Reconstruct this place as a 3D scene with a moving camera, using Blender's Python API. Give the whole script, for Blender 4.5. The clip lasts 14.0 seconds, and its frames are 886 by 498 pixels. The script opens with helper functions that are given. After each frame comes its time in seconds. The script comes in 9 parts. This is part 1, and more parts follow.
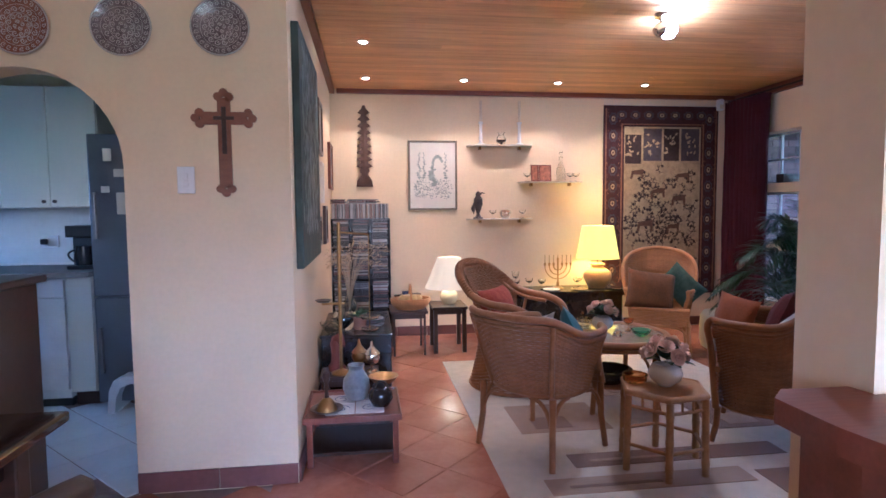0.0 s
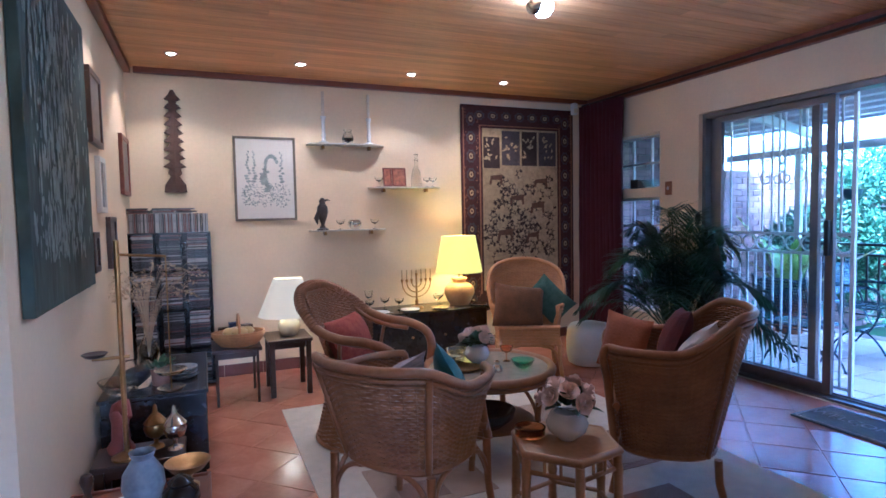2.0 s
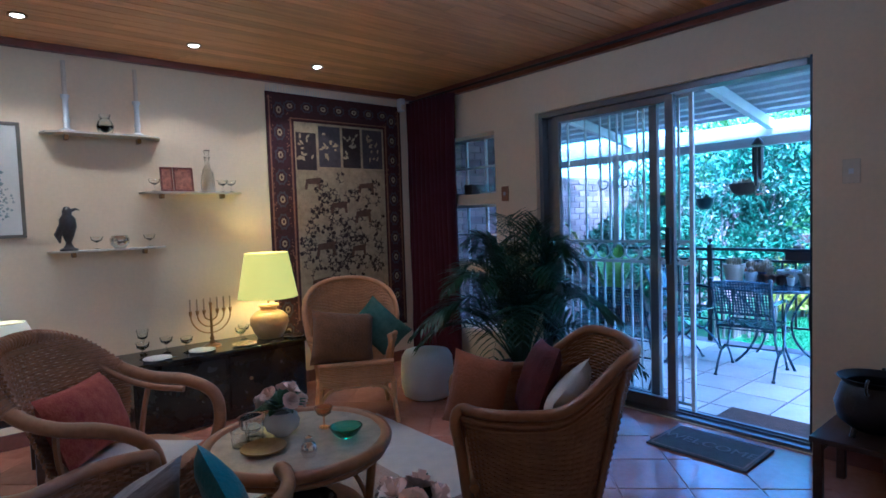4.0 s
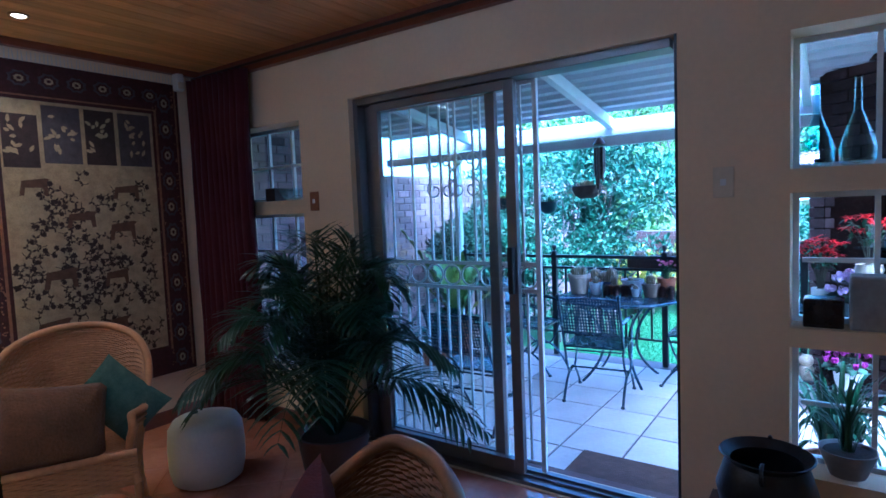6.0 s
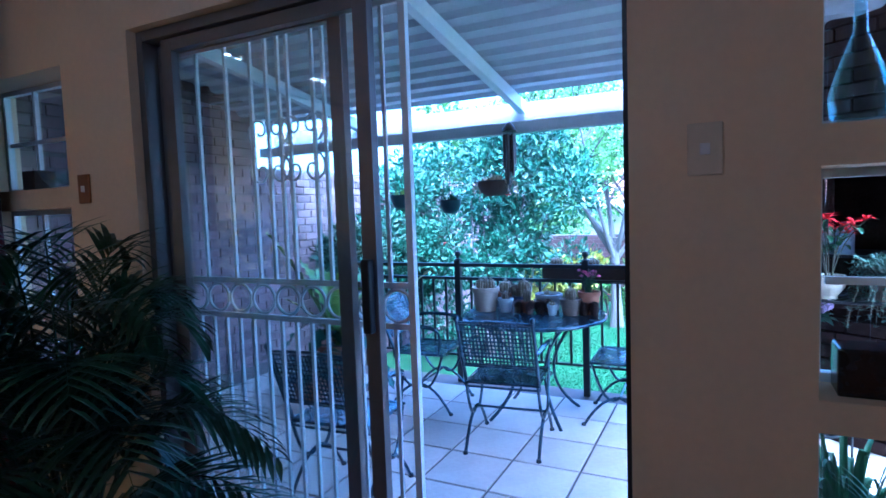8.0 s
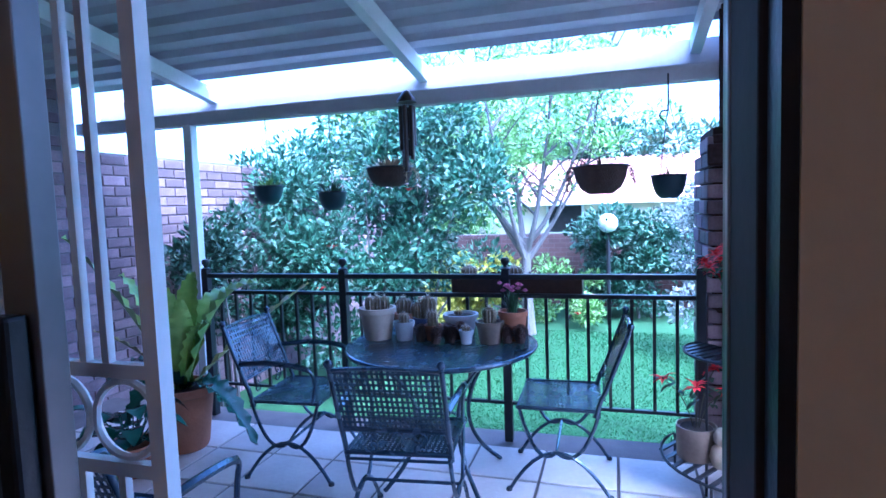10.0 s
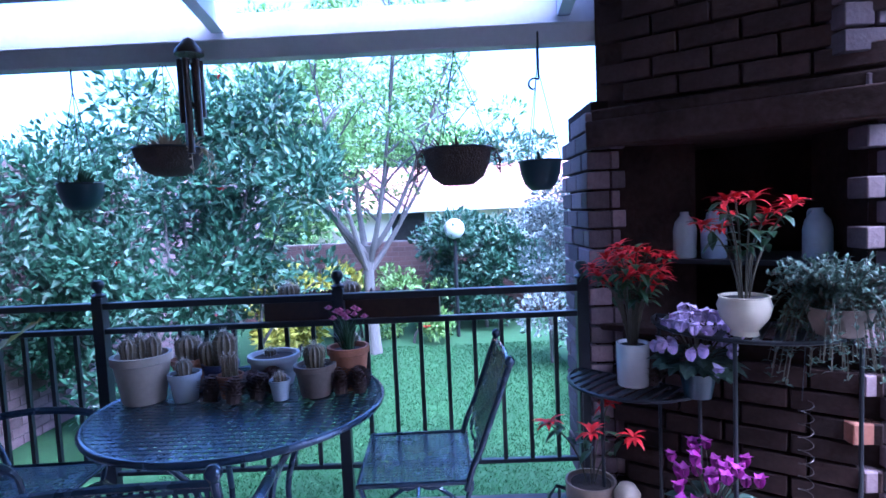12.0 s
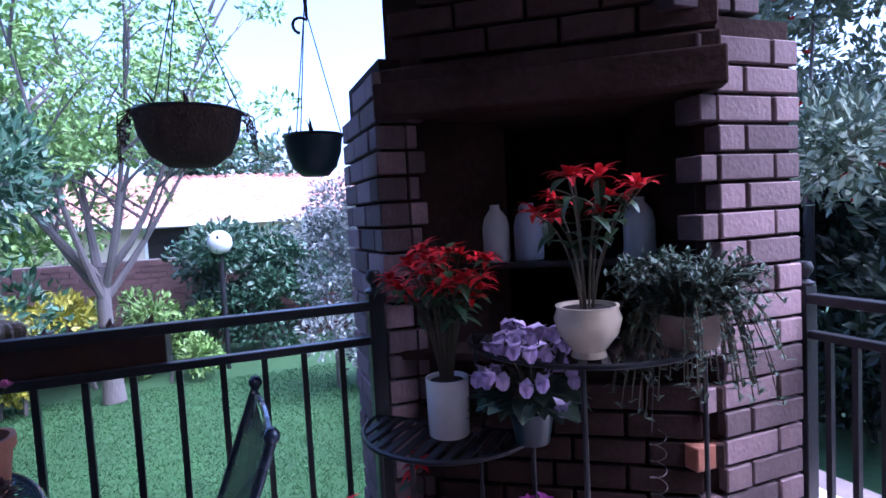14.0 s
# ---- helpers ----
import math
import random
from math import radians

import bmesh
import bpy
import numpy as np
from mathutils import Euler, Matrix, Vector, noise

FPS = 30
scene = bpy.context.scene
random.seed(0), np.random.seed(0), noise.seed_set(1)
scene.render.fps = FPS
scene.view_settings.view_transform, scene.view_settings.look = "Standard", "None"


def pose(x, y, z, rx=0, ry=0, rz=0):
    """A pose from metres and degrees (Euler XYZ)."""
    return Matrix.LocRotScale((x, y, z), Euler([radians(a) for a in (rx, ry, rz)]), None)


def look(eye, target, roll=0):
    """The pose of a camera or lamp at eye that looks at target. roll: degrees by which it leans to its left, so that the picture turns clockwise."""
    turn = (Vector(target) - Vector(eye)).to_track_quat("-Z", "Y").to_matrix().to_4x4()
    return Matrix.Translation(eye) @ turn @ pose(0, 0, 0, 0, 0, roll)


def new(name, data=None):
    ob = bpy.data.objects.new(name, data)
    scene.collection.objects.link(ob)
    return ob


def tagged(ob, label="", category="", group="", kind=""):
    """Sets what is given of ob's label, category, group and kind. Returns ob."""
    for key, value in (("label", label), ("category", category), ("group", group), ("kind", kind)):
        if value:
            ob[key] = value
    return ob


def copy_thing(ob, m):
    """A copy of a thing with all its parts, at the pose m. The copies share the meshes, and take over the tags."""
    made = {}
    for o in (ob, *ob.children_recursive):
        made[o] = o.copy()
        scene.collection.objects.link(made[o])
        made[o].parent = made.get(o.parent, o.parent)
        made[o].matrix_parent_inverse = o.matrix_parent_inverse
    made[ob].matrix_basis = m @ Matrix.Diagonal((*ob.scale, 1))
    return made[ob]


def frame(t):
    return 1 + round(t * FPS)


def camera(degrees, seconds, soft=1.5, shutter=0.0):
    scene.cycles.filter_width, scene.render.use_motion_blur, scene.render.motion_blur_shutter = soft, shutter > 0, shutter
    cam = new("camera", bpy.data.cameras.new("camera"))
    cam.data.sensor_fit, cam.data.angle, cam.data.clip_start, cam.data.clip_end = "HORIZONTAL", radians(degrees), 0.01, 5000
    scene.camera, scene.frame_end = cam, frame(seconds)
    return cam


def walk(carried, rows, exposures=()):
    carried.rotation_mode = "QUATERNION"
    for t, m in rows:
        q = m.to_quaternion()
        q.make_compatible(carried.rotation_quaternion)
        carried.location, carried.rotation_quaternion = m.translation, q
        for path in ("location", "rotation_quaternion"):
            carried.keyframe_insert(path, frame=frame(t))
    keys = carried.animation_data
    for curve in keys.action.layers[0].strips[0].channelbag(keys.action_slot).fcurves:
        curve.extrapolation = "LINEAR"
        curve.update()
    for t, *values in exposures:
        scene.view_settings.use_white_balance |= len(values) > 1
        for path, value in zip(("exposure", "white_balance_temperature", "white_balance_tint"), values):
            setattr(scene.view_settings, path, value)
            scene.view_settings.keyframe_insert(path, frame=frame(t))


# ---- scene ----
from itertools import product

# ---------------------------------------------------------------- camera
cam = camera(76.3, 14.0, soft=1.6)
PATH = [
    (0, (0.343, -0.302, 1.295), (0.609, 1.676, 1.154), -0.5),
    (0.5, (0.372, -0.107, 1.285), (0.749, 1.852, 1.152), -0.6),
    (1, (0.426, 0.095, 1.298), (0.944, 2.023, 1.173), -0.8),
    (1.5, (0.466, 0.283, 1.295), (1.117, 2.171, 1.176), -0.9),
    (2, (0.509, 0.461, 1.296), (1.291, 2.298, 1.18), -1.1),
    (2.5, (0.586, 0.614, 1.274), (1.507, 2.386, 1.164), -1.2),
    (3, (0.709, 0.816, 1.276), (1.755, 2.518, 1.176), -1.4),
    (3.5, (0.835, 0.97, 1.285), (1.997, 2.594, 1.186), -1.6),
    (4, (0.97, 1.135, 1.314), (2.261, 2.659, 1.21), -1.9),
    (4.2, (1.031, 1.182, 1.327), (2.376, 2.658, 1.219), -2.0),
    (6.3, (2.008, 1.654, 1.433), (3.668, 2.761, 1.294), -2.2),
    (6.5, (2.105, 1.695, 1.416), (3.781, 2.779, 1.282), -2.1),
    (7, (2.367, 1.775, 1.401), (4.065, 2.822, 1.263), -2.1),
    (7.5, (2.639, 1.852, 1.388), (4.374, 2.836, 1.25), -2.0),
    (8, (2.892, 1.916, 1.369), (4.673, 2.814, 1.23), -2.0),
    (8.2, (3.006, 1.938, 1.372), (4.798, 2.815, 1.233), -2.0),
    (10.3, (4.032, 2.284, 1.307), (5.959, 2.797, 1.166), -2.1),
    (10.5, (4.119, 2.298, 1.288), (6.061, 2.76, 1.156), -2.2),
    (11, (4.346, 2.325, 1.301), (6.315, 2.652, 1.167), -2.4),
    (11.5, (4.525, 2.345, 1.295), (6.512, 2.528, 1.162), -2.6),
    (12, (4.753, 2.358, 1.26), (6.747, 2.401, 1.122), -2.5),
    (12.5, (4.97, 2.35, 1.24), (6.96, 2.203, 1.11), -2.4),
    (13, (5.137, 2.333, 1.223), (7.103, 1.996, 1.084), -2.7),
    (13.5, (5.282, 2.312, 1.2), (7.199, 1.757, 1.069), -3.0),
    (14, (5.425, 2.24, 1.183), (7.294, 1.536, 1.059), -3.1),
]
EXPOSURES = [
    (0, 5.25, 4150, 18), (1.5, 5.05, 3850, 13), (3, 4.45, 3600, 6), (4.2, 4.12, 3500, 2), (6.3, 4.0, 3600, 6), (8.2, 3.85, 3650, 8),
    (10.3, 3.4, 4000, 17), (11.5, 3.15, 4150, 20), (12.5, 2.9, 4250, 30), (14, 2.4, 4700, 33),
]
walk(cam, [(t, look(eye, target, roll)) for t, eye, target, roll in PATH], EXPOSURES)

# ---------------------------------------------------------------- light
world = bpy.data.worlds.new("sky")
scene.world = world
world.use_nodes = True
wn = world.node_tree.nodes
sky = wn.new("ShaderNodeTexSky")
sky.sky_type, sky.sun_disc, sky.sun_elevation, sky.sun_rotation = "NISHITA", False, radians(58), radians(222)
sky.air_density, sky.dust_density, sky.ozone_density = 0.9, 5.0, 1.0
world.node_tree.links.new(sky.outputs[0], wn["Background"].inputs[0])
wn["Background"].inputs[1].default_value = 0.15


def lamp(name, kind, m, energy, colour, label="", **more):
    data = bpy.data.lights.new(name, kind)
    data.energy, data.color = energy, colour
    for key, value in more.items():
        if key == "size":
            data.size = value
        elif key == "size_y":
            data.shape, data.size_y = "RECTANGLE", value
        elif key == "angle":
            data.angle = radians(value)
        elif key == "radius":
            data.shadow_soft_size = value
        elif key == "cone":
            data.spot_size, data.spot_blend = radians(value), 0.4
    ob = new(name, data)
    ob.matrix_world = m
    return ob


WARM = (1.0, 0.62, 0.32)
lamp("sun", "SUN", look((-8, -9, 20), (0, 0, 0)), 0.9, (1.0, 0.97, 0.93), angle=40)
SPOTS = [(0.355, 4.94), (1.255, 4.93), (2.165, 4.95), (3.05, 4.97), (0.34, 3.82)]
for sx, sy in SPOTS:
    lamp("downlight_lamp", "SPOT", look((sx, sy, 2.465), (sx, sy + 0.10, 0)), 1.2, WARM, radius=0.03, cone=112)
lamp("table_lamp_bulb", "POINT", pose(2.66, 5.15, 0.93), 0.5, (1.0, 0.70, 0.15), radius=0.05)
lamp("side_lamp_bulb", "POINT", pose(1.09, 4.85, 0.66), 0.12, (1.0, 0.76, 0.36), radius=0.04)
lamp("ceiling_spot_bulb", "SPOT", look((2.12, 2.93, 2.33), (0.6, 0.1, 1.5)), 1.6, (1.0, 0.84, 0.65), radius=0.045, cone=130)
# area lamps added at unseen kitchen and dining windows, the dining one warm fill
lamp("kitchen_daylight", "AREA", look((-3.43, 3.2, 1.5), (0, 3.2, 1.2)), 0.11, (0.30, 0.60, 1.0), size=0.55, size_y=0.55)
lamp("dining_fill", "AREA", look((0.6, -2.93, 1.5), (0.6, 0, 1.75)), 1.45, (1.0, 0.74, 0.50), size=2.0, size_y=1.1)

# ---------------------------------------------------------------- materials
def material(name, colour, rough=0.6, metal=0.0, vary=0.15, scale=8.0, fine=60.0, bump=0.15, spec=0.5, island=0.0, second=None, stretch=(1, 1, 1), trans=0.0, sheen=0.0, coat=0.0):
    """A node material: colour broken up at two scales, fine relief, uneven gloss."""
    m = bpy.data.materials.new(name)
    m.use_nodes = True
    nt = m.node_tree
    bs = nt.nodes["Principled BSDF"]
    co = nt.nodes.new("ShaderNodeTexCoord")
    mp = nt.nodes.new("ShaderNodeMapping")
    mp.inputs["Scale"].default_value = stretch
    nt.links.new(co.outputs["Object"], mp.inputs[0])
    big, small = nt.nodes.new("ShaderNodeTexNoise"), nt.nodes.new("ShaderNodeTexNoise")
    for node, s, d in ((big, scale, 4), (small, fine, 3)):
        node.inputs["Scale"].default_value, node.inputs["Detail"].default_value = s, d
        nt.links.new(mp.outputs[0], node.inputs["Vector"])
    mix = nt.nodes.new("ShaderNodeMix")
    mix.data_type = "RGBA"
    a, b = (colour, second) if second else ([c * (1 - vary) for c in colour], [min(1, c * (1 + vary)) for c in colour])
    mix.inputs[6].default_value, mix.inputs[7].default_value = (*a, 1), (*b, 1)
    add = nt.nodes.new("ShaderNodeMath")
    add.operation = "MULTIPLY_ADD"
    nt.links.new(small.outputs[0], add.inputs[0])
    add.inputs[1].default_value = 0.5
    ramp = nt.nodes.new("ShaderNodeMapRange")
    ramp.inputs[1].default_value, ramp.inputs[2].default_value = 0.45, 1.05
    nt.links.new(big.outputs[0], add.inputs[2])
    nt.links.new(add.outputs[0], ramp.inputs[0])
    nt.links.new(ramp.outputs[0], mix.inputs[0])
    out = mix.outputs[2]
    if island:
        info, geo = nt.nodes.new("ShaderNodeObjectInfo"), nt.nodes.new("ShaderNodeNewGeometry")
        tot = nt.nodes.new("ShaderNodeMath")
        nt.links.new(info.outputs["Random"], tot.inputs[0])
        nt.links.new(geo.outputs["Random Per Island"], tot.inputs[1])
        rng = nt.nodes.new("ShaderNodeMapRange")
        rng.inputs[1].default_value, rng.inputs[2].default_value = 0.3, 1.7
        rng.inputs[3].default_value, rng.inputs[4].default_value = 1 - island, 1 + island
        nt.links.new(tot.outputs[0], rng.inputs[0])
        hsv = nt.nodes.new("ShaderNodeHueSaturation")
        nt.links.new(rng.outputs[0], hsv.inputs["Value"])
        nt.links.new(out, hsv.inputs["Color"])
        out = hsv.outputs[0]
    nt.links.new(out, bs.inputs["Base Color"])
    rr = nt.nodes.new("ShaderNodeMapRange")
    rr.inputs[3].default_value, rr.inputs[4].default_value = max(0.02, rough - 0.08), min(1, rough + 0.08)
    nt.links.new(big.outputs[0], rr.inputs[0])
    nt.links.new(rr.outputs[0], bs.inputs["Roughness"])
    bs.inputs["Metallic"].default_value = metal
    bs.inputs["Specular IOR Level"].default_value = spec
    bs.inputs["Transmission Weight"].default_value = trans
    bs.inputs["Coat Weight"].default_value = coat
    bs.inputs["Sheen Weight"].default_value = sheen
    if bump:
        bp = nt.nodes.new("ShaderNodeBump")
        bp.inputs["Strength"].default_value, bp.inputs["Distance"].default_value = bump, 0.01
        nt.links.new(small.outputs[0], bp.inputs["Height"])
        nt.links.new(bp.outputs[0], bs.inputs["Normal"])
    return m


def glow(name, colour, strength):
    m = bpy.data.materials.new(name)
    m.use_nodes = True
    bs = m.node_tree.nodes["Principled BSDF"]
    bs.inputs["Base Color"].default_value = (*[c * 0.8 for c in colour], 1)
    bs.inputs["Emission Color"].default_value = (*colour, 1)
    bs.inputs["Emission Strength"].default_value = strength
    return m


def clear_glass(name, colour=(0.97, 0.99, 0.98), thin=True):
    """Thin panes: part see-through, part mirror; thick ware: refracting glass."""
    m = bpy.data.materials.new(name)
    m.use_nodes = True
    nt = m.node_tree
    if thin:
        out = nt.nodes["Material Output"]
        nt.nodes.remove(nt.nodes["Principled BSDF"])
        tr, gl, mx, fr = (nt.nodes.new(k) for k in ("ShaderNodeBsdfTransparent", "ShaderNodeBsdfGlossy", "ShaderNodeMixShader", "ShaderNodeLayerWeight"))
        fr.inputs[0].default_value = 0.12
        tr.inputs[0].default_value = (*colour, 1)
        gl.inputs["Roughness"].default_value = 0.02
        nt.links.new(fr.outputs["Facing"], mx.inputs[0])
        nt.links.new(tr.outputs[0], mx.inputs[1])
        nt.links.new(gl.outputs[0], mx.inputs[2])
        nt.links.new(mx.outputs[0], out.inputs[0])
    else:
        bs = nt.nodes["Principled BSDF"]
        bs.inputs["Base Color"].default_value = (*colour, 1)
        bs.inputs["Transmission Weight"].default_value, bs.inputs["Roughness"].default_value = 1.0, 0.02
    return m


PLASTER = material("cream_plaster", (0.74, 0.59, 0.385), 0.85, vary=0.06, scale=2.0, fine=45, bump=0.12, spec=0.2)
WHITE_PLASTER = material("white_plaster", (0.76, 0.72, 0.65), 0.85, vary=0.05, scale=2.0, fine=45, bump=0.1, spec=0.2)
PINE = material("knotty_pine", (0.44, 0.21, 0.075), 0.42, scale=3, fine=14, second=(0.72, 0.41, 0.16), stretch=(0.6, 9, 9), bump=0.05, island=0.22)
RED_WOOD = material("red_stained_wood", (0.17, 0.05, 0.025), 0.4, vary=0.25, scale=5, fine=30, stretch=(1, 6, 6), bump=0.05)
DARK_WOOD = material("dark_wood", (0.045, 0.022, 0.014), 0.32, vary=0.35, scale=5, fine=30, stretch=(1, 8, 8), bump=0.05)
TERRACOTTA = material("terracotta_tile", (0.32, 0.125, 0.07), 0.21, scale=5, fine=28, second=(0.46, 0.20, 0.12), bump=0.08, island=0.16, spec=0.5)
GROUT = material("grey_grout", (0.22, 0.15, 0.12), 0.9, vary=0.2, fine=80, bump=0.2)
KITCHEN_TILE = material("white_floor_tile", (0.62, 0.62, 0.6), 0.3, vary=0.08, scale=4, fine=30, bump=0.03, island=0.05)
PATIO_TILE = material("sandy_patio_tile", (0.56, 0.46, 0.41), 0.5, scale=4, fine=35, second=(0.70, 0.61, 0.55), bump=0.15, island=0.14)
PATIO_GROUT = material("patio_grout", (0.16, 0.13, 0.12), 0.9, vary=0.2, fine=80, bump=0.2)
ALU = material("grey_aluminium", (0.19, 0.18, 0.185), 0.38, metal=0.6, vary=0.08, fine=50, bump=0.02)
# dark colour standing for the shaded inner face of the aluminium jamb
FRAME_SHADE = material("shaded_frame_colour", (0.030, 0.020, 0.017), 0.7, vary=0.2, fine=50, bump=0.05, spec=0.25)
WHITE_METAL = material("white_painted_metal", (0.74, 0.75, 0.76), 0.45, vary=0.06, scale=5, fine=40, bump=0.04)
# roof sheet in a darker white than the rafters
SHEET = material("grey_white_roof_sheet", (0.47, 0.48, 0.51), 0.5, vary=0.1, scale=3, fine=40, bump=0.05)
LILAC_METAL = material("grey_gutter_paint", (0.50, 0.50, 0.54), 0.5, vary=0.08, scale=5, fine=40, bump=0.04)
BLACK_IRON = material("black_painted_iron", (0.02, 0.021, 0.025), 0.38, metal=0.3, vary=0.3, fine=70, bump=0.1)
BRICK = material("purple_brown_brick", (0.105, 0.066, 0.075), 0.9, scale=5, fine=60, second=(0.205, 0.145, 0.148), bump=0.3, island=0.7)
MORTAR = material("mortar", (0.13, 0.11, 0.105), 0.95, vary=0.25, fine=70, bump=0.4)
# near-black: soot in the hearth, and joint shade put into the pier core's colour
SOOT_SHADE = material("soot_and_shade_brick", (0.028, 0.017, 0.015), 1.0, spec=0.1, vary=0.5, scale=6, fine=40, bump=0.4)
DARK_MASONRY = material("dark_brown_masonry", (0.050, 0.030, 0.025), 1.0, spec=0.1, vary=0.5, scale=5, fine=40, bump=0.4)
PANE = clear_glass("window_glass")
GLASS = clear_glass("glassware", thin=False)

# ---------------------------------------------------------------- mesh helpers
def thing(name, at=(0, 0, 0), label="", category="", group="", kind="", turn=0.0):
    ob = new(name)
    ob.empty_display_size = 0.1
    ob.matrix_world = pose(*at, 0, 0, turn)
    return tagged(ob, label, category, group, kind)


def part(name, bm, mat, parent=None, label="", smooth=False, at=None):
    """Links a bmesh as one mesh object under a thing or a part."""
    me = bpy.data.meshes.new(name)
    bmesh.ops.recalc_face_normals(bm, faces=bm.faces)
    bm.to_mesh(me)
    bm.free()
    me.materials.append(mat)
    if smooth:
        me.polygons.foreach_set("use_smooth", [True] * len(me.polygons))
        me.set_sharp_from_angle(angle=radians(50))
    ob = new(name, me)
    if at is not None:
        ob.matrix_basis = at
    if parent is not None:
        ob.parent = parent
    if label:
        ob["label"] = label
    return ob


def solid(name, bm, mat, label="", category="", group="", kind="", smooth=False, at=None):
    return tagged(part(name, bm, mat, None, label, smooth, at), label, category, group, kind)


def raw(name, verts, faces, mat, parent=None, label="", smooth=False):
    me = bpy.data.meshes.new(name)
    me.from_pydata(verts, [], faces)
    me.materials.append(mat)
    if smooth:
        me.polygons.foreach_set("use_smooth", [True] * len(me.polygons))
    ob = new(name, me)
    if parent is not None:
        ob.parent = parent
    if label:
        ob["label"] = label
    return ob


def box(bm, lo, hi, m=None, bevel=0.0):
    vs = [bm.verts.new((x, y, z)) for x, y, z in product((lo[0], hi[0]), (lo[1], hi[1]), (lo[2], hi[2]))]
    fs = [bm.faces.new([vs[i] for i in f]) for f in ((0, 1, 3, 2), (4, 6, 7, 5), (0, 4, 5, 1), (2, 3, 7, 6), (0, 2, 6, 4), (1, 5, 7, 3))]
    if bevel:
        es = {e for f in fs for e in f.edges}
        res = bmesh.ops.bevel(bm, geom=list(es), offset=bevel, segments=2, affect="EDGES", profile=0.5)
        vs = list({v for f in res["faces"] for v in f.verts} | {v for v in vs if v.is_valid})
    if m is not None:
        for v in vs:
            v.co = m @ v.co
    return bm


def boxes(*pairs, bevel=0.0):
    bm = bmesh.new()
    for lo, hi in pairs:
        box(bm, lo, hi, bevel=bevel)
    return bm


def tube(bm, pts, r, seg=8, close=False, caps=True):
    """A round bar along points; r is a number or one radius a point."""
    pts = [Vector(p) for p in pts]
    n = len(pts)
    rs = r if isinstance(r, (list, tuple)) else [r] * n
    rings, side = [], None
    for i, p in enumerate(pts):
        a = pts[i - 1] if i or close else p
        b = pts[(i + 1) % n] if i < n - 1 or close else p
        d = (b - a).normalized()
        if side is None:
            side = d.orthogonal().normalized()
        side = (side - d * side.dot(d))
        side = side.normalized() if side.length > 1e-6 else d.orthogonal().normalized()
        up = d.cross(side)
        rings.append([bm.verts.new(p + rs[i] * (math.cos(k) * side + math.sin(k) * up)) for k in (2 * math.pi * j / seg for j in range(seg))])
    for i in range(n if close else n - 1):
        a, b = rings[i], rings[(i + 1) % n]
        for j in range(seg):
            bm.faces.new((a[j], a[(j + 1) % seg], b[(j + 1) % seg], b[j]))
    if caps and not close:
        bm.faces.new(rings[0][::-1])
        bm.faces.new(rings[-1])
    return bm


def tubes(*lines, seg=8):
    bm = bmesh.new()
    for pts, r in lines:
        tube(bm, pts, r, seg)
    return bm


def lathe(profile, seg=24, at=(0, 0, 0), squash=1.0, bm=None):
    """A turned body from (radius, height) pairs."""
    bm = bm or bmesh.new()
    rings = []
    for r, z in profile:
        if r < 1e-5:
            rings.append([bm.verts.new((at[0], at[1], at[2] + z))])
        else:
            rings.append([bm.verts.new((at[0] + r * math.cos(a), at[1] + squash * r * math.sin(a), at[2] + z)) for a in (2 * math.pi * j / seg for j in range(seg))])
    for a, b in zip(rings, rings[1:]):
        for j in range(seg):
            k = (j + 1) % seg
            if len(a) == 1 and len(b) > 1:
                bm.faces.new((a[0], b[j], b[k]))
            elif len(b) == 1 and len(a) > 1:
                bm.faces.new((a[j], a[k], b[0]))
            elif len(a) > 1:
                bm.faces.new((a[j], a[k], b[k], b[j]))
    return bm


def bow(a, b, c, n=8):
    """Points on a curve from a to c drawn towards b."""
    a, b, c = Vector(a), Vector(b), Vector(c)
    return [(1 - t) ** 2 * a + 2 * t * (1 - t) * b + t * t * c for t in (i / n for i in range(n + 1))]


def smooth_line(pts, n=6):
    """A Catmull-Rom curve through points."""
    P = [Vector(p) for p in pts]
    P = [2 * P[0] - P[1]] + P + [2 * P[-1] - P[-2]]
    out = []
    for i in range(1, len(P) - 2):
        p0, p1, p2, p3 = P[i - 1:i + 3]
        for k in range(n):
            t = k / n
            out.append(0.5 * (2 * p1 + (p2 - p0) * t + (2 * p0 - 5 * p1 + 4 * p2 - p3) * t * t + (3 * p1 - p0 - 3 * p2 + p3) * t ** 3))
    return out + [P[-2]]


def spiral(c, u, v, r0, r1, a0, a1, n=16):
    """Points of a flat scroll round c in the plane of u and v."""
    c, u, v = Vector(c), Vector(u), Vector(v)
    return [c + (r0 + (r1 - r0) * i / n) * (math.cos(a) * u + math.sin(a) * v) for i, a in ((i, a0 + (a1 - a0) * i / n) for i in range(n + 1))]


def extrude_outline(pts, depth, bm=None, axis="y"):
    """A flat outline of (a, z) pairs given depth along y (or x)."""
    bm = bm or bmesh.new()
    mk = (lambda a, z, d: (a, d, z)) if axis == "y" else (lambda a, z, d: (d, a, z))
    f = [bm.verts.new(mk(a, z, 0)) for a, z in pts]
    g = [bm.verts.new(mk(a, z, depth)) for a, z in pts]
    bm.faces.new(f)
    bm.faces.new(g[::-1])
    for i in range(len(pts)):
        j = (i + 1) % len(pts)
        bm.faces.new((f[i], g[i], g[j], f[j]))
    return bm


def move(bm, m):
    bmesh.ops.transform(bm, matrix=m, verts=bm.verts)
    return bm

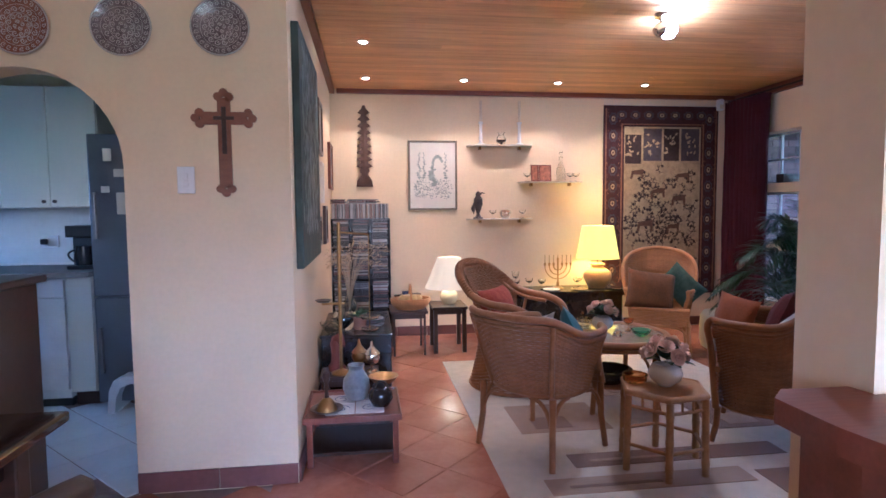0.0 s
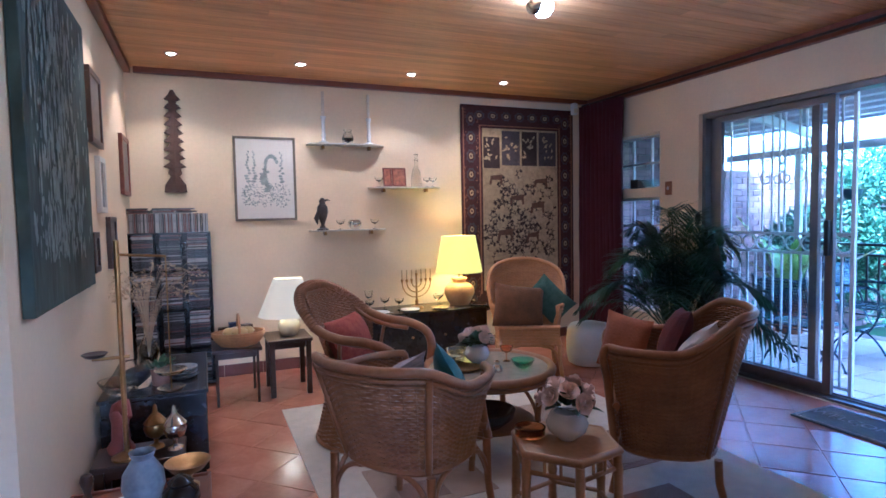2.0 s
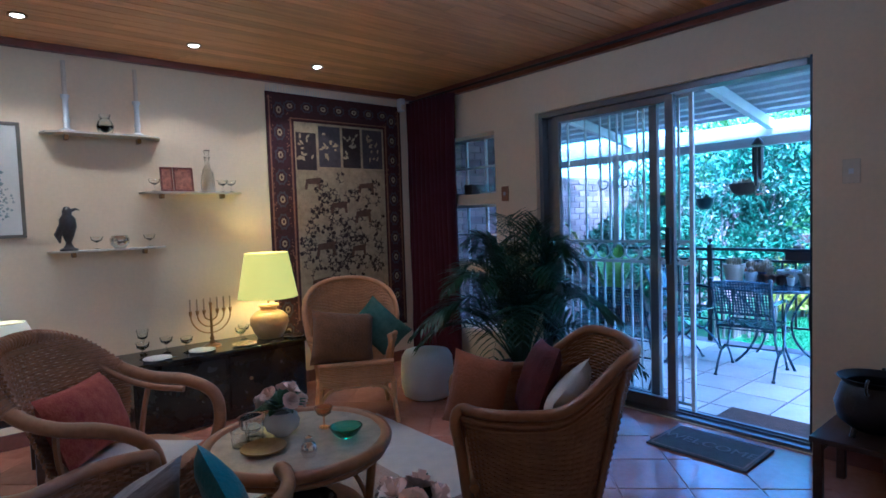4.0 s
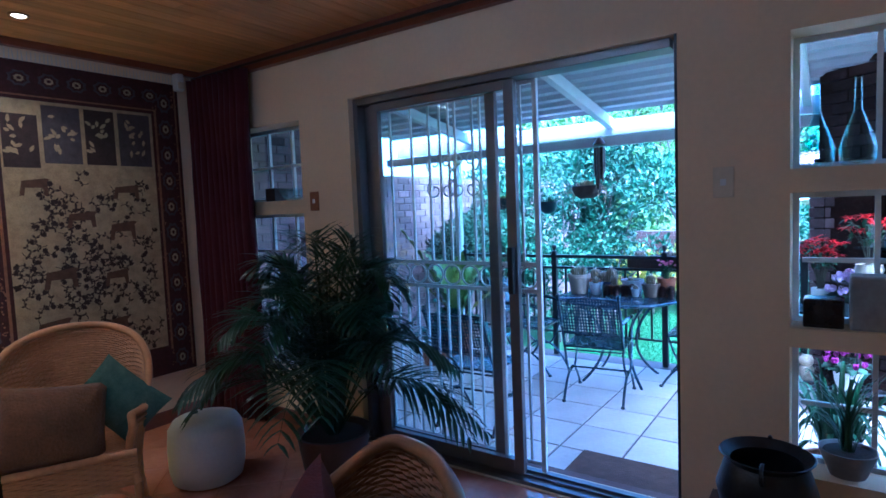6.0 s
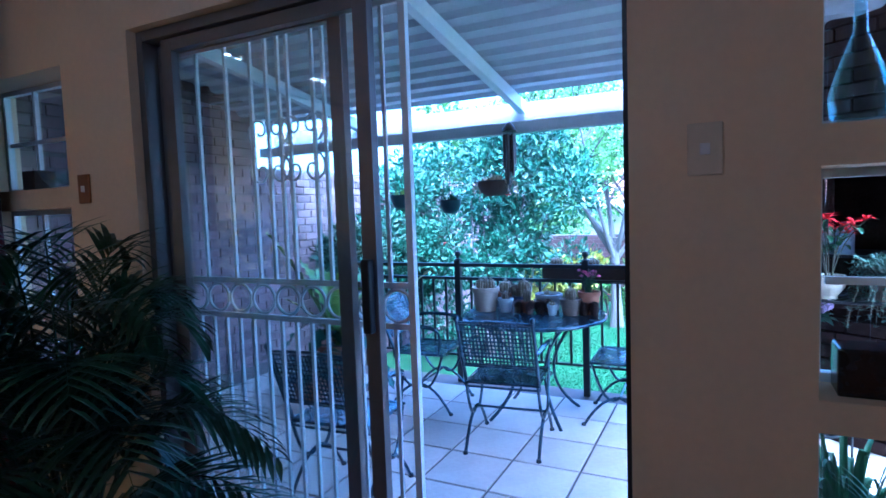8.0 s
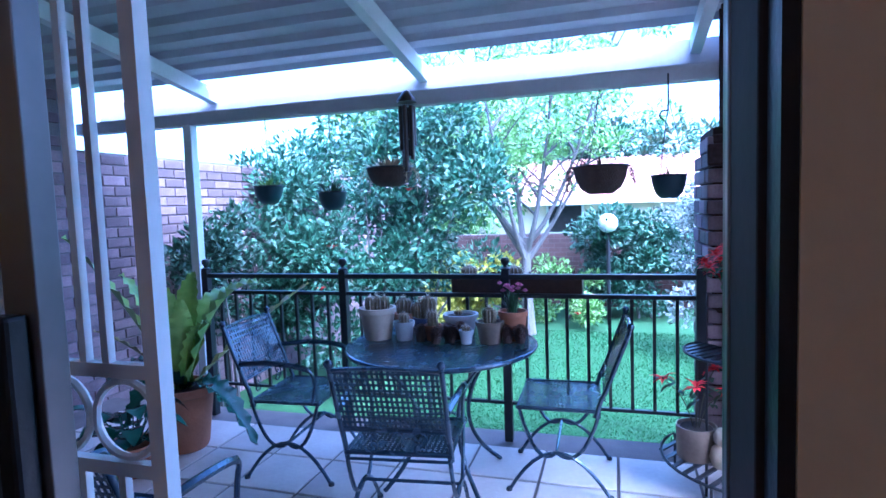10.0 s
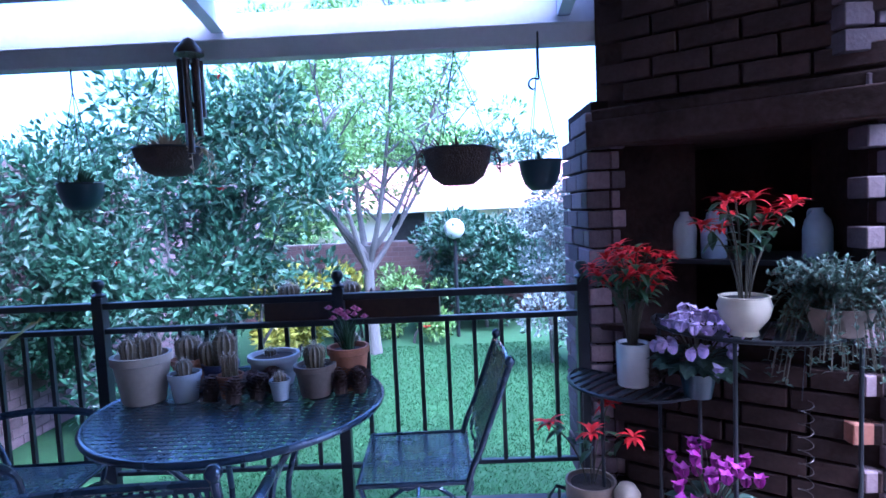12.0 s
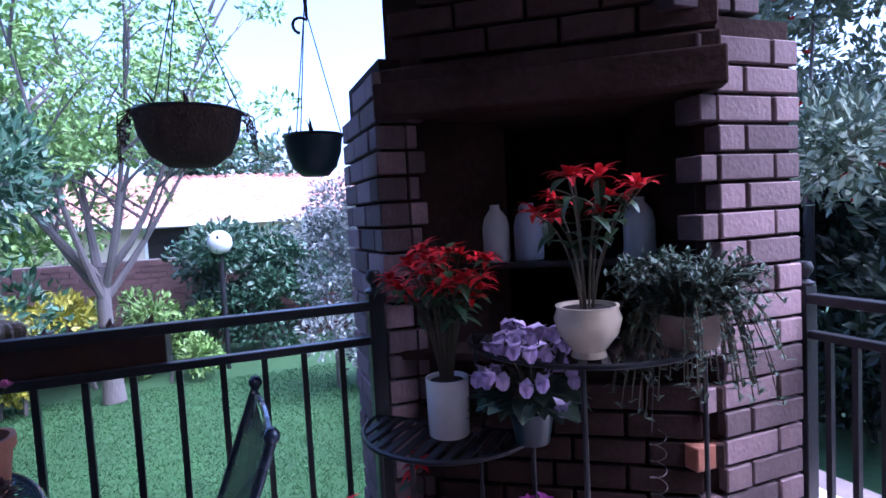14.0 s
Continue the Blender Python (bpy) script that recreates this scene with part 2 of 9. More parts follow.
# ================================================================ THE HOUSE
X0, X1, Y1, ZC = 0.0, 4.34, 5.44, 2.485     # left wall, garden wall, far wall, ceiling
T = 0.22
ZP = -0.127                                 # level of the patio
YC = 2.38                                   # face of the wall with the arch


def wall_with_holes(name, axis, place, depth, a0, a1, z0, z1, holes, mat, label):
    """A wall in the plane axis=place, depth thick, with rectangular openings (a, b, low, high)."""
    bm = bmesh.new()
    cuts = sorted({a0, a1, *[h[0] for h in holes], *[h[1] for h in holes]})
    for s, e in zip(cuts, cuts[1:]):
        z = z0
        inside = sorted((h for h in holes if h[0] <= s and h[1] >= e), key=lambda h: h[2])
        for h in inside + [(0, 0, z1, z1)]:
            if h[2] > z:
                lo, hi = ((place, s, z), (place + depth, e, h[2])) if axis == "x" else ((s, place, z), (e, place + depth, h[2]))
                box(bm, [min(p, q) for p, q in zip(lo, hi)], [max(p, q) for p, q in zip(lo, hi)])
            z = h[3]
    bmesh.ops.remove_doubles(bm, verts=bm.verts, dist=0.0005)
    return solid(name, bm, mat, label, "wall", kind="structure")


NICHES = [(0.35, 0.849), (0.922, 1.434), (1.523, 2.03)]
DOOR = (2.13, 3.98, 0.0, 2.1)
holes = [DOOR] + [(0.95, 1.735, a, b) for a, b in NICHES] + [(4.415, 5.2, a, b) for a, b in NICHES]
wall_with_holes("wall_east", "x", X1, T, -3.0, 6.2, -0.2, 2.95, holes, PLASTER, "cream plastered wall with a sliding door and niche windows")
wall_with_holes("wall_north", "y", Y1, T, -3.6, X1, -0.1, 2.6, [], PLASTER, "cream plastered far wall of the lounge")
wall_with_holes("wall_west", "x", X0, -0.14, YC + 0.14, Y1, -0.1, 2.6, [], PLASTER, "cream plastered wall hung with paintings")
wall_with_holes("wall_stub", "y", 0.29, 0.13, 0.946, X1, -0.1, 2.6, [], PLASTER, "plain plastered dividing wall end")
wall_with_holes("wall_dining_south", "y", -3.0, -0.2, -3.6, X1, -0.1, 2.6, [(-0.4, 1.6, 0.95, 2.05)], PLASTER, "cream plastered dining room wall with a window")
wall_with_holes("wall_house_west", "x", -3.4, -0.2, -3.2, Y1, -0.1, 2.6, [(2.95, 3.5, 1.25, 1.8)], PLASTER, "cream plastered outer wall with a kitchen window")


def arch_wall():
    """The wall with the round-headed opening to the kitchen."""
    r = 0.42
    cx, spring = -0.72 - r, 1.50
    outline = [(X0, -0.1), (X0, 2.6), (-3.4, 2.6), (-3.4, -0.1), (cx - r, -0.1)]
    outline += [(cx + r * math.cos(a) , spring + r * math.sin(a)) for a in (math.pi - math.pi * i / 24 for i in range(25))]
    outline += [(cx + r, -0.1)]
    bm = extrude_outline(outline, 0.14)
    move(bm, pose(0, YC, 0))
    bmesh.ops.triangulate(bm, faces=[f for f in bm.faces if len(f.verts) > 4])
    return solid("wall_arch", bm, PLASTER, "cream plastered wall with an arched kitchen doorway", "wall", kind="structure")


arch_wall()

# ground slabs under the tiles
solid("floor", boxes(((-3.6, -3.2, -0.16), (X1 + T, Y1 + T, -0.008))), GROUT, "terracotta tiled floor laid diagonally", "floor", kind="structure")


def ceiling():
    """Pine boards side by side, grooved between, one mesh."""
    bm = bmesh.new()
    w, y = 0.094, -3.0
    while y < Y1:
        x = -3.4
        random.seed(int(y * 1000))
        e = min(y + w, Y1)
        for xe in (random.uniform(-2, -0.5), random.uniform(0.6, 2.4), random.uniform(2.9, 4.0), X1):
            box(bm, (x, y + 0.002, ZC), (xe - 0.0015, e - 0.002, ZC + 0.02))
            x = xe
        y += w
    box(bm, (-3.4, -3.0, ZC + 0.021), (X1, Y1, ZC + 0.06))
    return solid("ceiling", bm, PINE, "varnished knotty pine board ceiling", "ceiling", kind="structure")


ceiling()


def strip(name, pairs, mat, label, bevel=0.004):
    return solid(name, boxes(*pairs, bevel=bevel), mat, label, "trim", kind="structure")


strip("trim_cornice_north", [((X0 + 0.07, Y1 - 0.05, ZC - 0.045), (X1, Y1, ZC - 0.001))], RED_WOOD, "red-brown wooden cornice under the ceiling")
strip("trim_cornice_west", [((X0, YC + 0.0, ZC - 0.045), (X0 + 0.05, Y1, ZC - 0.001))], RED_WOOD, "red-brown wooden cornice under the ceiling")
strip("trim_cornice_east", [((X1 - 0.05, 0.42, ZC - 0.085), (X1, Y1 - 0.051, ZC - 0.001))], RED_WOOD, "red-brown wooden cornice under the ceiling")
SKIRT = material("red_skirting_tile", (0.16, 0.06, 0.045), 0.4, vary=0.2, scale=5, fine=40, bump=0.05, island=0.1)


def skirting(name, a, b, out):
    """A row of skirting tiles from a to b along a wall, standing out along the vector out."""
    a, b, out = Vector(a), Vector(b), Vector(out)
    n = max(1, round((b - a).length / 0.3))
    bm = bmesh.new()
    for i in range(n):
        p, q = a.lerp(b, i / n), a.lerp(b, (i + 1) / n)
        d = (q - p).normalized() * 0.0015
        c = [p + d, q - d, q - d + out * 0.012, p + d + out * 0.012]
        lo = [min(v[k] for v in c) for k in range(3)]
        hi = [max(v[k] for v in c) for k in range(3)]
        hi[2] = 0.095
        box(bm, lo, hi, bevel=0.002)
    return solid(name, bm, SKIRT, "dark red tile skirting along the wall", "baseboard", kind="structure")


skirting("baseboard_arch", (-0.72, YC, 0), (X0, YC, 0), (0, -1, 0))
skirting("baseboard_west", (X0, YC, 0), (X0, Y1, 0), (1, 0, 0))
skirting("baseboard_north", (X0 + 0.013, Y1, 0), (X1, Y1, 0), (0, -1, 0))
skirting("baseboard_east", (X1, DOOR[1] + 0.03, 0), (X1, Y1 - 0.013, 0), (-1, 0, 0))
skirting("baseboard_east_near", (X1, 0.435, 0), (X1, DOOR[0] - 0.03, 0), (-1, 0, 0))
skirting("baseboard_stub", (0.946, 0.42, 0), (X1 - 0.013, 0.42, 0), (0, 1, 0))


# ---------------------------------------------------------------- windows in the niches
def niche_window(name, y0, y1, z0, z1, bars=2, cross=True):
    w = thing(name, (X1 + T - 0.05, (y0 + y1) / 2, z0), "white steel window behind a plastered niche", "window", kind="structure")
    h, l = z1 - z0, (y1 - y0) / 2
    f = 0.022
    part("window_frame", boxes(((-0.015, -l, 0), (0.015, l, f)), ((-0.015, -l, h - f), (0.015, l, h)), ((-0.015, -l, f), (0.015, -l + f, h - f)), ((-0.015, l - f, f), (0.015, l, h - f))), WHITE_METAL, w)
    ys = [-l + f + (2 * l - 2 * f) * i / (bars + 1) for i in range(bars + 2)]
    for y in ys[1:-1]:
        part("glazing_bar", boxes(((-0.01, y - 0.009, f), (0.01, y + 0.009, h - f))), WHITE_METAL, w)
    if cross:
        zc = h * 0.48
        for a, b in zip(ys, ys[1:]):
            part("crossbar", boxes(((-0.009, a + 0.0095, zc - 0.009), (0.009, b - 0.0095, zc + 0.009))), WHITE_METAL, w)
    for a, b in zip(ys, ys[1:]):
        p = part("pane", boxes(((-0.002, a + 0.009, f), (0.002, b - 0.009, h - f))), PANE, w)
        p.visible_shadow = False
    return w


for i, (a, b) in enumerate(NICHES):
    niche_window("window_%d" % (i + 1), 0.95, 1.735, a, b, cross=i != 2)
    niche_window("window_%d" % (i + 4), 4.415, 5.2, a, b)


def plain_window(name, m, w, h):
    win = thing(name, (0, 0, 0), "unseen white framed window in the outer wall", "window", kind="structure")
    win.matrix_world = m
    f = 0.04
    part("window_frame", boxes(((0, -0.02, 0), (w, 0.02, f)), ((0, -0.02, h - f), (w, 0.02, h)), ((0, -0.02, f), (f, 0.02, h - f)), ((w - f, -0.02, f), (w, 0.02, h - f)), ((w / 2 - 0.02, -0.02, f), (w / 2 + 0.02, 0.02, h - f))), WHITE_METAL, win)
    for a in (f, w / 2 + 0.02):
        p = part("pane", boxes(((a, -0.002, f), (a + w / 2 - f - 0.02, 0.002, h - f))), PANE, win)
        p.visible_shadow = False


# unseen windows, added where the kitchen and dining lamps stand
plain_window("window_7", pose(-0.4, -3.1, 0.95), 2.0, 1.1)
plain_window("window_8", pose(-3.5, 2.95, 1.25, 0, 0, 90), 0.55, 0.55)

# ---------------------------------------------------------------- sliding door and security gate
def sliding_door():
    d = thing("door_1", (X1 + 0.10, 0, 0), "grey aluminium sliding door standing half open", "sliding door", kind="structure")
    y0, y1, h = DOOR[0], DOOR[1], DOOR[3]
    ym = 2.98
    # near jamb: inner face coloured dark as shade, outer edge left plain aluminium
    part("jamb_frame", boxes(((-0.06, y0, 0.03), (0.045, y0 + 0.018, h)), bevel=0.003), FRAME_SHADE, d, "jamb face with its shade put into the colour")
    part("jamb_edge", boxes(((0.0455, y0, 0.03), (0.06, y0 + 0.020, h)), bevel=0.002), ALU, d)
    part("door_frame", boxes(((-0.06, y1 - 0.035, 0.03), (0.06, y1, h)), ((-0.06, y0 + 0.035, h - 0.04), (0.06, y1 - 0.035, h)), bevel=0.003), ALU, d)
    # black strips added over the plaster reveal to darken it
    part("jamb_dark_strip", boxes(((-0.098, y0 + 0.0005, 0.02), (-0.062, y0 + 0.012, h)), ((0.062, y0 + 0.0005, 0.02), (0.118, y0 + 0.012, h))), BLACK_IRON, d)
    part("track", boxes(((-0.08, y0, 0.0), (0.08, y1, 0.018)), ((-0.028, y0, 0.018), (-0.022, y1, 0.03)), ((0.022, y0, 0.018), (0.028, y1, 0.03))), ALU, d)
    for name, x, a, b in (("fixed_leaf", 0.025, ym + 0.07, y1 - 0.035), ("sliding_leaf", -0.025, ym - 0.068, y1 - 0.12)):
        leaf = part(name, boxes(((x - 0.018, a, 0.035), (x + 0.018, a + 0.055, h - 0.045)), ((x - 0.018, b - 0.055, 0.035), (x + 0.018, b, h - 0.045)), ((x - 0.018, a + 0.055, 0.035), (x + 0.018, b - 0.055, 0.10)), ((x - 0.018, a + 0.055, h - 0.09), (x + 0.018, b - 0.055, h - 0.045)), bevel=0.002), ALU, d)
        p = part("pane", boxes(((x - 0.003, a + 0.055, 0.10), (x + 0.003, b - 0.055, h - 0.09))), PANE, leaf)
        p.visible_shadow = False
        if name == "sliding_leaf":
            part("door_handle", boxes(((x - 0.05, a + 0.012, 0.98), (x - 0.018, a + 0.045, 1.22)), bevel=0.006), BLACK_IRON, leaf, "black pull handle")
    return d


sliding_door()


def security_gate():
    """Folding white steel gate behind the glass, with scrolls and a band of rings."""
    g = thing("security_gate", (X1 + T - 0.055, 0, 0.0), "white wrought iron security gate with scrolls and rings", "gate")
    y0, y1, h = 2.845, 3.93, 2.05
    rails = [0.06, 0.98, 1.12, h]
    for z in rails:
        part("rail", boxes(((-0.008, y0, z - 0.010), (0.008, y1, z + 0.010))), WHITE_METAL, g)
    for y in (y0, y1):
        part("stile", boxes(((-0.012, y - 0.012, 0.02), (0.012, y + 0.012, h + 0.02))), WHITE_METAL, g)
    n = 15
    for i in range(1, n):
        y = y0 + (y1 - y0) * i / n
        part("lower_bar", boxes(((-0.006, y - 0.006, 0.07), (0.006, y + 0.006, 0.97))), WHITE_METAL, g)
    for y in (2.93, 2.97, 3.174, 3.223, 3.336, 3.38, 3.439, 3.516, 3.643, 3.80):
        part("upper_bar", boxes(((-0.006, y - 0.006, 1.13), (0.006, y + 0.006, h - 0.01))), WHITE_METAL, g)
    for i in range(9):
        y = y0 + (y1 - y0) * (i + 0.5) / 9
        part("ring", tube(bmesh.new(), spiral((0, y, 1.05), (0, 1, 0), (0, 0, 1), 0.055, 0.055, 0, 2 * math.pi, 20)[:-1], 0.006, 6, close=True), WHITE_METAL, g, smooth=True)
    for y in (3.28, 3.44):
        for s, zz in ((1, 1.0), (-1, 1.0), (1, -1.0), (-1, -1.0)):
            part("scroll", tube(bmesh.new(), spiral((0, y + s * 0.045, 1.61 + zz * 0.075), (0, s, 0), (0, 0, zz), 0.01, 0.06, 5.5, -1.2, 20), 0.005, 6), WHITE_METAL, g, smooth=True)
    return g


security_gate()

# ---------------------------------------------------------------- patio shell
solid("patio_floor", boxes(((X1 + T, -0.32, ZP - 0.35), (7.42, 6.2, ZP - 0.01))), PATIO_GROUT, "square sandy tiled patio floor", "patio", kind="structure")
SILL = material("dark_door_sill", (0.11, 0.05, 0.035), 0.6, vary=0.2, fine=50)
solid("door_sill", boxes(((X1 + T, DOOR[0] - 0.05, ZP - 0.01), (X1 + T + 0.12, DOOR[1] + 0.05, -0.03)), bevel=0.01), SILL, "dark tiled step below the sliding door", "sill", kind="structure")

ROOF_SLOPE = -0.165
def roof_z(x):
    return 2.156 + ROOF_SLOPE * (x - 7.47)


def patio_roof():
    """Corrugated white sheet, ribs along the house wall, on sloping rafters."""
    r = thing("patio_roof", (0, 0, 0), "white corrugated patio roof on steel rafters", "roof", kind="structure")
    x, pitch = X1 + T, 0.19
    prof = []
    while x < 7.40:
        for dx, dz in ((0, 0), (0.05, 0.0), (0.075, 0.035), (0.15, 0.035), (0.175, 0)):
            prof.append((x + dx, roof_z(x + dx) + 0.13 + dz))
        x += pitch
    verts, faces = [], []
    for px, pz in prof:
        verts += [(px, 0.5, pz), (px, 6.2, pz), (px, 0.5, pz + 0.004), (px, 6.2, pz + 0.004)]
    for i in range(len(prof) - 1):
        a, b = 4 * i, 4 * i + 4
        faces += [(a, a + 1, b + 1, b), (a + 2, b + 2, b + 3, a + 3)]
    raw("corrugated_sheet", verts, faces, SHEET, r)
    for y in (5.1, 3.45, 1.8, 0.55):
        bm = bmesh.new()
        a, b = X1 + T, 7.50
        vs = [bm.verts.new((px, py, roof_z(px) + dz)) for px in (a, b) for py in (y - 0.03, y + 0.03) for dz in (0.0, 0.1)]
        for f in ((0, 1, 3, 2), (4, 6, 7, 5), (0, 4, 5, 1), (2, 3, 7, 6), (0, 2, 6, 4), (1, 5, 7, 3)):
            bm.faces.new([vs[i] for i in f])
        part("rafter", bm, WHITE_METAL, r)
    part("fascia_beam", boxes(((7.505, 1.6, 2.09), (7.56, 6.2, 2.24)), bevel=0.004), LILAC_METAL, r)
    part("gutter", boxes(((7.28, 1.62, 1.965), (7.36, 6.2, 2.055)), bevel=0.006), LILAC_METAL, r, "grey-lilac gutter beam")
    part("post", boxes(((7.28, 5.14, ZP), (7.35, 5.21, 1.98)), bevel=0.006), WHITE_METAL, r, "white square steel post")
    return r


patio_roof()

# ================================================================ THE LOUNGE
CANE = material("woven_cane", (0.27, 0.125, 0.05), 0.5, vary=0.3, scale=7, fine=60, bump=0.15, island=0.12)
CANE_DARK = material("brown_rattan_pole", (0.28, 0.13, 0.048), 0.38, vary=0.25, scale=7, fine=50, bump=0.1)
CANE_ORANGE = material("honey_cane", (0.46, 0.22, 0.07), 0.5, vary=0.25, scale=7, fine=60, bump=0.15, island=0.1)
BAMBOO = material("pale_bamboo", (0.38, 0.22, 0.10), 0.4, vary=0.25, scale=8, fine=40, bump=0.08)
BRASS = material("old_brass", (0.36, 0.22, 0.08), 0.34, metal=1.0, vary=0.3, fine=50, bump=0.06)
SILVER = material("silver_plate", (0.66, 0.64, 0.6), 0.2, metal=1.0, vary=0.15, fine=50, bump=0.04)
DARK_METAL = material("dark_bronze", (0.07, 0.055, 0.05), 0.38, metal=0.6, vary=0.4, fine=50, bump=0.1)
BLACK_WOOD = material("black_lacquer", (0.016, 0.014, 0.014), 0.25, vary=0.4, scale=5, fine=40, bump=0.03)
CERAMIC = material("cream_ceramic", (0.66, 0.58, 0.44), 0.25, vary=0.08, scale=5, fine=40, bump=0.03)
WHITE_CERAMIC = material("white_ceramic", (0.72, 0.72, 0.72), 0.22, vary=0.06, scale=5, fine=40, bump=0.02)
OCHRE_CERAMIC = material("ochre_ceramic", (0.52, 0.36, 0.14), 0.3, vary=0.15, scale=5, fine=40, bump=0.03)
BLUE_GREY = material("blue_grey_stoneware", (0.12, 0.135, 0.17), 0.35, scale=14, fine=50, second=(0.27, 0.28, 0.30), bump=0.05)
BLACK_CERAMIC = material("black_glaze", (0.02, 0.018, 0.018), 0.18, vary=0.3, fine=40, bump=0.02)
RED_CLOTH = material("dark_red_cloth", (0.09, 0.014, 0.016), 0.9, vary=0.35, scale=14, fine=120, bump=0.4)
RED_PRINT = material("red_patterned_cloth", (0.20, 0.012, 0.012), 0.9, scale=26, fine=120, second=(0.36, 0.10, 0.05), bump=0.35)
BROWN_CLOTH = material("brown_velvet", (0.15, 0.065, 0.02), 0.95, vary=0.3, scale=12, fine=90, bump=0.5, sheen=0.1)
ORANGE_CLOTH = material("rust_cloth", (0.30, 0.10, 0.035), 0.9, vary=0.2, scale=12, fine=110, bump=0.3, sheen=0.2)
TEAL_CLOTH = material("teal_cloth", (0.012, 0.10, 0.125), 0.85, vary=0.25, scale=12, fine=110, bump=0.3, sheen=0.2)
GREEN_CLOTH = material("green_cloth", (0.03, 0.085, 0.06), 0.85, scale=22, fine=110, second=(0.10, 0.16, 0.12), bump=0.3)
GREY_CLOTH = material("grey_striped_cloth", (0.34, 0.29, 0.28), 0.9, vary=0.4, scale=20, fine=110, bump=0.3, stretch=(1, 8, 1))
WHITE_CLOTH = material("white_cloth", (0.62, 0.58, 0.54), 0.9, vary=0.08, scale=9, fine=110, bump=0.2)
WINE_CLOTH = material("wine_red_curtain", (0.06, 0.012, 0.02), 0.9, vary=0.2, scale=6, fine=100, bump=0.2, sheen=0.05, spec=0.2)
POUF = material("off_white_leather", (0.62, 0.60, 0.54), 0.5, vary=0.08, scale=6, fine=60, bump=0.15)
LEAF_DARK = material("dark_palm_leaf", (0.014, 0.046, 0.016), 0.4, vary=0.4, scale=6, fine=30, bump=0.1, island=0.3)
LEAF = material("green_leaf", (0.035, 0.085, 0.03), 0.5, vary=0.35, scale=6, fine=30, bump=0.1, island=0.35)
STEM = material("brown_stem", (0.07, 0.06, 0.035), 0.7, vary=0.25, fine=40)
SOIL = material("potting_soil", (0.03, 0.02, 0.015), 0.95, vary=0.4, scale=20, fine=90, bump=0.6)
PETAL_PEACH = material("peach_petal", (0.76, 0.56, 0.46), 0.6, vary=0.15, scale=14, fine=40, bump=0.05, island=0.15)
STRAW = material("dried_grass", (0.45, 0.33, 0.20), 0.8, vary=0.25, scale=10, fine=50, island=0.15)
PAPER = material("aged_paper", (0.66, 0.62, 0.55), 0.8, vary=0.06, scale=3, fine=60, bump=0.03)
PRINT_INK = material("grey_green_ink", (0.28, 0.31, 0.29), 0.8, vary=0.4, scale=18, fine=60, bump=0.02)
SHADE_LIT = glow("lit_lamp_shade", (1.0, 0.66, 0.07), 0.042)
SHADE_SOFT = glow("softly_lit_cream_shade", (1.0, 0.82, 0.48), 0.010)
BULB = glow("bulb", (1.0, 0.86, 0.62), 4)
BULB_HOT = glow("bright_bulb", (1.0, 0.93, 0.85), 7)
BLACK_PLASTIC = material("black_plastic", (0.02, 0.02, 0.022), 0.4, vary=0.2, fine=60, bump=0.05)
WHITE_PLASTIC = material("white_plastic", (0.68, 0.69, 0.70), 0.4, vary=0.05, fine=60, bump=0.02)


def facing(dx, dy):
    """The turn about z that takes a thing whose front is -y to face along (dx, dy)."""
    return math.degrees(math.atan2(dy, dx)) + 90


def cushion(name, at, size, mat, turn=(0, 0, 0), label="", group=""):
    """A stuffed square cushion: puffed middle, pinched corners."""
    w, h, t = size
    bm = bmesh.new()
    n = 12
    grid = {}
    for s in (1, -1):
        for i in range(n + 1):
            for j in range(n + 1):
                u, v = 2 * i / n - 1, 2 * j / n - 1
                edge = i in (0, n) or j in (0, n)
                if edge and s < 0:
                    grid[s, i, j] = grid[1, i, j]
                    continue
                puff = ((1 - u * u) * (1 - v * v)) ** 0.42
                pinch = 1 - 0.07 * (1 - u * u) * (abs(v) ** 3)
                pv = 1 - 0.07 * (1 - v * v) * (abs(u) ** 3)
                wob = 0.012 * noise.noise(Vector((u * 2 + w * 9, v * 2, s)))
                grid[s, i, j] = bm.verts.new((u * w / 2 * pv, s * t / 2 * puff + wob * puff, v * h / 2 * pinch))
    for s in (1, -1):
        for i in range(n):
            for j in range(n):
                bm.faces.new([grid[s, a, b] for a, b in ((i, j), (i + 1, j), (i + 1, j + 1), (i, j + 1))][::s])
    ob = solid(name, bm, mat, label, "cushion", group, smooth=True)
    ob.matrix_world = pose(*at, *turn)
    return ob


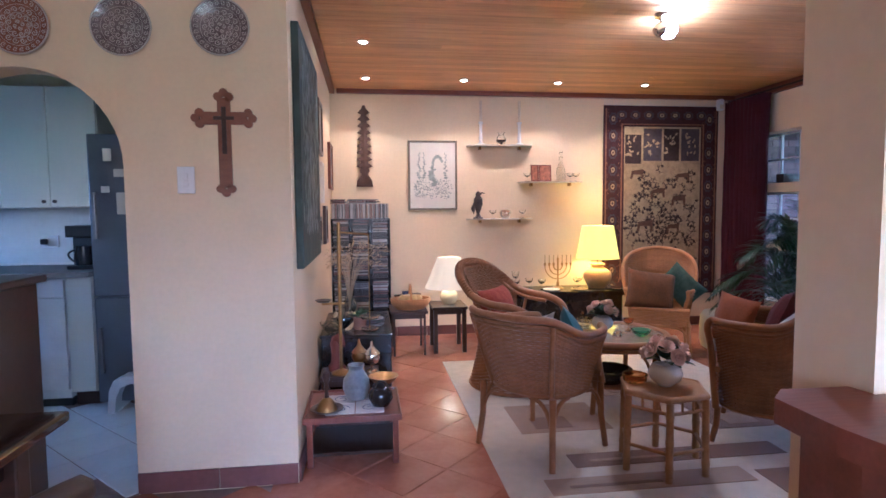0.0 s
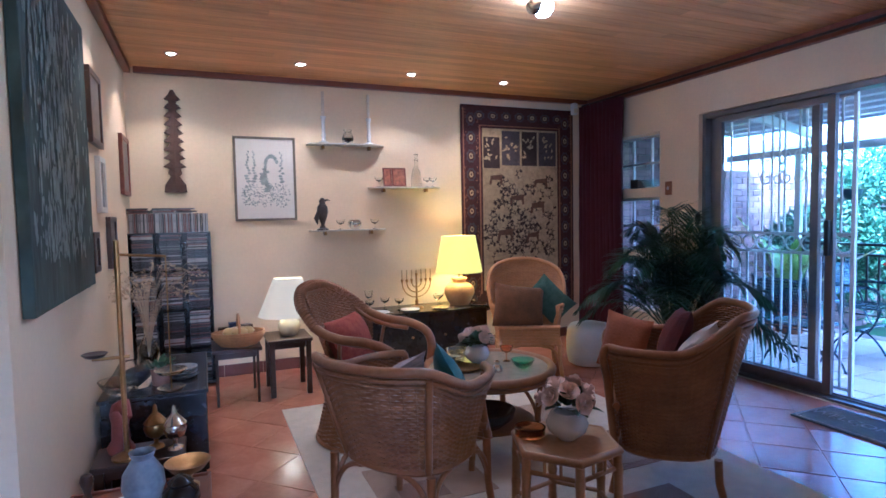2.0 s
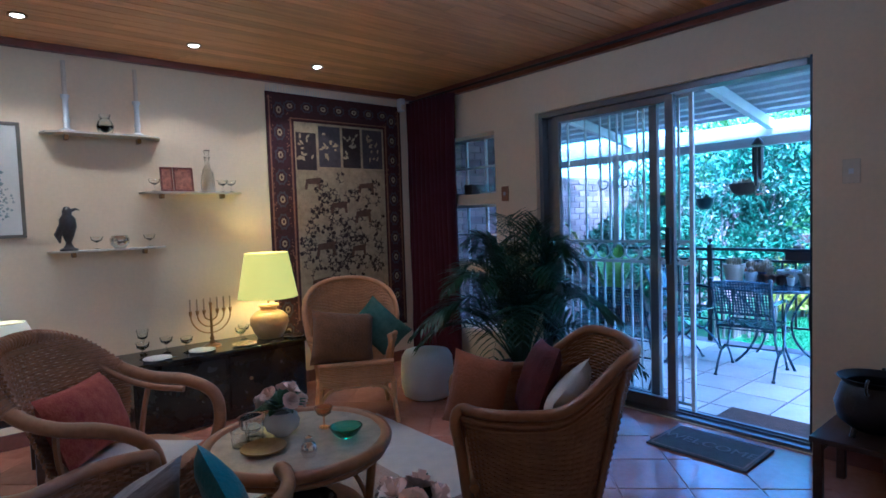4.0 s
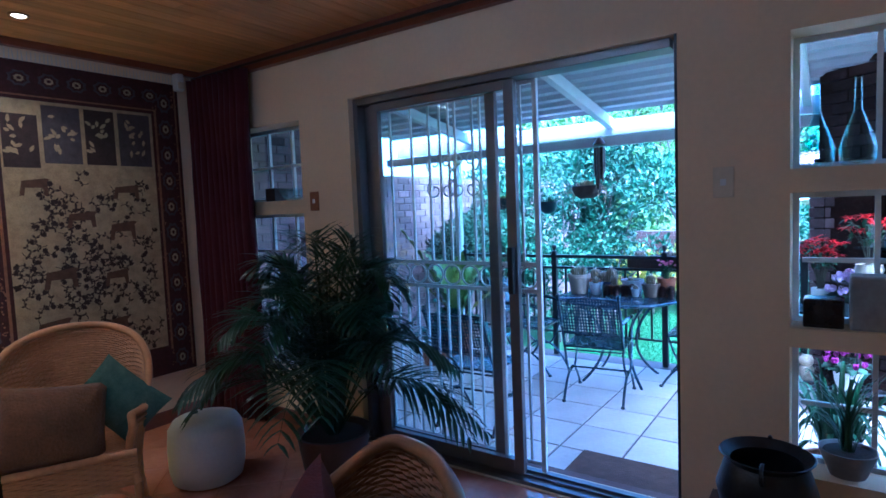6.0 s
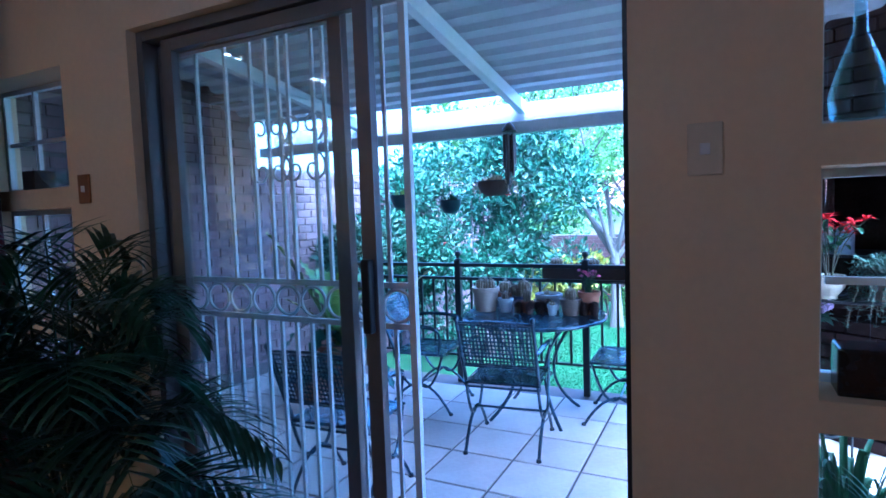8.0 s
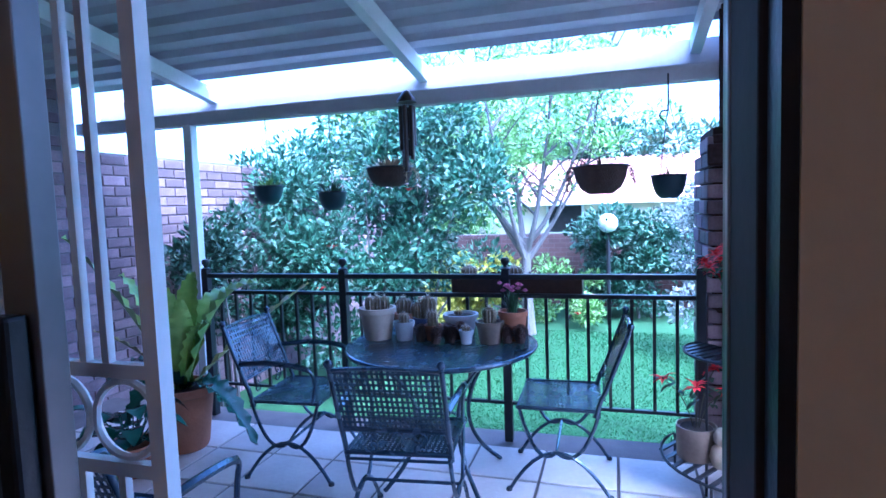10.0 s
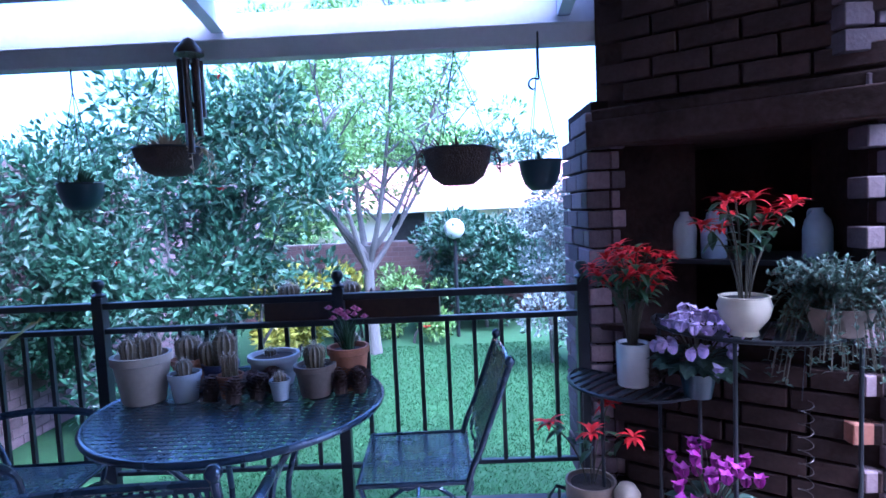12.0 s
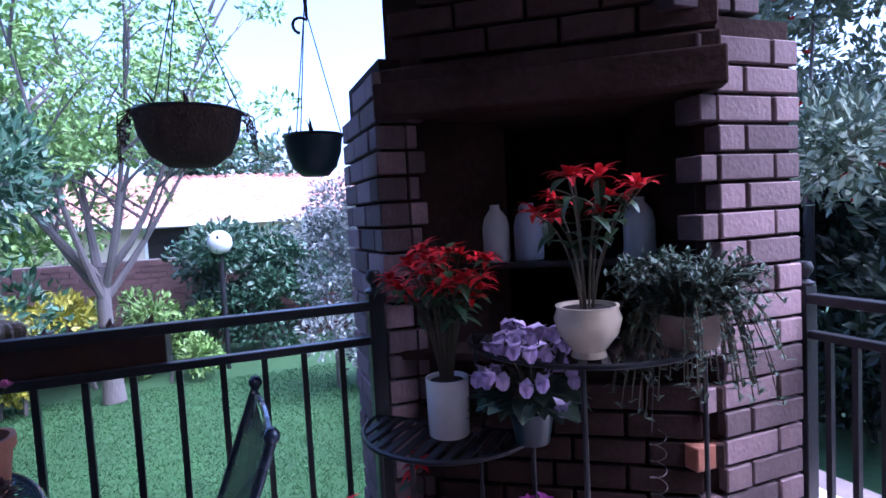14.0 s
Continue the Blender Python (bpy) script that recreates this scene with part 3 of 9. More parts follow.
def rattan_chair(at, turn, label, mat, back=0.80, arm=0.62, hem=0.35, wb=0.235, wt=0.335, db=0.22, dt=0.29, lean=0.07, fan=False, square=2.6, spread=142, seat=0.40):
    """A tub armchair: tapering woven shell, bent pole rim, corner poles, seat, legs with arched braces."""
    c = thing("rattan_armchair", at, label, "armchair", "rattan armchairs round the coffee table", turn=turn)
    pole = CANE_DARK if mat is CANE else mat

    def top(p):
        a = abs(math.degrees(p))
        if fan:
            return arm + (back - arm) * max(0.0, 1 - (a / 95) ** 2) ** 0.62
        k = min(1.0, max(0.0, (a - 38) / 52))
        k = k * k * (3 - 2 * k)
        return back + (arm - back) * k

    def spot(p, z, out=0.0):
        h = (z - hem) / (back - hem)
        w, d = wb + (wt - wb) * h + out, db + (dt - db) * h + out
        s, q = math.sin(p), math.cos(p)
        x = math.copysign(abs(s) ** (2 / square), s) * w
        y = math.copysign(abs(q) ** (2 / square), q) * d
        return Vector((x, y + lean * max(0, h) * max(0.0, q), z))

    n = 60
    angles = [radians(-spread + 2 * spread * i / n) for i in range(n + 1)]
    bm = bmesh.new()
    rows = round((back - hem) / 0.0115)
    for k in range(rows):
        tube(bm, [spot(p, hem + (top(p) - hem) * k / rows, 0.0035 * (1 if (i + k) % 2 else -1)) for i, p in enumerate(angles)], 0.0064, 4)
    tagged(part("woven_shell", bm, mat, c), kind="stuff")
    bm = bmesh.new()
    for p in angles[::2]:
        tube(bm, [spot(p, hem + (top(p) - hem) * i / 4) for i in range(5)], 0.0042, 4)
    tagged(part("stake_cage", bm, pole, c), kind="stuff")
    rim = [spot(p, top(p)) for p in angles]
    ends = [[e + Vector((0, -0.022, -0.012)), e + Vector((0, -0.030, -0.06)), e + Vector((-0.10 * e.x, -0.012, -0.16)), Vector((math.copysign(wb, e.x), -db, hem))] for e in (rim[0], rim[-1])]
    part("rim", tube(bmesh.new(), smooth_line(ends[0][::-1] + rim + ends[1], 2), 0.019, 8), pole, c, "bent pole rim", smooth=True)
    for off, r in ((0.030, 0.009), (0.052, 0.006)):
        part("braid", tube(bmesh.new(), [spot(p, top(p) - off, 0.010) for p in angles], r, 6), mat, c, smooth=True)
    part("hem_pole", tube(bmesh.new(), [spot(radians(i * 10), hem, 0.004) for i in range(36)], 0.013, 6, close=True), pole, c, smooth=True)
    # corner poles up the outside of the shell
    for s in (-1, 1):
        part("corner_pole", tube(bmesh.new(), [spot(s * radians(47), hem + (top(s * radians(47)) - 0.02 - hem) * i / 5, 0.012) for i in range(6)], 0.014, 8), pole, c, smooth=True)
    bm = bmesh.new()
    for k in range(34):
        y = -db * 0.97 + (2 * db * 0.95) * k / 33
        w = wb * 0.97 * (1 - (abs(y) / (db * 1.02)) ** 4) ** 0.25
        tube(bm, [(-w, y, seat + 0.004 * (k % 2)), (0, y, seat - 0.006), (w, y, seat + 0.004 * (k % 2))], 0.0074, 4)
    part("seat", bm, mat, c)
    part("seat_rail", tube(bmesh.new(), [(-wb, -db * 0.98, seat), (wb, -db * 0.98, seat)], 0.017, 8), pole, c, smooth=True)
    bm = bmesh.new()
    for k in range(max(2, round((seat - hem) / 0.0115))):
        z = hem + 0.0115 * k
        tube(bm, [(wb * (-1 + i / 6), -db * 0.98 + 0.003 * (1 if (i + k) % 2 else -1), z) for i in range(13)], 0.0064, 4)
    tagged(part("apron", bm, mat, c), kind="stuff")
    feet = [(s * wb * 0.98, f * db * 0.96, s, f) for f in (-1, 1) for s in (-1, 1)]
    for x, y, s, f in feet:
        part("leg", tube(bmesh.new(), [(x, y, hem + 0.01), (x * 1.01, y * 1.02, hem * 0.5), (x * 1.08, y * 1.12, 0.0)], [0.018, 0.017, 0.016], 8), pole, c, smooth=True)
    for a, b in ((0, 1), (2, 3), (0, 2), (1, 3)):
        if hem < 0.25:
            break
        (xa, ya, _, _), (xb, yb, _, _) = feet[a], feet[b]
        m = Vector(((xa + xb) / 2, (ya + yb) / 2, hem - 0.012))
        for x, y in ((xa, ya), (xb, yb)):
            part("brace", tube(bmesh.new(), bow((x * 1.04, y * 1.06, hem * 0.34), (x * 0.98, y * 0.98, hem * 0.98), Vector((x, y, 0)).lerp(m, 0.62).xy.to_3d() + Vector((0, 0, hem - 0.012)), 8), 0.011, 6), pole, c, smooth=True)
    return c


def hoop_chair(at, turn, label, mat):
    """A lounge armchair: oval woven back in a braided hoop, open looping arms, woven skirt to the floor."""
    c = thing("rattan_armchair", at, label, "armchair", "rattan armchairs round the coffee table", turn=turn)
    seat = 0.38
    side = [(0.235, -0.265, 0.30), (0.275, -0.295, 0.44), (0.295, -0.262, 0.555), (0.315, -0.13, 0.612), (0.328, 0.03, 0.628), (0.325, 0.17, 0.68), (0.275, 0.29, 0.79), (0.15, 0.365, 0.86)]
    hoop = [(-x, y, z) for x, y, z in side] + [(0, 0.385, 0.878)] + side[::-1]
    part("hoop", tube(bmesh.new(), smooth_line(hoop, 5), 0.027, 10), CANE_DARK, c, "thick wrapped cane hoop", smooth=True)
    inner = [(x * 0.86, y - 0.012, z - 0.03) for x, y, z in side]
    part("inner_hoop", tube(bmesh.new(), smooth_line([(-x, y, z) for x, y, z in inner[3:]] + [(0, 0.368, 0.832)] + inner[3:][::-1], 5), 0.014, 8), CANE_DARK, c, smooth=True)
    # wrapping round the hoop of the back
    line = smooth_line([(-x, y, z) for x, y, z in side[5:]] + [(0, 0.385, 0.878)] + side[5:][::-1], 8)
    bm = bmesh.new()
    for a, b in zip(line, line[1:]):
        o, d = (a + b) / 2, (b - a).normalized()
        u = d.orthogonal().normalized()
        tube(bm, spiral(o, u, d.cross(u), 0.029, 0.029, 0, 2 * math.pi, 10)[:-1], 0.005, 4, close=True)
    tagged(part("wrapping", bm, mat, c), kind="stuff")

    # woven back between the hoop and the seat
    def edge(v):
        """Half-width, depth and height of the back at v from the seat (0) to the crown (1)."""
        z = seat + (0.868 - seat) * v
        w = 0.235 + 0.09 * math.sin(min(1.0, v * 1.5) * 1.57)
        if v > 0.55:
            w *= math.sqrt(max(0.0, 1 - ((v - 0.55) / 0.46) ** 2.4))
        return w, 0.19 + 0.19 * v, z

    bm = bmesh.new()
    for k in range(46):
        w, y, z = edge(k / 46)
        tube(bm, [(w * (-1 + i / 12), y - 0.17 * (abs(-1 + i / 12) ** 2.2) * (w / 0.33) ** 2 + 0.0035 * (1 if (i + k) % 2 else -1), z) for i in range(25)], 0.0064, 4)
    tagged(part("woven_back", bm, mat, c), kind="stuff")
    bm = bmesh.new()
    for i in range(-5, 6):
        u = i / 6
        pts = [(edge(v)[0] * u, edge(v)[1] - 0.17 * (abs(u) ** 2.2) * (edge(v)[0] / 0.33) ** 2, edge(v)[2]) for v in (0, 0.2, 0.4, 0.6, 0.8, 0.97)]
        tube(bm, pts, 0.0048, 4)
    tagged(part("stake_cage", bm, CANE_DARK, c), kind="stuff")

    # skirt, flared to the floor
    def ring(z):
        f = 1 + 0.30 * ((seat - z) / seat) ** 1.3
        return [(0.262 * f * math.sin(a), 0.262 * f * math.cos(a) - 0.02, z) for a in (2 * math.pi * i / 48 for i in range(48))]

    bm = bmesh.new()
    for k in range(33):
        z = 0.012 + (seat - 0.02) * k / 32
        tube(bm, [Vector((p[0] * (1 + 0.012 * (1 if (i + k) % 2 else -1)), p[1] * (1 + 0.012 * (1 if (i + k) % 2 else -1)), p[2])) for i, p in enumerate(ring(z))], 0.0064, 4, close=True)
    tagged(part("woven_skirt", bm, mat, c), kind="stuff")
    bm = bmesh.new()
    for i in range(0, 48, 3):
        tube(bm, [ring(z)[i] for z in (0.012, 0.12, 0.24, seat)], 0.0048, 4)
    tagged(part("stake_cage", bm, CANE_DARK, c), kind="stuff")
    part("foot_ring", tube(bmesh.new(), ring(0.014), 0.014, 6, close=True), CANE_DARK, c, smooth=True)
    part("seat", lathe([(0.0, 0.0), (0.255, 0.0), (0.27, 0.012), (0.255, 0.026), (0, 0.03)], 32, (0, -0.02, seat - 0.02)), mat, c, smooth=True)
    for s in (-1, 1):
        part("arm_strut", tube(bmesh.new(), bow((s * 0.25, 0.05, seat), (s * 0.30, 0.06, 0.5), (s * 0.322, 0.03, 0.63), 6), 0.012, 6), CANE_DARK, c, smooth=True)
    return c


F_TURN, D_TURN, E_TURN, B_TURN = facing(0.82, 0.57), facing(0.77, -0.64), facing(-0.45, -0.9), facing(-0.76, 0.65)
rattan_chair((1.265, 2.595, 0.012), F_TURN, "brown rattan tub armchair with arched leg braces on the rug", CANE, back=0.755, arm=0.655, hem=0.345)
hoop_chair((1.40, 3.69, 0.012), D_TURN, "brown rattan armchair with a rounded back and woven skirt", CANE)
rattan_chair((2.93, 4.42, 0.012), E_TURN, "honey coloured cane armchair with a tall fan back", CANE_ORANGE, back=0.895, arm=0.55, hem=0.26, square=2.1, wb=0.24, wt=0.345, dt=0.27, lean=0.13, spread=128, fan=True)
rattan_chair((2.54, 2.53, 0.012), B_TURN, "brown rattan tub armchair with a flared back", CANE, back=0.83, arm=0.665, hem=0.185, wb=0.24, wt=0.33, dt=0.32, lean=0.06)

cushion("cushion", (1.30, 3.76, 0.57), (0.42, 0.30, 0.16), RED_PRINT, (-25, 0, D_TURN), "red patterned cushion in the rattan armchair")
cushion("seat_cushion", (1.43, 3.63, 0.395), (0.40, 0.40, 0.07), WHITE_CLOTH, (90, 0, D_TURN), "thin off-white seat cushion in the rattan armchair")
cushion("cushion", (1.24, 2.74, 0.55), (0.33, 0.29, 0.11), GREY_CLOTH, (-30, 18, F_TURN + 70), "grey striped cushion leaning in the rattan armchair")
cushion("cushion", (1.46, 2.62, 0.58), (0.30, 0.28, 0.10), TEAL_CLOTH, (-28, 40, F_TURN - 60), "teal cushion standing on its corner in the armchair")
cushion("cushion", (2.82, 4.36, 0.56), (0.42, 0.36, 0.26), BROWN_CLOTH, (-22, 8, E_TURN + 8), "round brown velvet cushion in the cane armchair")
cushion("cushion", (3.09, 4.33, 0.60), (0.36, 0.26, 0.10), GREEN_CLOTH, (-20, 42, E_TURN - 20), "green printed cushion leaning in the cane armchair")
cushion("cushion", (2.50, 2.76, 0.62), (0.26, 0.30, 0.10), ORANGE_CLOTH, (-12, 8, B_TURN + 60), "rust coloured cushion in the rattan armchair")
cushion("cushion", (2.68, 2.60, 0.66), (0.40, 0.32, 0.12), RED_CLOTH, (-22, -6, B_TURN), "dark red cushion against the armchair's back")
cushion("cushion", (2.63, 2.42, 0.63), (0.30, 0.22, 0.11), WHITE_CLOTH, (-25, 20, B_TURN - 40), "white cushion in the rattan armchair")


def coffee_table():
    t = thing("coffee_table", (1.93, 3.19, 0.012), "round rattan coffee table with a pale glass top", "coffee table")
    part("tabletop", lathe([(0, 0), (0.315, 0), (0.325, 0.006), (0.325, 0.018), (0, 0.02)], 40, (0, 0, 0.44)), material("pale_woven_top", (0.42, 0.36, 0.27), 0.12, vary=0.2, scale=20, fine=120, bump=0.03, coat=0.8), t, "pale woven top under glass", smooth=True)
    for r, z, w in ((0.345, 0.45, 0.024), (0.335, 0.415, 0.014)):
        part("rim", tube(bmesh.new(), spiral((0, 0, z), (1, 0, 0), (0, 1, 0), r, r, 0, 2 * math.pi, 40)[:-1], w, 8, close=True), CANE_DARK, t, smooth=True)
    part("lower_shelf", lathe([(0, 0), (0.24, 0), (0.25, 0.01), (0.24, 0.02), (0, 0.02)], 32, (0, 0, 0.15)), CANE, t, smooth=True)
    for i in range(4):
        a = radians(45 + 90 * i)
        x, y = math.cos(a), math.sin(a)
        part("leg", tube(bmesh.new(), [(0.30 * x, 0.30 * y, 0.43), (0.27 * x, 0.27 * y, 0.2), (0.31 * x, 0.31 * y, 0)], 0.018, 8), CANE_DARK, t, smooth=True)
        part("brace", tube(bmesh.new(), bow((0.27 * x, 0.27 * y, 0.2), (0.22 * x, 0.22 * y, 0.4), (0.05 * x, 0.05 * y, 0.41)), 0.01, 6), CANE_DARK, t, smooth=True)


coffee_table()


def rose(bm, c, r, up):
    """Cupped petals in three turns round one heart."""
    c, up = Vector(c), Vector(up).normalized()
    u = up.orthogonal().normalized()
    v = up.cross(u)
    for ring, (n, rr, tilt, h) in enumerate(((5, 1.0, 0.35, 0.0), (5, 0.72, 0.75, 0.1), (4, 0.42, 1.1, 0.2))):
        for i in range(n):
            a = 2 * math.pi * (i + 0.5 * ring) / n + 0.3
            d = math.cos(a) * u + math.sin(a) * v
            s = up.cross(d)
            base = c + up * r * h * 0.3
            rows = []
            for k in range(4):
                f = k / 3
                w = r * rr * (0.25 + 0.75 * math.sin(f * 2.2)) * 0.8
                out = r * rr * math.sin(f * 1.4) * (1.15 - 0.4 * tilt)
                lift = r * f * (0.25 + 0.75 * tilt)
                rows.append([bm.verts.new(base + d * (out - 0.12 * w * abs(q)) + s * w * q * 0.75 + up * (lift + 0.15 * w * abs(q))) for q in (-1, -0.4, 0.4, 1)])
            for ra, rb in zip(rows, rows[1:]):
                for q in range(3):
                    bm.faces.new((ra[q], ra[q + 1], rb[q + 1], rb[q]))


def leaf(bm, base, tip, width, sag=0.1, up=(0, 0, 1), rows=4):
    """One curved leaf blade with a raised midrib."""
    base, tip, up = Vector(base), Vector(tip), Vector(up)
    d = tip - base
    s = d.cross(up)
    s = s.normalized() if s.length > 1e-6 else d.orthogonal().normalized()
    n = s.cross(d).normalized()
    last = None
    for i in range(rows + 1):
        t = i / rows
        c = base + d * t + n * d.length * sag * math.sin(t * math.pi)
        w = width * math.sin(math.pi * (0.08 + 0.9 * t) ** 0.8) * 0.5
        row = [bm.verts.new(c - s * w + n * w * 0.25), bm.verts.new(c), bm.verts.new(c + s * w + n * w * 0.25)]
        if last:
            for k in range(2):
                bm.faces.new((last[k], last[k + 1], row[k + 1], row[k]))
        last = row


def flower_bowl(name, at, scale, label, n=9):
    """Silk roses with leaves in a round white bowl."""
    f = thing(name, at, label, "flower arrangement")
    part("bowl", lathe([(0, 0), (0.035, 0), (0.04, 0.006), (0.075, 0.035), (0.085, 0.065), (0.07, 0.10), (0.055, 0.112), (0.05, 0.108), (0.064, 0.095), (0.07, 0.06), (0, 0.02)], 28), WHITE_CERAMIC, f, "round white ceramic bowl", smooth=True)
    random.seed(int(at[0] * 100))
    lv = bmesh.new()
    for i in range(26):
        a, e = random.uniform(0, 6.28), random.uniform(-0.1, 0.9)
        d = Vector((math.cos(a) * math.cos(e), math.sin(a) * math.cos(e), math.sin(e)))
        b = Vector((0, 0, 0.12)) + d * 0.04
        leaf(lv, b, b + d * random.uniform(0.07, 0.11), 0.05)
    part("leaves", lv, LEAF_DARK, f)
    for i in range(n):
        a = i * 2.4
        e = 0.15 + 1.1 * (i / n)
        d = Vector((math.cos(a) * math.cos(e), math.sin(a) * math.cos(e), math.sin(e)))
        bm = bmesh.new()
        rose(bm, Vector((0, 0, 0.13)) + d * 0.085, 0.042, d)
        part("rose", bm, PETAL_PEACH, f, smooth=True)
    f.scale = (scale,) * 3
    return f


def bamboo_stool():
    """Six-sided top on jointed bamboo legs with stretchers."""
    s = thing("bamboo_stool", (1.79, 2.28, 0.012), "six-sided bamboo stool used as a flower table", "stool")
    pts = [(0.205 * math.cos(radians(60 * i + 10)), 0.205 * math.sin(radians(60 * i + 10))) for i in range(6)]
    bm = bmesh.new()
    a = [bm.verts.new((x, y, 0.385)) for x, y in pts]
    b = [bm.verts.new((x, y, 0.40)) for x, y in pts]
    bm.faces.new(a)
    bm.faces.new(b)
    for i in range(6):
        bm.faces.new((a[i], a[(i + 1) % 6], b[(i + 1) % 6], b[i]))
    part("seat", bm, BAMBOO, s)
    part("edge", tube(bmesh.new(), [(x * 1.02, y * 1.02, 0.388) for x, y in pts], 0.016, 8, close=True), BAMBOO, s, smooth=True)
    for i, (x, y) in enumerate(pts):
        q = pts[(i + 1) % 6]
        line, rad = [], []
        for k in range(19):
            z = 0.375 * k / 18
            line.append((x * (1.02 - 0.1 * z), y * (1.02 - 0.1 * z), z))
            rad.append(0.0205 if k % 6 == 3 else 0.0175)
        part("leg", tube(bmesh.new(), line, rad, 8), BAMBOO, s, smooth=True)
        part("stretcher", tubes(([(x * 0.99, y * 0.99, 0.13), (q[0] * 0.99, q[1] * 0.99, 0.13)], 0.009)), BAMBOO, s)
        part("top_stretcher", tubes(([(x * 0.97, y * 0.97, 0.32), (q[0] * 0.97, q[1] * 0.97, 0.32)], 0.009)), BAMBOO, s)
        m = ((x + q[0]) / 2 * 0.98, (y + q[1]) / 2 * 0.98)
        part("spindle", tubes(*[([(m[0] + k * (q[0] - x), m[1] + k * (q[1] - y), 0.325), (m[0] + k * (q[0] - x), m[1] + k * (q[1] - y), 0.385)], 0.006) for k in (-0.15, 0.15)]), BAMBOO, s)


bamboo_stool()
flower_bowl("rose_bowl", (1.80, 2.28, 0.412), 0.98, "pale peach silk roses in a round white bowl", 10)
flower_bowl("flower_pot", (1.90, 3.27, 0.472), 0.85, "small pink and white flowers in a pot on the coffee table", 6)


def turned(name, at, profile, mat, label, category, seg=24, group=""):
    return solid(name, lathe(profile, seg), mat, label, category, group, smooth=True, at=pose(*at))


BOWL = [(0, 0), (0.025, 0), (0.03, 0.004), (0.05, 0.02), (0.065, 0.045), (0.06, 0.045), (0.045, 0.024), (0, 0.012)]
CUP = [(0, 0), (0.022, 0), (0.022, 0.003), (0.004, 0.008), (0.004, 0.045), (0.03, 0.06), (0.038, 0.085), (0.035, 0.085), (0.027, 0.063), (0, 0.052)]
PLATE = [(0, 0), (0.05, 0), (0.085, 0.012), (0.084, 0.016), (0.05, 0.006), (0, 0.005)]
GREEN_GLASS = clear_glass("green_glass", (0.25, 0.8, 0.6), thin=False)
AMBER = clear_glass("amber_glass", (0.8, 0.42, 0.16), thin=False)
turned("glass_bowl", (2.07, 3.06, 0.472), BOWL, GREEN_GLASS, "small green glass bowl on the coffee table", "bowl")
turned("glass_dish", (2.06, 3.22, 0.472), CUP, AMBER, "amber glass dish on the coffee table", "dish")
turned("glass_ashtray", (1.68, 2.36, 0.412), [(0, 0), (0.05, 0), (0.06, 0.01), (0.062, 0.04), (0.055, 0.04), (0.05, 0.015), (0, 0.01)], AMBER, "brown glass ashtray on the bamboo stool", "ashtray")
turned("glass_bowl", (1.83, 3.40, 0.472), [(0, 0), (0.03, 0), (0.05, 0.02), (0.058, 0.06), (0.054, 0.06), (0.045, 0.022), (0, 0.008)], GLASS, "clear cut-glass sugar bowl on the coffee table", "bowl")
turned("silver_pot", (1.88, 3.00, 0.472), [(0, 0), (0.022, 0), (0.03, 0.02), (0.024, 0.045), (0.012, 0.055), (0.014, 0.07), (0, 0.078)], SILVER, "small silver lidded pot on the coffee table", "pot")
turned("plate", (1.78, 3.17, 0.472), PLATE, BRASS, "small brass plate of trinkets on the coffee table", "plate")
turned("glass_tumbler", (1.80, 3.30, 0.472), [(0, 0), (0.03, 0), (0.035, 0.07), (0.032, 0.07), (0.028, 0.006), (0, 0.006)], GLASS, "clear glass tumbler on the coffee table", "glass")
turned("glass_tumbler", (1.73, 3.27, 0.472), [(0, 0), (0.03, 0), (0.035, 0.06), (0.032, 0.06), (0.028, 0.006), (0, 0.006)], GLASS, "clear glass tumbler on the coffee table", "glass")
turned("dark_bowl", (1.86, 3.08, 0.182), [(0, 0), (0.08, 0), (0.14, 0.05), (0.15, 0.09), (0.14, 0.09), (0.1, 0.04), (0, 0.02)], BLACK_CERAMIC, "large dark bowl on the table's lower shelf", "bowl")
turned("pouf", (3.56, 4.42, 0), [(0, 0), (0.15, 0), (0.18, 0.02), (0.195, 0.09), (0.198, 0.2), (0.19, 0.30), (0.165, 0.34), (0.1, 0.355), (0, 0.36)], POUF, "round off-white leather pouf on the tiles", "pouf", 32)


def rug():
    r = thing("rug", (0, 0, 0), "cream wool rug with brown geometric blocks", "rug")
    wool = material("cream_wool", (0.58, 0.52, 0.44), 0.95, vary=0.12, scale=14, fine=180, bump=0.5, sheen=0.3)
    tan = material("tan_wool", (0.33, 0.23, 0.16), 0.95, vary=0.15, scale=14, fine=180, bump=0.5, sheen=0.3)
    brown = material("brown_wool", (0.19, 0.11, 0.075), 0.95, vary=0.15, scale=14, fine=180, bump=0.5, sheen=0.3)
    x0, x1, y0, y1 = 0.955, 3.05, 1.72, 4.35
    part("field", boxes(((x0, y0, 0.0), (x1, y1, 0.008)), bevel=0.003), wool, r)
    for k, (a, b, c, d) in enumerate(((1.15, 2.05, 2.15, 2.20), (1.35, 2.3, 2.5, 2.45), (1.2, 2.75, 1.75, 3.2), (2.2, 1.9, 2.8, 2.15), (1.9, 3.3, 2.6, 3.7), (2.35, 2.65, 2.85, 3.1), (1.3, 3.6, 1.7, 3.95))):
        part("block", boxes(((a, b, 0.008), (c, d, 0.011)), bevel=0.001), (tan, brown)[k % 2], r)
        part("block_inset", boxes(((a + 0.1, b + 0.05, 0.011), ((a + c) / 2 + 0.05, (b + d) / 2, 0.0125))), (brown, tan)[k % 2], r)


rug()

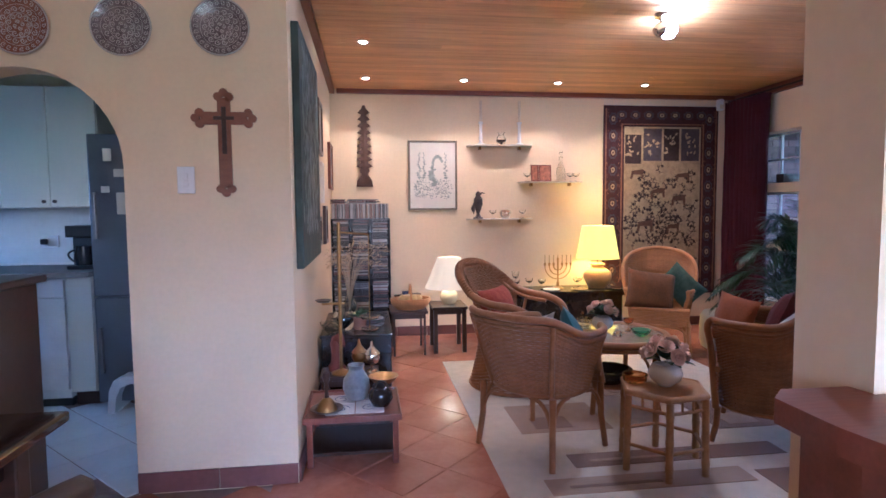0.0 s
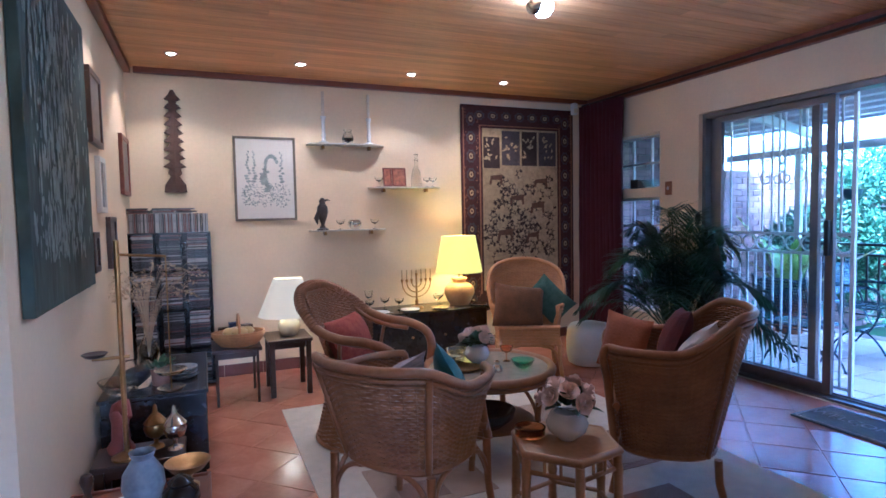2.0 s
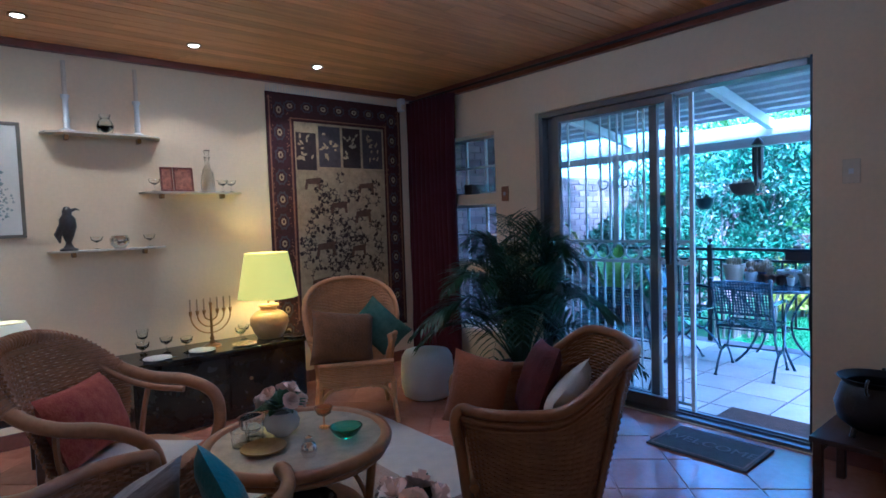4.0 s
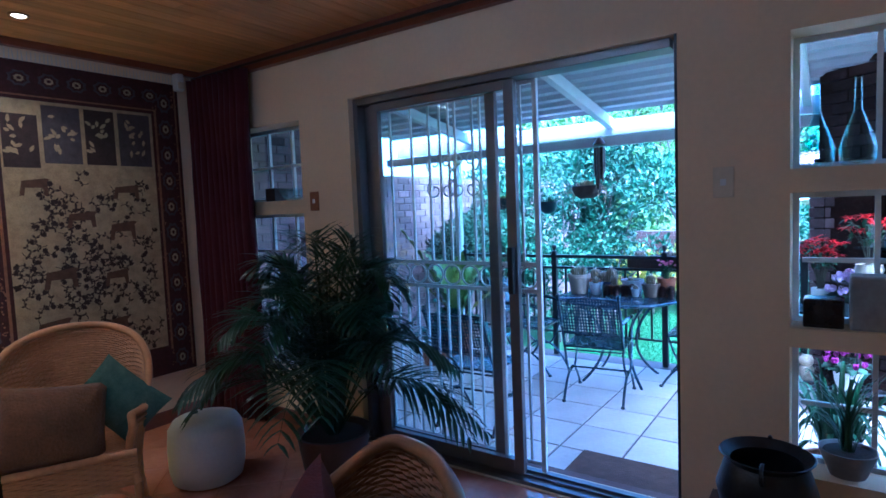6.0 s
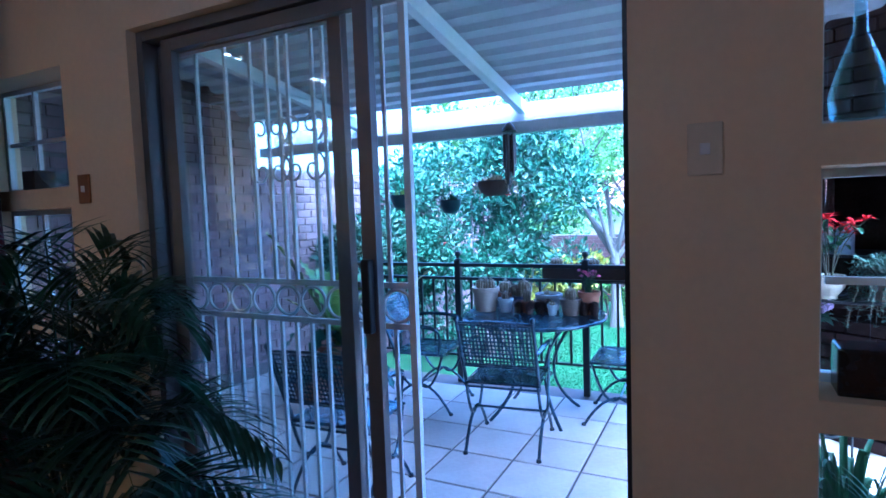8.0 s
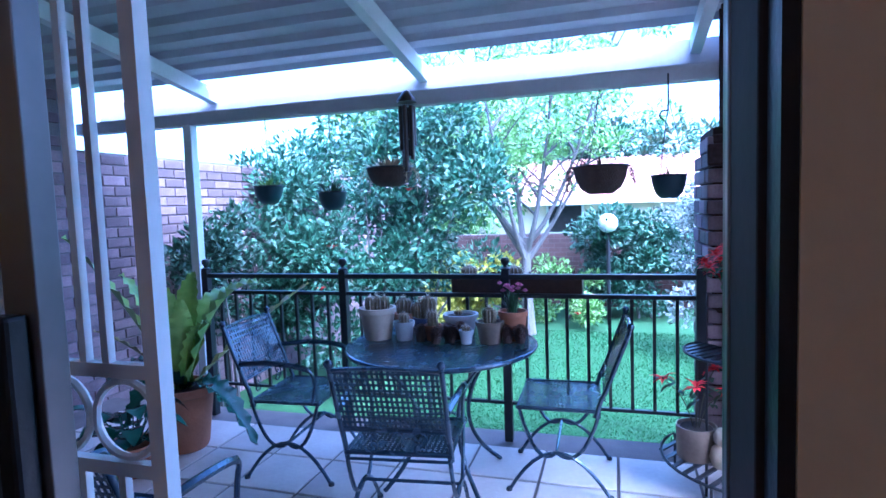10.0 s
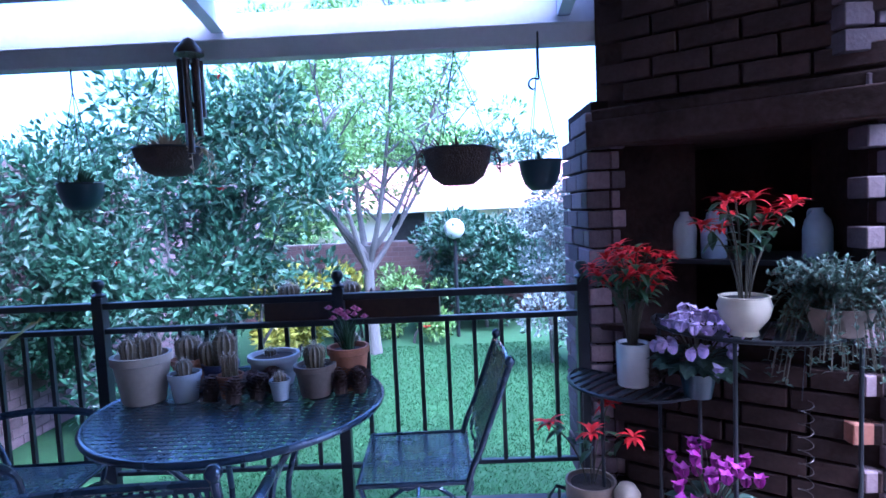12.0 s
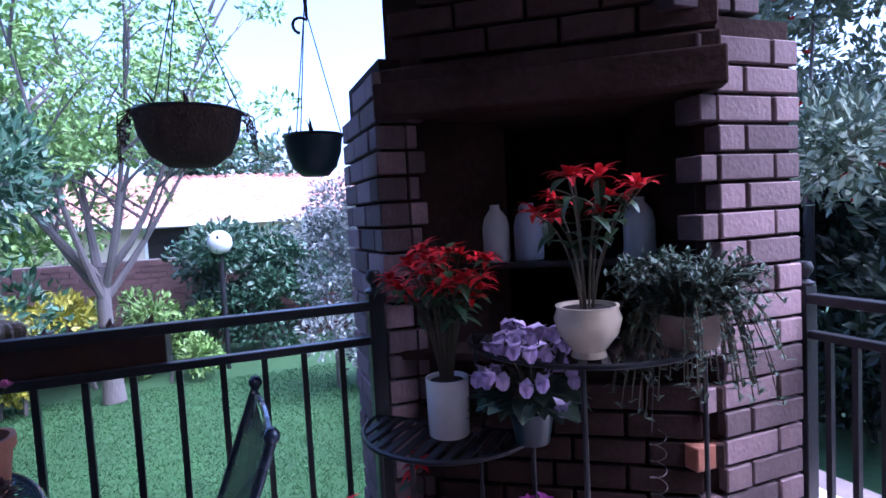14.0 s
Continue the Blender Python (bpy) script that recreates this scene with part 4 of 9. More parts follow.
# ---------------------------------------------------------------- the far wall
def totem():
    """Carved dark wooden wall figure of stacked leaves."""
    rows = [(0.012, 0.80)]
    for i in range(9):
        z, w = 0.765 - i * 0.066, 0.058 + 0.003 * i
        rows += [(w * 0.45, z), (w * 0.75, z - 0.018), (w, z - 0.036), (w * 0.5, z - 0.05)]
    rows += [(0.05, 0.15), (0.032, 0.125), (0.075, 0.06), (0.082, 0.0)]
    bm = bmesh.new()
    ring = [[bm.verts.new(p) for p in ((-w, 0.03, z), (-w, 0.008, z), (0, 0, z), (w, 0.008, z), (w, 0.03, z))] for w, z in rows]
    for p, q in zip(ring, ring[1:]):
        for k in range(5):
            bm.faces.new((p[k], p[(k + 1) % 5], q[(k + 1) % 5], q[k]))
    bm.faces.new(ring[0])
    bm.faces.new(ring[-1])
    solid("wall_carving", bm, material("carved_brown_wood", (0.075, 0.035, 0.02), 0.65, vary=0.3, fine=40, bump=0.15), "tall carved dark wooden wall figure", "carving", at=pose(0.33, Y1 - 0.032, 1.525))


totem()


def framed(name, m, w, h, frame_mat, label, face_mat, mount=None, depth=0.02, bar=0.02):
    p = thing(name, (0, 0, 0), label, "picture")
    p.matrix_world = m
    a, b = w / 2, h / 2
    part("frame", boxes(((-a, -depth, -b), (a, 0, -b + bar)), ((-a, -depth, b - bar), (a, 0, b)), ((-a, -depth, -b + bar), (-a + bar, 0, b - bar)), ((a - bar, -depth, -b + bar), (a, 0, b - bar)), bevel=0.002), frame_mat, p)
    part("picture_sheet", boxes(((-a + bar, -depth * 0.6, -b + bar), (a - bar, 0, b - bar))), face_mat, p)
    return p


pic = framed("framed_print", pose(1.015, Y1 - 0.002, 1.637), 0.50, 0.70, material("grey_gold_frame", (0.16, 0.13, 0.09), 0.4, metal=0.3, vary=0.2, fine=40), "botanical print of a jug and flowers in a thin frame", PAPER)


def print_drawing(p):
    """Flat ink shapes on the print: a jug, foxglove spires and flower clumps."""
    random.seed(5)
    bm = bmesh.new()

    def blot(x, z, rx, rz, n=9):
        vs = [bm.verts.new((x + rx * random.uniform(0.7, 1.1) * math.cos(2 * math.pi * i / n), -0.0135, z + rz * random.uniform(0.7, 1.1) * math.sin(2 * math.pi * i / n))) for i in range(n)]
        bm.faces.new(vs)

    for sx in (-0.14, -0.09, 0.13):
        for k in range(12):
            blot(sx + random.uniform(-0.012, 0.012), -0.02 + 0.022 * k, 0.022 * (1 - k / 16), 0.012, 6)
    for k in range(10):
        blot(random.uniform(-0.02, 0.03), -0.10 + 0.02 * k, 0.045 - 0.002 * abs(k - 4) ** 1.5, 0.014)
    for k in range(9):
        a = k / 8 * 2.6
        blot(0.05 - 0.05 * math.cos(a), 0.10 + 0.09 * math.sin(a), 0.016, 0.02, 7)
    for k in range(330):
        a, q = random.uniform(0, 6.28), random.random() ** 0.5
        cx = random.choice((-0.12, 0.0, 0.12))
        blot(cx + 0.075 * q * math.cos(a), -0.13 + 0.11 * q * math.sin(a), random.uniform(0.003, 0.010), random.uniform(0.003, 0.009), 6)
    part("drawing", bm, PRINT_INK, p)


print_drawing(pic)


def wall_shelf(x0, x1, z, at_y=Y1):
    s = thing("wall_shelf", ((x0 + x1) / 2, at_y, z), "pale glass wall shelf on two small brackets", "shelf", "wall shelves")
    w = (x1 - x0) / 2
    outline = [(-w, 0), (w, 0), (w - 0.02, -0.10), (w - 0.10, -0.15), (-w + 0.10, -0.15), (-w + 0.02, -0.10)]
    bm = bmesh.new()
    a = [bm.verts.new((x, y, -0.012)) for x, y in outline]
    b = [bm.verts.new((x, y, 0)) for x, y in outline]
    bm.faces.new(a)
    bm.faces.new(b)
    for i in range(6):
        bm.faces.new((a[i], a[(i + 1) % 6], b[(i + 1) % 6], b[i]))
    part("board", bm, material("pale_shelf", (0.55, 0.48, 0.38), 0.3, vary=0.08, fine=40, bump=0.03), s)
    for sx in (-0.6, 0.6):
        part("bracket", boxes(((sx * w - 0.012, -0.06, -0.045), (sx * w + 0.012, 0, -0.012)), bevel=0.004), BRASS, s)


wall_shelf(1.36, 2.05, 1.94)
wall_shelf(1.90, 2.59, 1.57)
wall_shelf(1.36, 2.05, 1.195)
STICK = [(0, 0), (0.045, 0), (0.045, 0.01), (0.02, 0.02), (0.016, 0.05), (0.021, 0.07), (0.016, 0.09), (0.016, 0.2), (0.024, 0.215), (0.024, 0.23), (0, 0.23)]
for x in (1.50, 1.90):
    cs = thing("candlestick", (x, 5.36, 1.94), "white turned candlestick with a tall candle", "candlestick", "pair of candlesticks")
    part("stick", lathe(STICK, 16), WHITE_CERAMIC, cs, smooth=True)
    part("candle", tubes(([(0, 0, 0.23), (0, 0, 0.44)], 0.013)), material("wax", (0.62, 0.52, 0.4), 0.5, vary=0.05), cs, "tall pale candle", smooth=True)
VASE = [(0, 0), (0.03, 0), (0.045, 0.02), (0.05, 0.05), (0.04, 0.08), (0.025, 0.10), (0.035, 0.125), (0.032, 0.125), (0.022, 0.10), (0.045, 0.05), (0, 0.01)]
GOBLET = CUP
turned("glass_vase", (1.71, 5.36, 1.94), VASE, GLASS, "clear round glass vase on the wall shelf", "vase")
turned("decanter", (2.34, 5.36, 1.57), [(0, 0), (0.045, 0), (0.05, 0.05), (0.04, 0.13), (0.016, 0.19), (0.016, 0.24), (0.022, 0.25), (0.012, 0.26), (0.02, 0.30), (0, 0.31)], GLASS, "tall clear glass decanter with a stopper", "decanter")
for x in (1.98, 2.44, 2.50):
    turned("drinking_glass", (x, 5.35, 1.57), GOBLET, GLASS, "small clear stemmed glass on the wall shelf", "glass", 16, "stemmed glasses on the wall shelf")
for x, w in ((2.06, 0.04), (2.17, 0.065)):
    framed("small_icon", pose(x, 5.36, 1.57 + 0.085, -8, 0, 0), w * 2, 0.17, RED_WOOD, "small brown framed icon on the wall shelf", material("icon_face", (0.32, 0.12, 0.06), 0.5, vary=0.5, scale=30, fine=80), depth=0.015, bar=0.012)


def bird_statue():
    bm = lathe([(0, 0), (0.05, 0), (0.05, 0.012), (0.03, 0.02), (0.015, 0.05), (0.03, 0.09), (0.048, 0.15), (0.045, 0.20), (0.025, 0.23), (0.028, 0.25), (0.016, 0.275), (0, 0.28)], 18, squash=0.8)
    tube(bm, [(0.015, 0, 0.25), (0.045, 0, 0.262), (0.07, 0, 0.255)], [0.012, 0.008, 0.002], 6)
    tube(bm, [(-0.02, 0, 0.18), (-0.055, 0, 0.1), (-0.045, 0, 0.05)], [0.02, 0.022, 0.004], 6)
    solid("bird_figurine", bm, DARK_METAL, "dark bronze bird figurine on the wall shelf", "figurine", smooth=True, at=pose(1.47, 5.36, 1.195))


bird_statue()
turned("sugar_bowl", (1.75, 5.35, 1.195), [(0, 0), (0.03, 0), (0.055, 0.03), (0.06, 0.06), (0.045, 0.085), (0.04, 0.085), (0.05, 0.055), (0, 0.02)], SILVER, "silver sugar bowl on the wall shelf", "bowl")
for x in (1.62, 1.93):
    turned("drinking_glass", (x, 5.35, 1.195), GOBLET, GLASS, "small clear stemmed glass on the wall shelf", "glass", 16, "stemmed glasses on the wall shelf")


def tapestry():
    t = thing("tapestry", (2.83, Y1 - 0.004, 0.35), "woven wall carpet with cream field and dark red floral border", "tapestry")
    w, h = 1.30, 2.02
    red = material("tapestry_border_red", (0.045, 0.012, 0.016), 0.95, vary=0.4, scale=40, fine=150, bump=0.4)
    brown = material("tapestry_brown", (0.10, 0.05, 0.03), 0.95, vary=0.3, scale=30, fine=120)
    cream = material("tapestry_cream", (0.34, 0.25, 0.135), 0.95, vary=0.3, scale=20, fine=160, bump=0.4)
    ink = material("tapestry_dark", (0.035, 0.02, 0.02), 0.95, vary=0.4, scale=30, fine=120)
    rust = material("tapestry_rust", (0.22, 0.10, 0.05), 0.95, vary=0.3, scale=30, fine=120)
    blue = material("tapestry_blue_grey", (0.065, 0.05, 0.058), 0.95, vary=0.3, scale=30, fine=120)
    part("ground", boxes(((0, -0.012, 0), (w, 0, h)), bevel=0.003), red, t)
    x0, x1, z0, z1 = 0.23, w - 0.20, 0.2, h - 0.22
    part("field", boxes(((x0, -0.0145, z0), (x1, -0.0121, z1))), cream, t)
    part("edging", boxes(*[((a, -0.0135, b), (c, -0.0122, d)) for a, b, c, d in ((x0 - 0.035, z0 - 0.03, x0 - 0.02, z1 + 0.03), (x1 + 0.02, z0 - 0.03, x1 + 0.035, z1 + 0.03), (x0 - 0.02, z1 + 0.02, x1 + 0.02, z1 + 0.03), (0.02, 0.03, 0.032, h - 0.03), (w - 0.032, 0.03, w - 0.02, h - 0.03))]), rust, t)
    random.seed(11)

    def flat(bm, pts, y):
        bm.faces.new([bm.verts.new((x, y, z)) for x, z in pts])

    def petal(bm, x, z, a, l, b, y):
        c, s = math.cos(a), math.sin(a)
        flat(bm, [(x + l * c * u - b * s * v, z + l * s * u + b * c * v) for u, v in ((0, 0), (0.35, 1), (0.75, 0.7), (1, 0), (0.7, -0.8), (0.3, -0.9))], y)

    # curling stems with leaves and flower heads all over the cream field
    twigs = bmesh.new()
    for i in range(120):
        x, z = random.uniform(x0 + 0.05, x1 - 0.05), random.uniform(z0 + 0.04, z1 - 0.44)
        a, turn = random.uniform(0, 6.28), random.choice((-1, 1)) * random.uniform(0.25, 0.6)
        for k in range(9):
            nx, nz = x + 0.017 * math.cos(a), z + 0.017 * math.sin(a)
            if not (x0 + 0.015 < nx < x1 - 0.015 and z0 + 0.015 < nz < z1 - 0.40):
                break
            px, pz = -math.sin(a) * 0.0022, math.cos(a) * 0.0022
            flat(twigs, [(x - px, z - pz), (nx - px, nz - pz), (nx + px, nz + pz), (x + px, z + pz)], -0.0153 - 0.00001 * k)
            if k % 2:
                for q in (-1, 1):
                    petal(twigs, nx, nz, a + q * 0.9, random.uniform(0.016, 0.03), 0.006, -0.0156)
            x, z, a = nx, nz, a + turn
        for k in range(6):
            petal(twigs, x, z, a + k * 1.047, 0.017, 0.006, -0.0158)
    tagged(part("twig_pattern", twigs, ink, t), kind="stuff")

    def rosette(x, z, r, sx, sz):
        for rr, y, m in ((r, -0.0138, blue), (r * 0.72, -0.0146, red), (r * 0.45, -0.0154, cream), (r * 0.2, -0.0162, red)):
            bm = bmesh.new()
            flat(bm, [(x + rr * (1 + 0.22 * (i % 2)) * sx * math.cos(math.pi * i / 8), z + rr * (1 + 0.22 * (i % 2)) * sz * math.sin(math.pi * i / 8)) for i in range(16)], y)
            if rr == r:
                head = part("rosette", bm, m, t)
            else:
                part("rosette_ring", bm, m, head)

    for side in (0.105, w - 0.105):
        for k in range(11):
            rosette(side, 0.10 + k * 0.178, 0.058, 0.75, 1.0)
    for k in range(7):
        rosette(0.2 + k * 0.15, h - 0.10, 0.05, 1.0, 0.8)
    fleck = bmesh.new()
    for i in range(360):
        side = random.choice((0.105, w - 0.105))
        x, z = side + random.choice((-1, 1)) * random.uniform(0.055, 0.082), random.uniform(0.04, h - 0.04)
        petal(fleck, x, z, random.uniform(0, 6.28), random.uniform(0.008, 0.018), 0.005, -0.0137)
    tagged(part("border_fleckwork", fleck, rust, t), kind="stuff")
    for x, z, a, b in ((0.38, 1.30, 0.08, 0.05), (0.62, 1.10, 0.09, 0.05), (0.86, 1.02, 0.09, 0.06), (0.48, 0.75, 0.10, 0.06), (0.8, 0.72, 0.08, 0.05), (0.9, 1.27, 0.09, 0.045), (0.42, 0.45, 0.1, 0.06), (0.75, 0.4, 0.11, 0.06)):
        bm = bmesh.new()
        flat(bm, [(x - a, z - b), (x - a * 0.7, z - b), (x - a * 0.6, z - b * 0.1), (x + a * 0.5, z - b * 0.1), (x + a * 0.6, z - b), (x + a * 0.85, z - b), (x + a * 0.8, z + b * 0.6), (x + a, z + b * 0.9), (x + a * 0.7, z + b), (x - a * 0.8, z + b * 0.7)], -0.0166)
        part("woven_beast", bm, brown, t)
    # dark picture panels across the head of the field, with pale figures
    for i, (a, b, c, d) in enumerate(((0.01, 0.39, 0.19, 0.085), (0.215, 0.36, 0.42, 0.02), (0.445, 0.36, 0.62, 0.02), (0.645, 0.36, 0.85, 0.02))):
        pan = part("dark_panel", boxes(((x0 + a, -0.0166, z1 - b), (x0 + c, -0.0147, z1 - d))), blue if i % 2 else ink, t)
        fig = bmesh.new()
        cx, cz = x0 + (a + c) / 2, z1 - (b + d) / 2
        for k in range(14):
            petal(fig, cx + random.uniform(-0.06, 0.06), cz + random.uniform(-0.11, 0.11), random.uniform(0, 6.28), random.uniform(0.03, 0.055), 0.011, -0.0172 - 0.00002 * k)
        part("pale_figure", fig, cream, pan)
    part("inscription", boxes(((x0 + 0.005, -0.0176, z1 - 0.07), (x0 + 0.19, -0.0147, z1 - 0.015))), cream, t, "pale inscription band")
    fr = bmesh.new()
    for i in range(60):
        x = w * (i + 0.5) / 60
        tube(fr, [(x, -0.006, h), (x + random.uniform(-0.006, 0.006), -0.008, h + 0.06)], [0.004, 0.0015], 4)
    part("fringe", fr, WHITE_CLOTH, t, "white knotted fringe")


tapestry()


def curtain():
    c = thing("curtain", (0, 0, 0), "wine red curtain drawn back at its rail", "curtain")
    verts, faces = [], []
    n, rows = 70, 14
    for k in range(rows + 1):
        z = 0.02 + (ZC - 0.10) * k / rows
        for i in range(n + 1):
            u = i / n
            y = 4.80 + 0.60 * u + 0.03 * (1 - k / rows) * math.sin(u * 9)
            x = X1 - 0.11 + 0.042 * math.sin(u * 62 + 0.5 * math.sin(k * 0.5)) + 0.012 * noise.noise(Vector((u * 8, k * 0.4, 0)))
            verts.append((x, y, z))
    for k in range(rows):
        for i in range(n):
            a = k * (n + 1) + i
            faces.append((a, a + 1, a + n + 2, a + n + 1))
    ob = raw("cloth", verts, faces, WINE_CLOTH, c, smooth=True)
    sol = ob.modifiers.new("thickness", "SOLIDIFY")
    sol.thickness = 0.004
    part("rail", tubes(([(X1 - 0.11, 1.9, ZC - 0.065), (X1 - 0.11, 5.4, ZC - 0.065)], 0.010)), BLACK_IRON, c, "thin dark curtain rail", smooth=True)


curtain()
ms = thing("motion_sensor", (4.13, 5.40, 2.385), "small white alarm sensor on the wall", "sensor")
part("body", boxes(((-0.03, -0.03, -0.06), (0.03, 0.03, 0.06)), bevel=0.012), WHITE_PLASTIC, ms)
part("lens", boxes(((-0.022, -0.036, -0.045), (0.022, -0.031, 0.0)), bevel=0.002), CERAMIC, ms)

# ---------------------------------------------------------------- sideboard with the lit lamp
def sideboard():
    s = thing("sideboard", (2.27, 5.15, 0), "low dark wooden sideboard against the far wall", "sideboard")
    part("body", boxes(((-0.57, -0.20, 0.06), (0.57, 0.21, 0.46)), bevel=0.006), BLACK_WOOD, s)
    part("top", boxes(((-0.60, -0.225, 0.46), (0.60, 0.22, 0.485)), bevel=0.006), BLACK_WOOD, s)
    for x in (-0.28, 0.28):
        d = part("door", boxes(((x - 0.27, -0.213, 0.09), (x + 0.27, -0.201, 0.44)), bevel=0.004), BLACK_WOOD, s)
        part("knob", lathe([(0, 0), (0.012, 0), (0.012, 0.012), (0, 0.016)], 12, (x * 0.15 / 0.28, 0, 0)), BRASS, d, at=pose(0, -0.213, 0.27, 90, 0, 0))
    part("plinth", boxes(((-0.55, -0.17, 0), (0.55, 0.2, 0.06))), BLACK_WOOD, s)


sideboard()
SZ = 0.485


def table_lamp(at, shade_mat, base_mat, prof, rt, rb, z0, z1, label):
    l = thing("table_lamp", at, label, "table lamp", "table lamps")
    part("base", lathe(prof, 32), base_mat, l, smooth=True)
    sh = part("shade", lathe([(rb, z0), (rt, z1), (rt - 0.003, z1), (rb - 0.003, z0), (rb, z0)], 40), shade_mat, l, smooth=True)
    top = prof[-1][1]
    part("stem", tubes(([(0, 0, top - 0.01), (0, 0, z0 + 0.06)], 0.008)), BRASS, l)
    part("spider", tubes(([(-rt + 0.002, 0, z1 - 0.01), (rt - 0.002, 0, z1 - 0.01)], 0.003), ([(0, 0, z0 + 0.06), (0, 0, z1 - 0.01)], 0.003)), BRASS, l)
    return l


table_lamp((2.66, 5.15, SZ), SHADE_LIT, OCHRE_CERAMIC, [(0, 0), (0.085, 0), (0.09, 0.01), (0.115, 0.05), (0.14, 0.11), (0.135, 0.155), (0.10, 0.19), (0.06, 0.205), (0.06, 0.225), (0.075, 0.235), (0.07, 0.25), (0, 0.255)], 0.155, 0.215, 0.30, 0.63, "lit yellow shaded lamp on a round ochre base")


def menorah():
    m = thing("menorah", (2.25, 5.17, SZ), "seven-branched brass candelabrum on the sideboard", "candelabrum")
    part("base", lathe([(0, 0), (0.06, 0), (0.055, 0.012), (0.02, 0.022), (0.012, 0.05), (0.018, 0.06), (0.009, 0.075), (0.008, 0.28), (0, 0.28)], 20), BRASS, m, smooth=True)
    for r in (0.045, 0.09, 0.135):
        part("branch", tube(bmesh.new(), [(r * math.cos(a), 0, 0.23 + r * math.sin(a)) for a in (math.pi + math.pi * i / 16 for i in range(17))] , 0.005, 6), BRASS, m, smooth=True)
    for k in range(-3, 4):
        part("candle_cup", lathe([(0, 0), (0.008, 0), (0.012, 0.02), (0.012, 0.03), (0, 0.03)], 10, (k * 0.045, 0, 0.23 if k else 0.28)), BRASS, m, smooth=True)
        part("candle", tubes(([(k * 0.045, 0, 0.26 if k else 0.31), (k * 0.045, 0, 0.34)], 0.005)), STRAW, m)


menorah()
for x, y in ((1.80, 5.12), (1.96, 5.2), (2.06, 5.10), (2.44, 5.14), (2.50, 5.24)):
    turned("wine_glass", (x, y, SZ), [(r * 1.1, z * 1.25) for r, z in CUP], GLASS, "clear stemmed glass on the dark sideboard", "glass", 16, "stemmed glasses on the sideboard")
turned("wine_glass", (1.83, 5.25, SZ), [(r, z * 2.0) for r, z in CUP], GLASS, "tall clear flute on the dark sideboard", "glass", 16, "stemmed glasses on the sideboard")
for x, y in ((1.86, 5.02), (2.14, 5.04), (2.42, 5.02), (2.80, 5.03)):
    turned("saucer", (x, y, SZ), PLATE, SILVER if x > 2.3 else WHITE_CERAMIC, "small flat dish on the dark sideboard", "dish", 24, "small dishes on the sideboard")

# ---------------------------------------------------------------- small tables, white lamp, bread basket
def side_table(at, w, d, h, mat, label, legs=0.018):
    t = thing("side_table", at, label, "side table")
    part("tabletop", boxes(((-w / 2, -d / 2, h - 0.025), (w / 2, d / 2, h)), bevel=0.004), mat, t)
    part("apron", boxes(((-w / 2 + 0.03, -d / 2 + 0.03, h - 0.07), (w / 2 - 0.03, -d / 2 + 0.042, h - 0.025)), ((-w / 2 + 0.03, d / 2 - 0.042, h - 0.07), (w / 2 - 0.03, d / 2 - 0.03, h - 0.025))), mat, t)
    for sx, sy in product((-1, 1), repeat=2):
        x, y = sx * (w / 2 - 0.03), sy * (d / 2 - 0.03)
        part("leg", boxes(((x - legs, y - legs, 0), (x + legs, y + legs, h - 0.025)), bevel=0.003), mat, t)
    return t


side_table((1.07, 4.83, 0), 0.32, 0.38, 0.42, DARK_WOOD, "small dark wooden table below the cream lamp")
table_lamp((1.09, 4.85, 0.42), SHADE_SOFT, CERAMIC, [(0, 0), (0.06, 0), (0.065, 0.01), (0.085, 0.06), (0.075, 0.10), (0.04, 0.13), (0.03, 0.145), (0, 0.15)], 0.105, 0.225, 0.15, 0.43, "softly lit table lamp with a cream pleated shade")
tt = side_table((0.70, 4.80, 0), 0.33, 0.42, 0.40, DARK_WOOD, "narrow brown side table with slim legs", 0.009)


def bread_basket():
    b = thing("wicker_basket", (0.72, 4.74, 0.40), "honey wicker basket with a hooped handle", "basket")
    bm = bmesh.new()
    for k in range(7):
        r = 0.10 + 0.045 * math.sin(k / 6 * 1.5)
        tube(bm, [((r + 0.004 * (i % 2)) * math.cos(2 * math.pi * i / 26) * 1.2, (r + 0.004 * (i % 2)) * math.sin(2 * math.pi * i / 26) * 0.85, 0.008 + 0.014 * k) for i in range(26)], 0.009, 5, close=True)
    part("weave", bm, CANE_ORANGE, b, smooth=True)
    part("base", lathe([(0, 0), (0.1, 0), (0.1, 0.006), (0, 0.006)], 24), CANE_ORANGE, b)
    part("handle", tube(bmesh.new(), [(0, 0.11 * math.cos(a), 0.09 + 0.13 * math.sin(a)) for a in (math.pi * i / 14 for i in range(15))], 0.010, 6), CANE_ORANGE, b, smooth=True)
    for i in range(4):
        a = i * 1.6
        part("roll", lathe([(0, 0), (0.05, 0.005), (0.06, 0.03), (0.04, 0.055), (0, 0.06)], 14, (0.05 * math.cos(a), 0.03 * math.sin(a), 0.07), 0.7), OCHRE_CERAMIC, b, "bread roll", smooth=True)


bread_basket()
for i, (x, y, h) in enumerate(((0.62, 4.93, 0.10), (0.70, 4.95, 0.13), (0.79, 4.94, 0.11))):
    solid("small_box", boxes(((-0.035, -0.03, 0), (0.035, 0.03, h)), bevel=0.003), (BLACK_WOOD, material("navy_box", (0.02, 0.03, 0.09), 0.5, vary=0.2), DARK_WOOD)[i], "small dark tin on the narrow side table", "box", at=pose(x, y, 0.40, 0, 0, 10 * i))


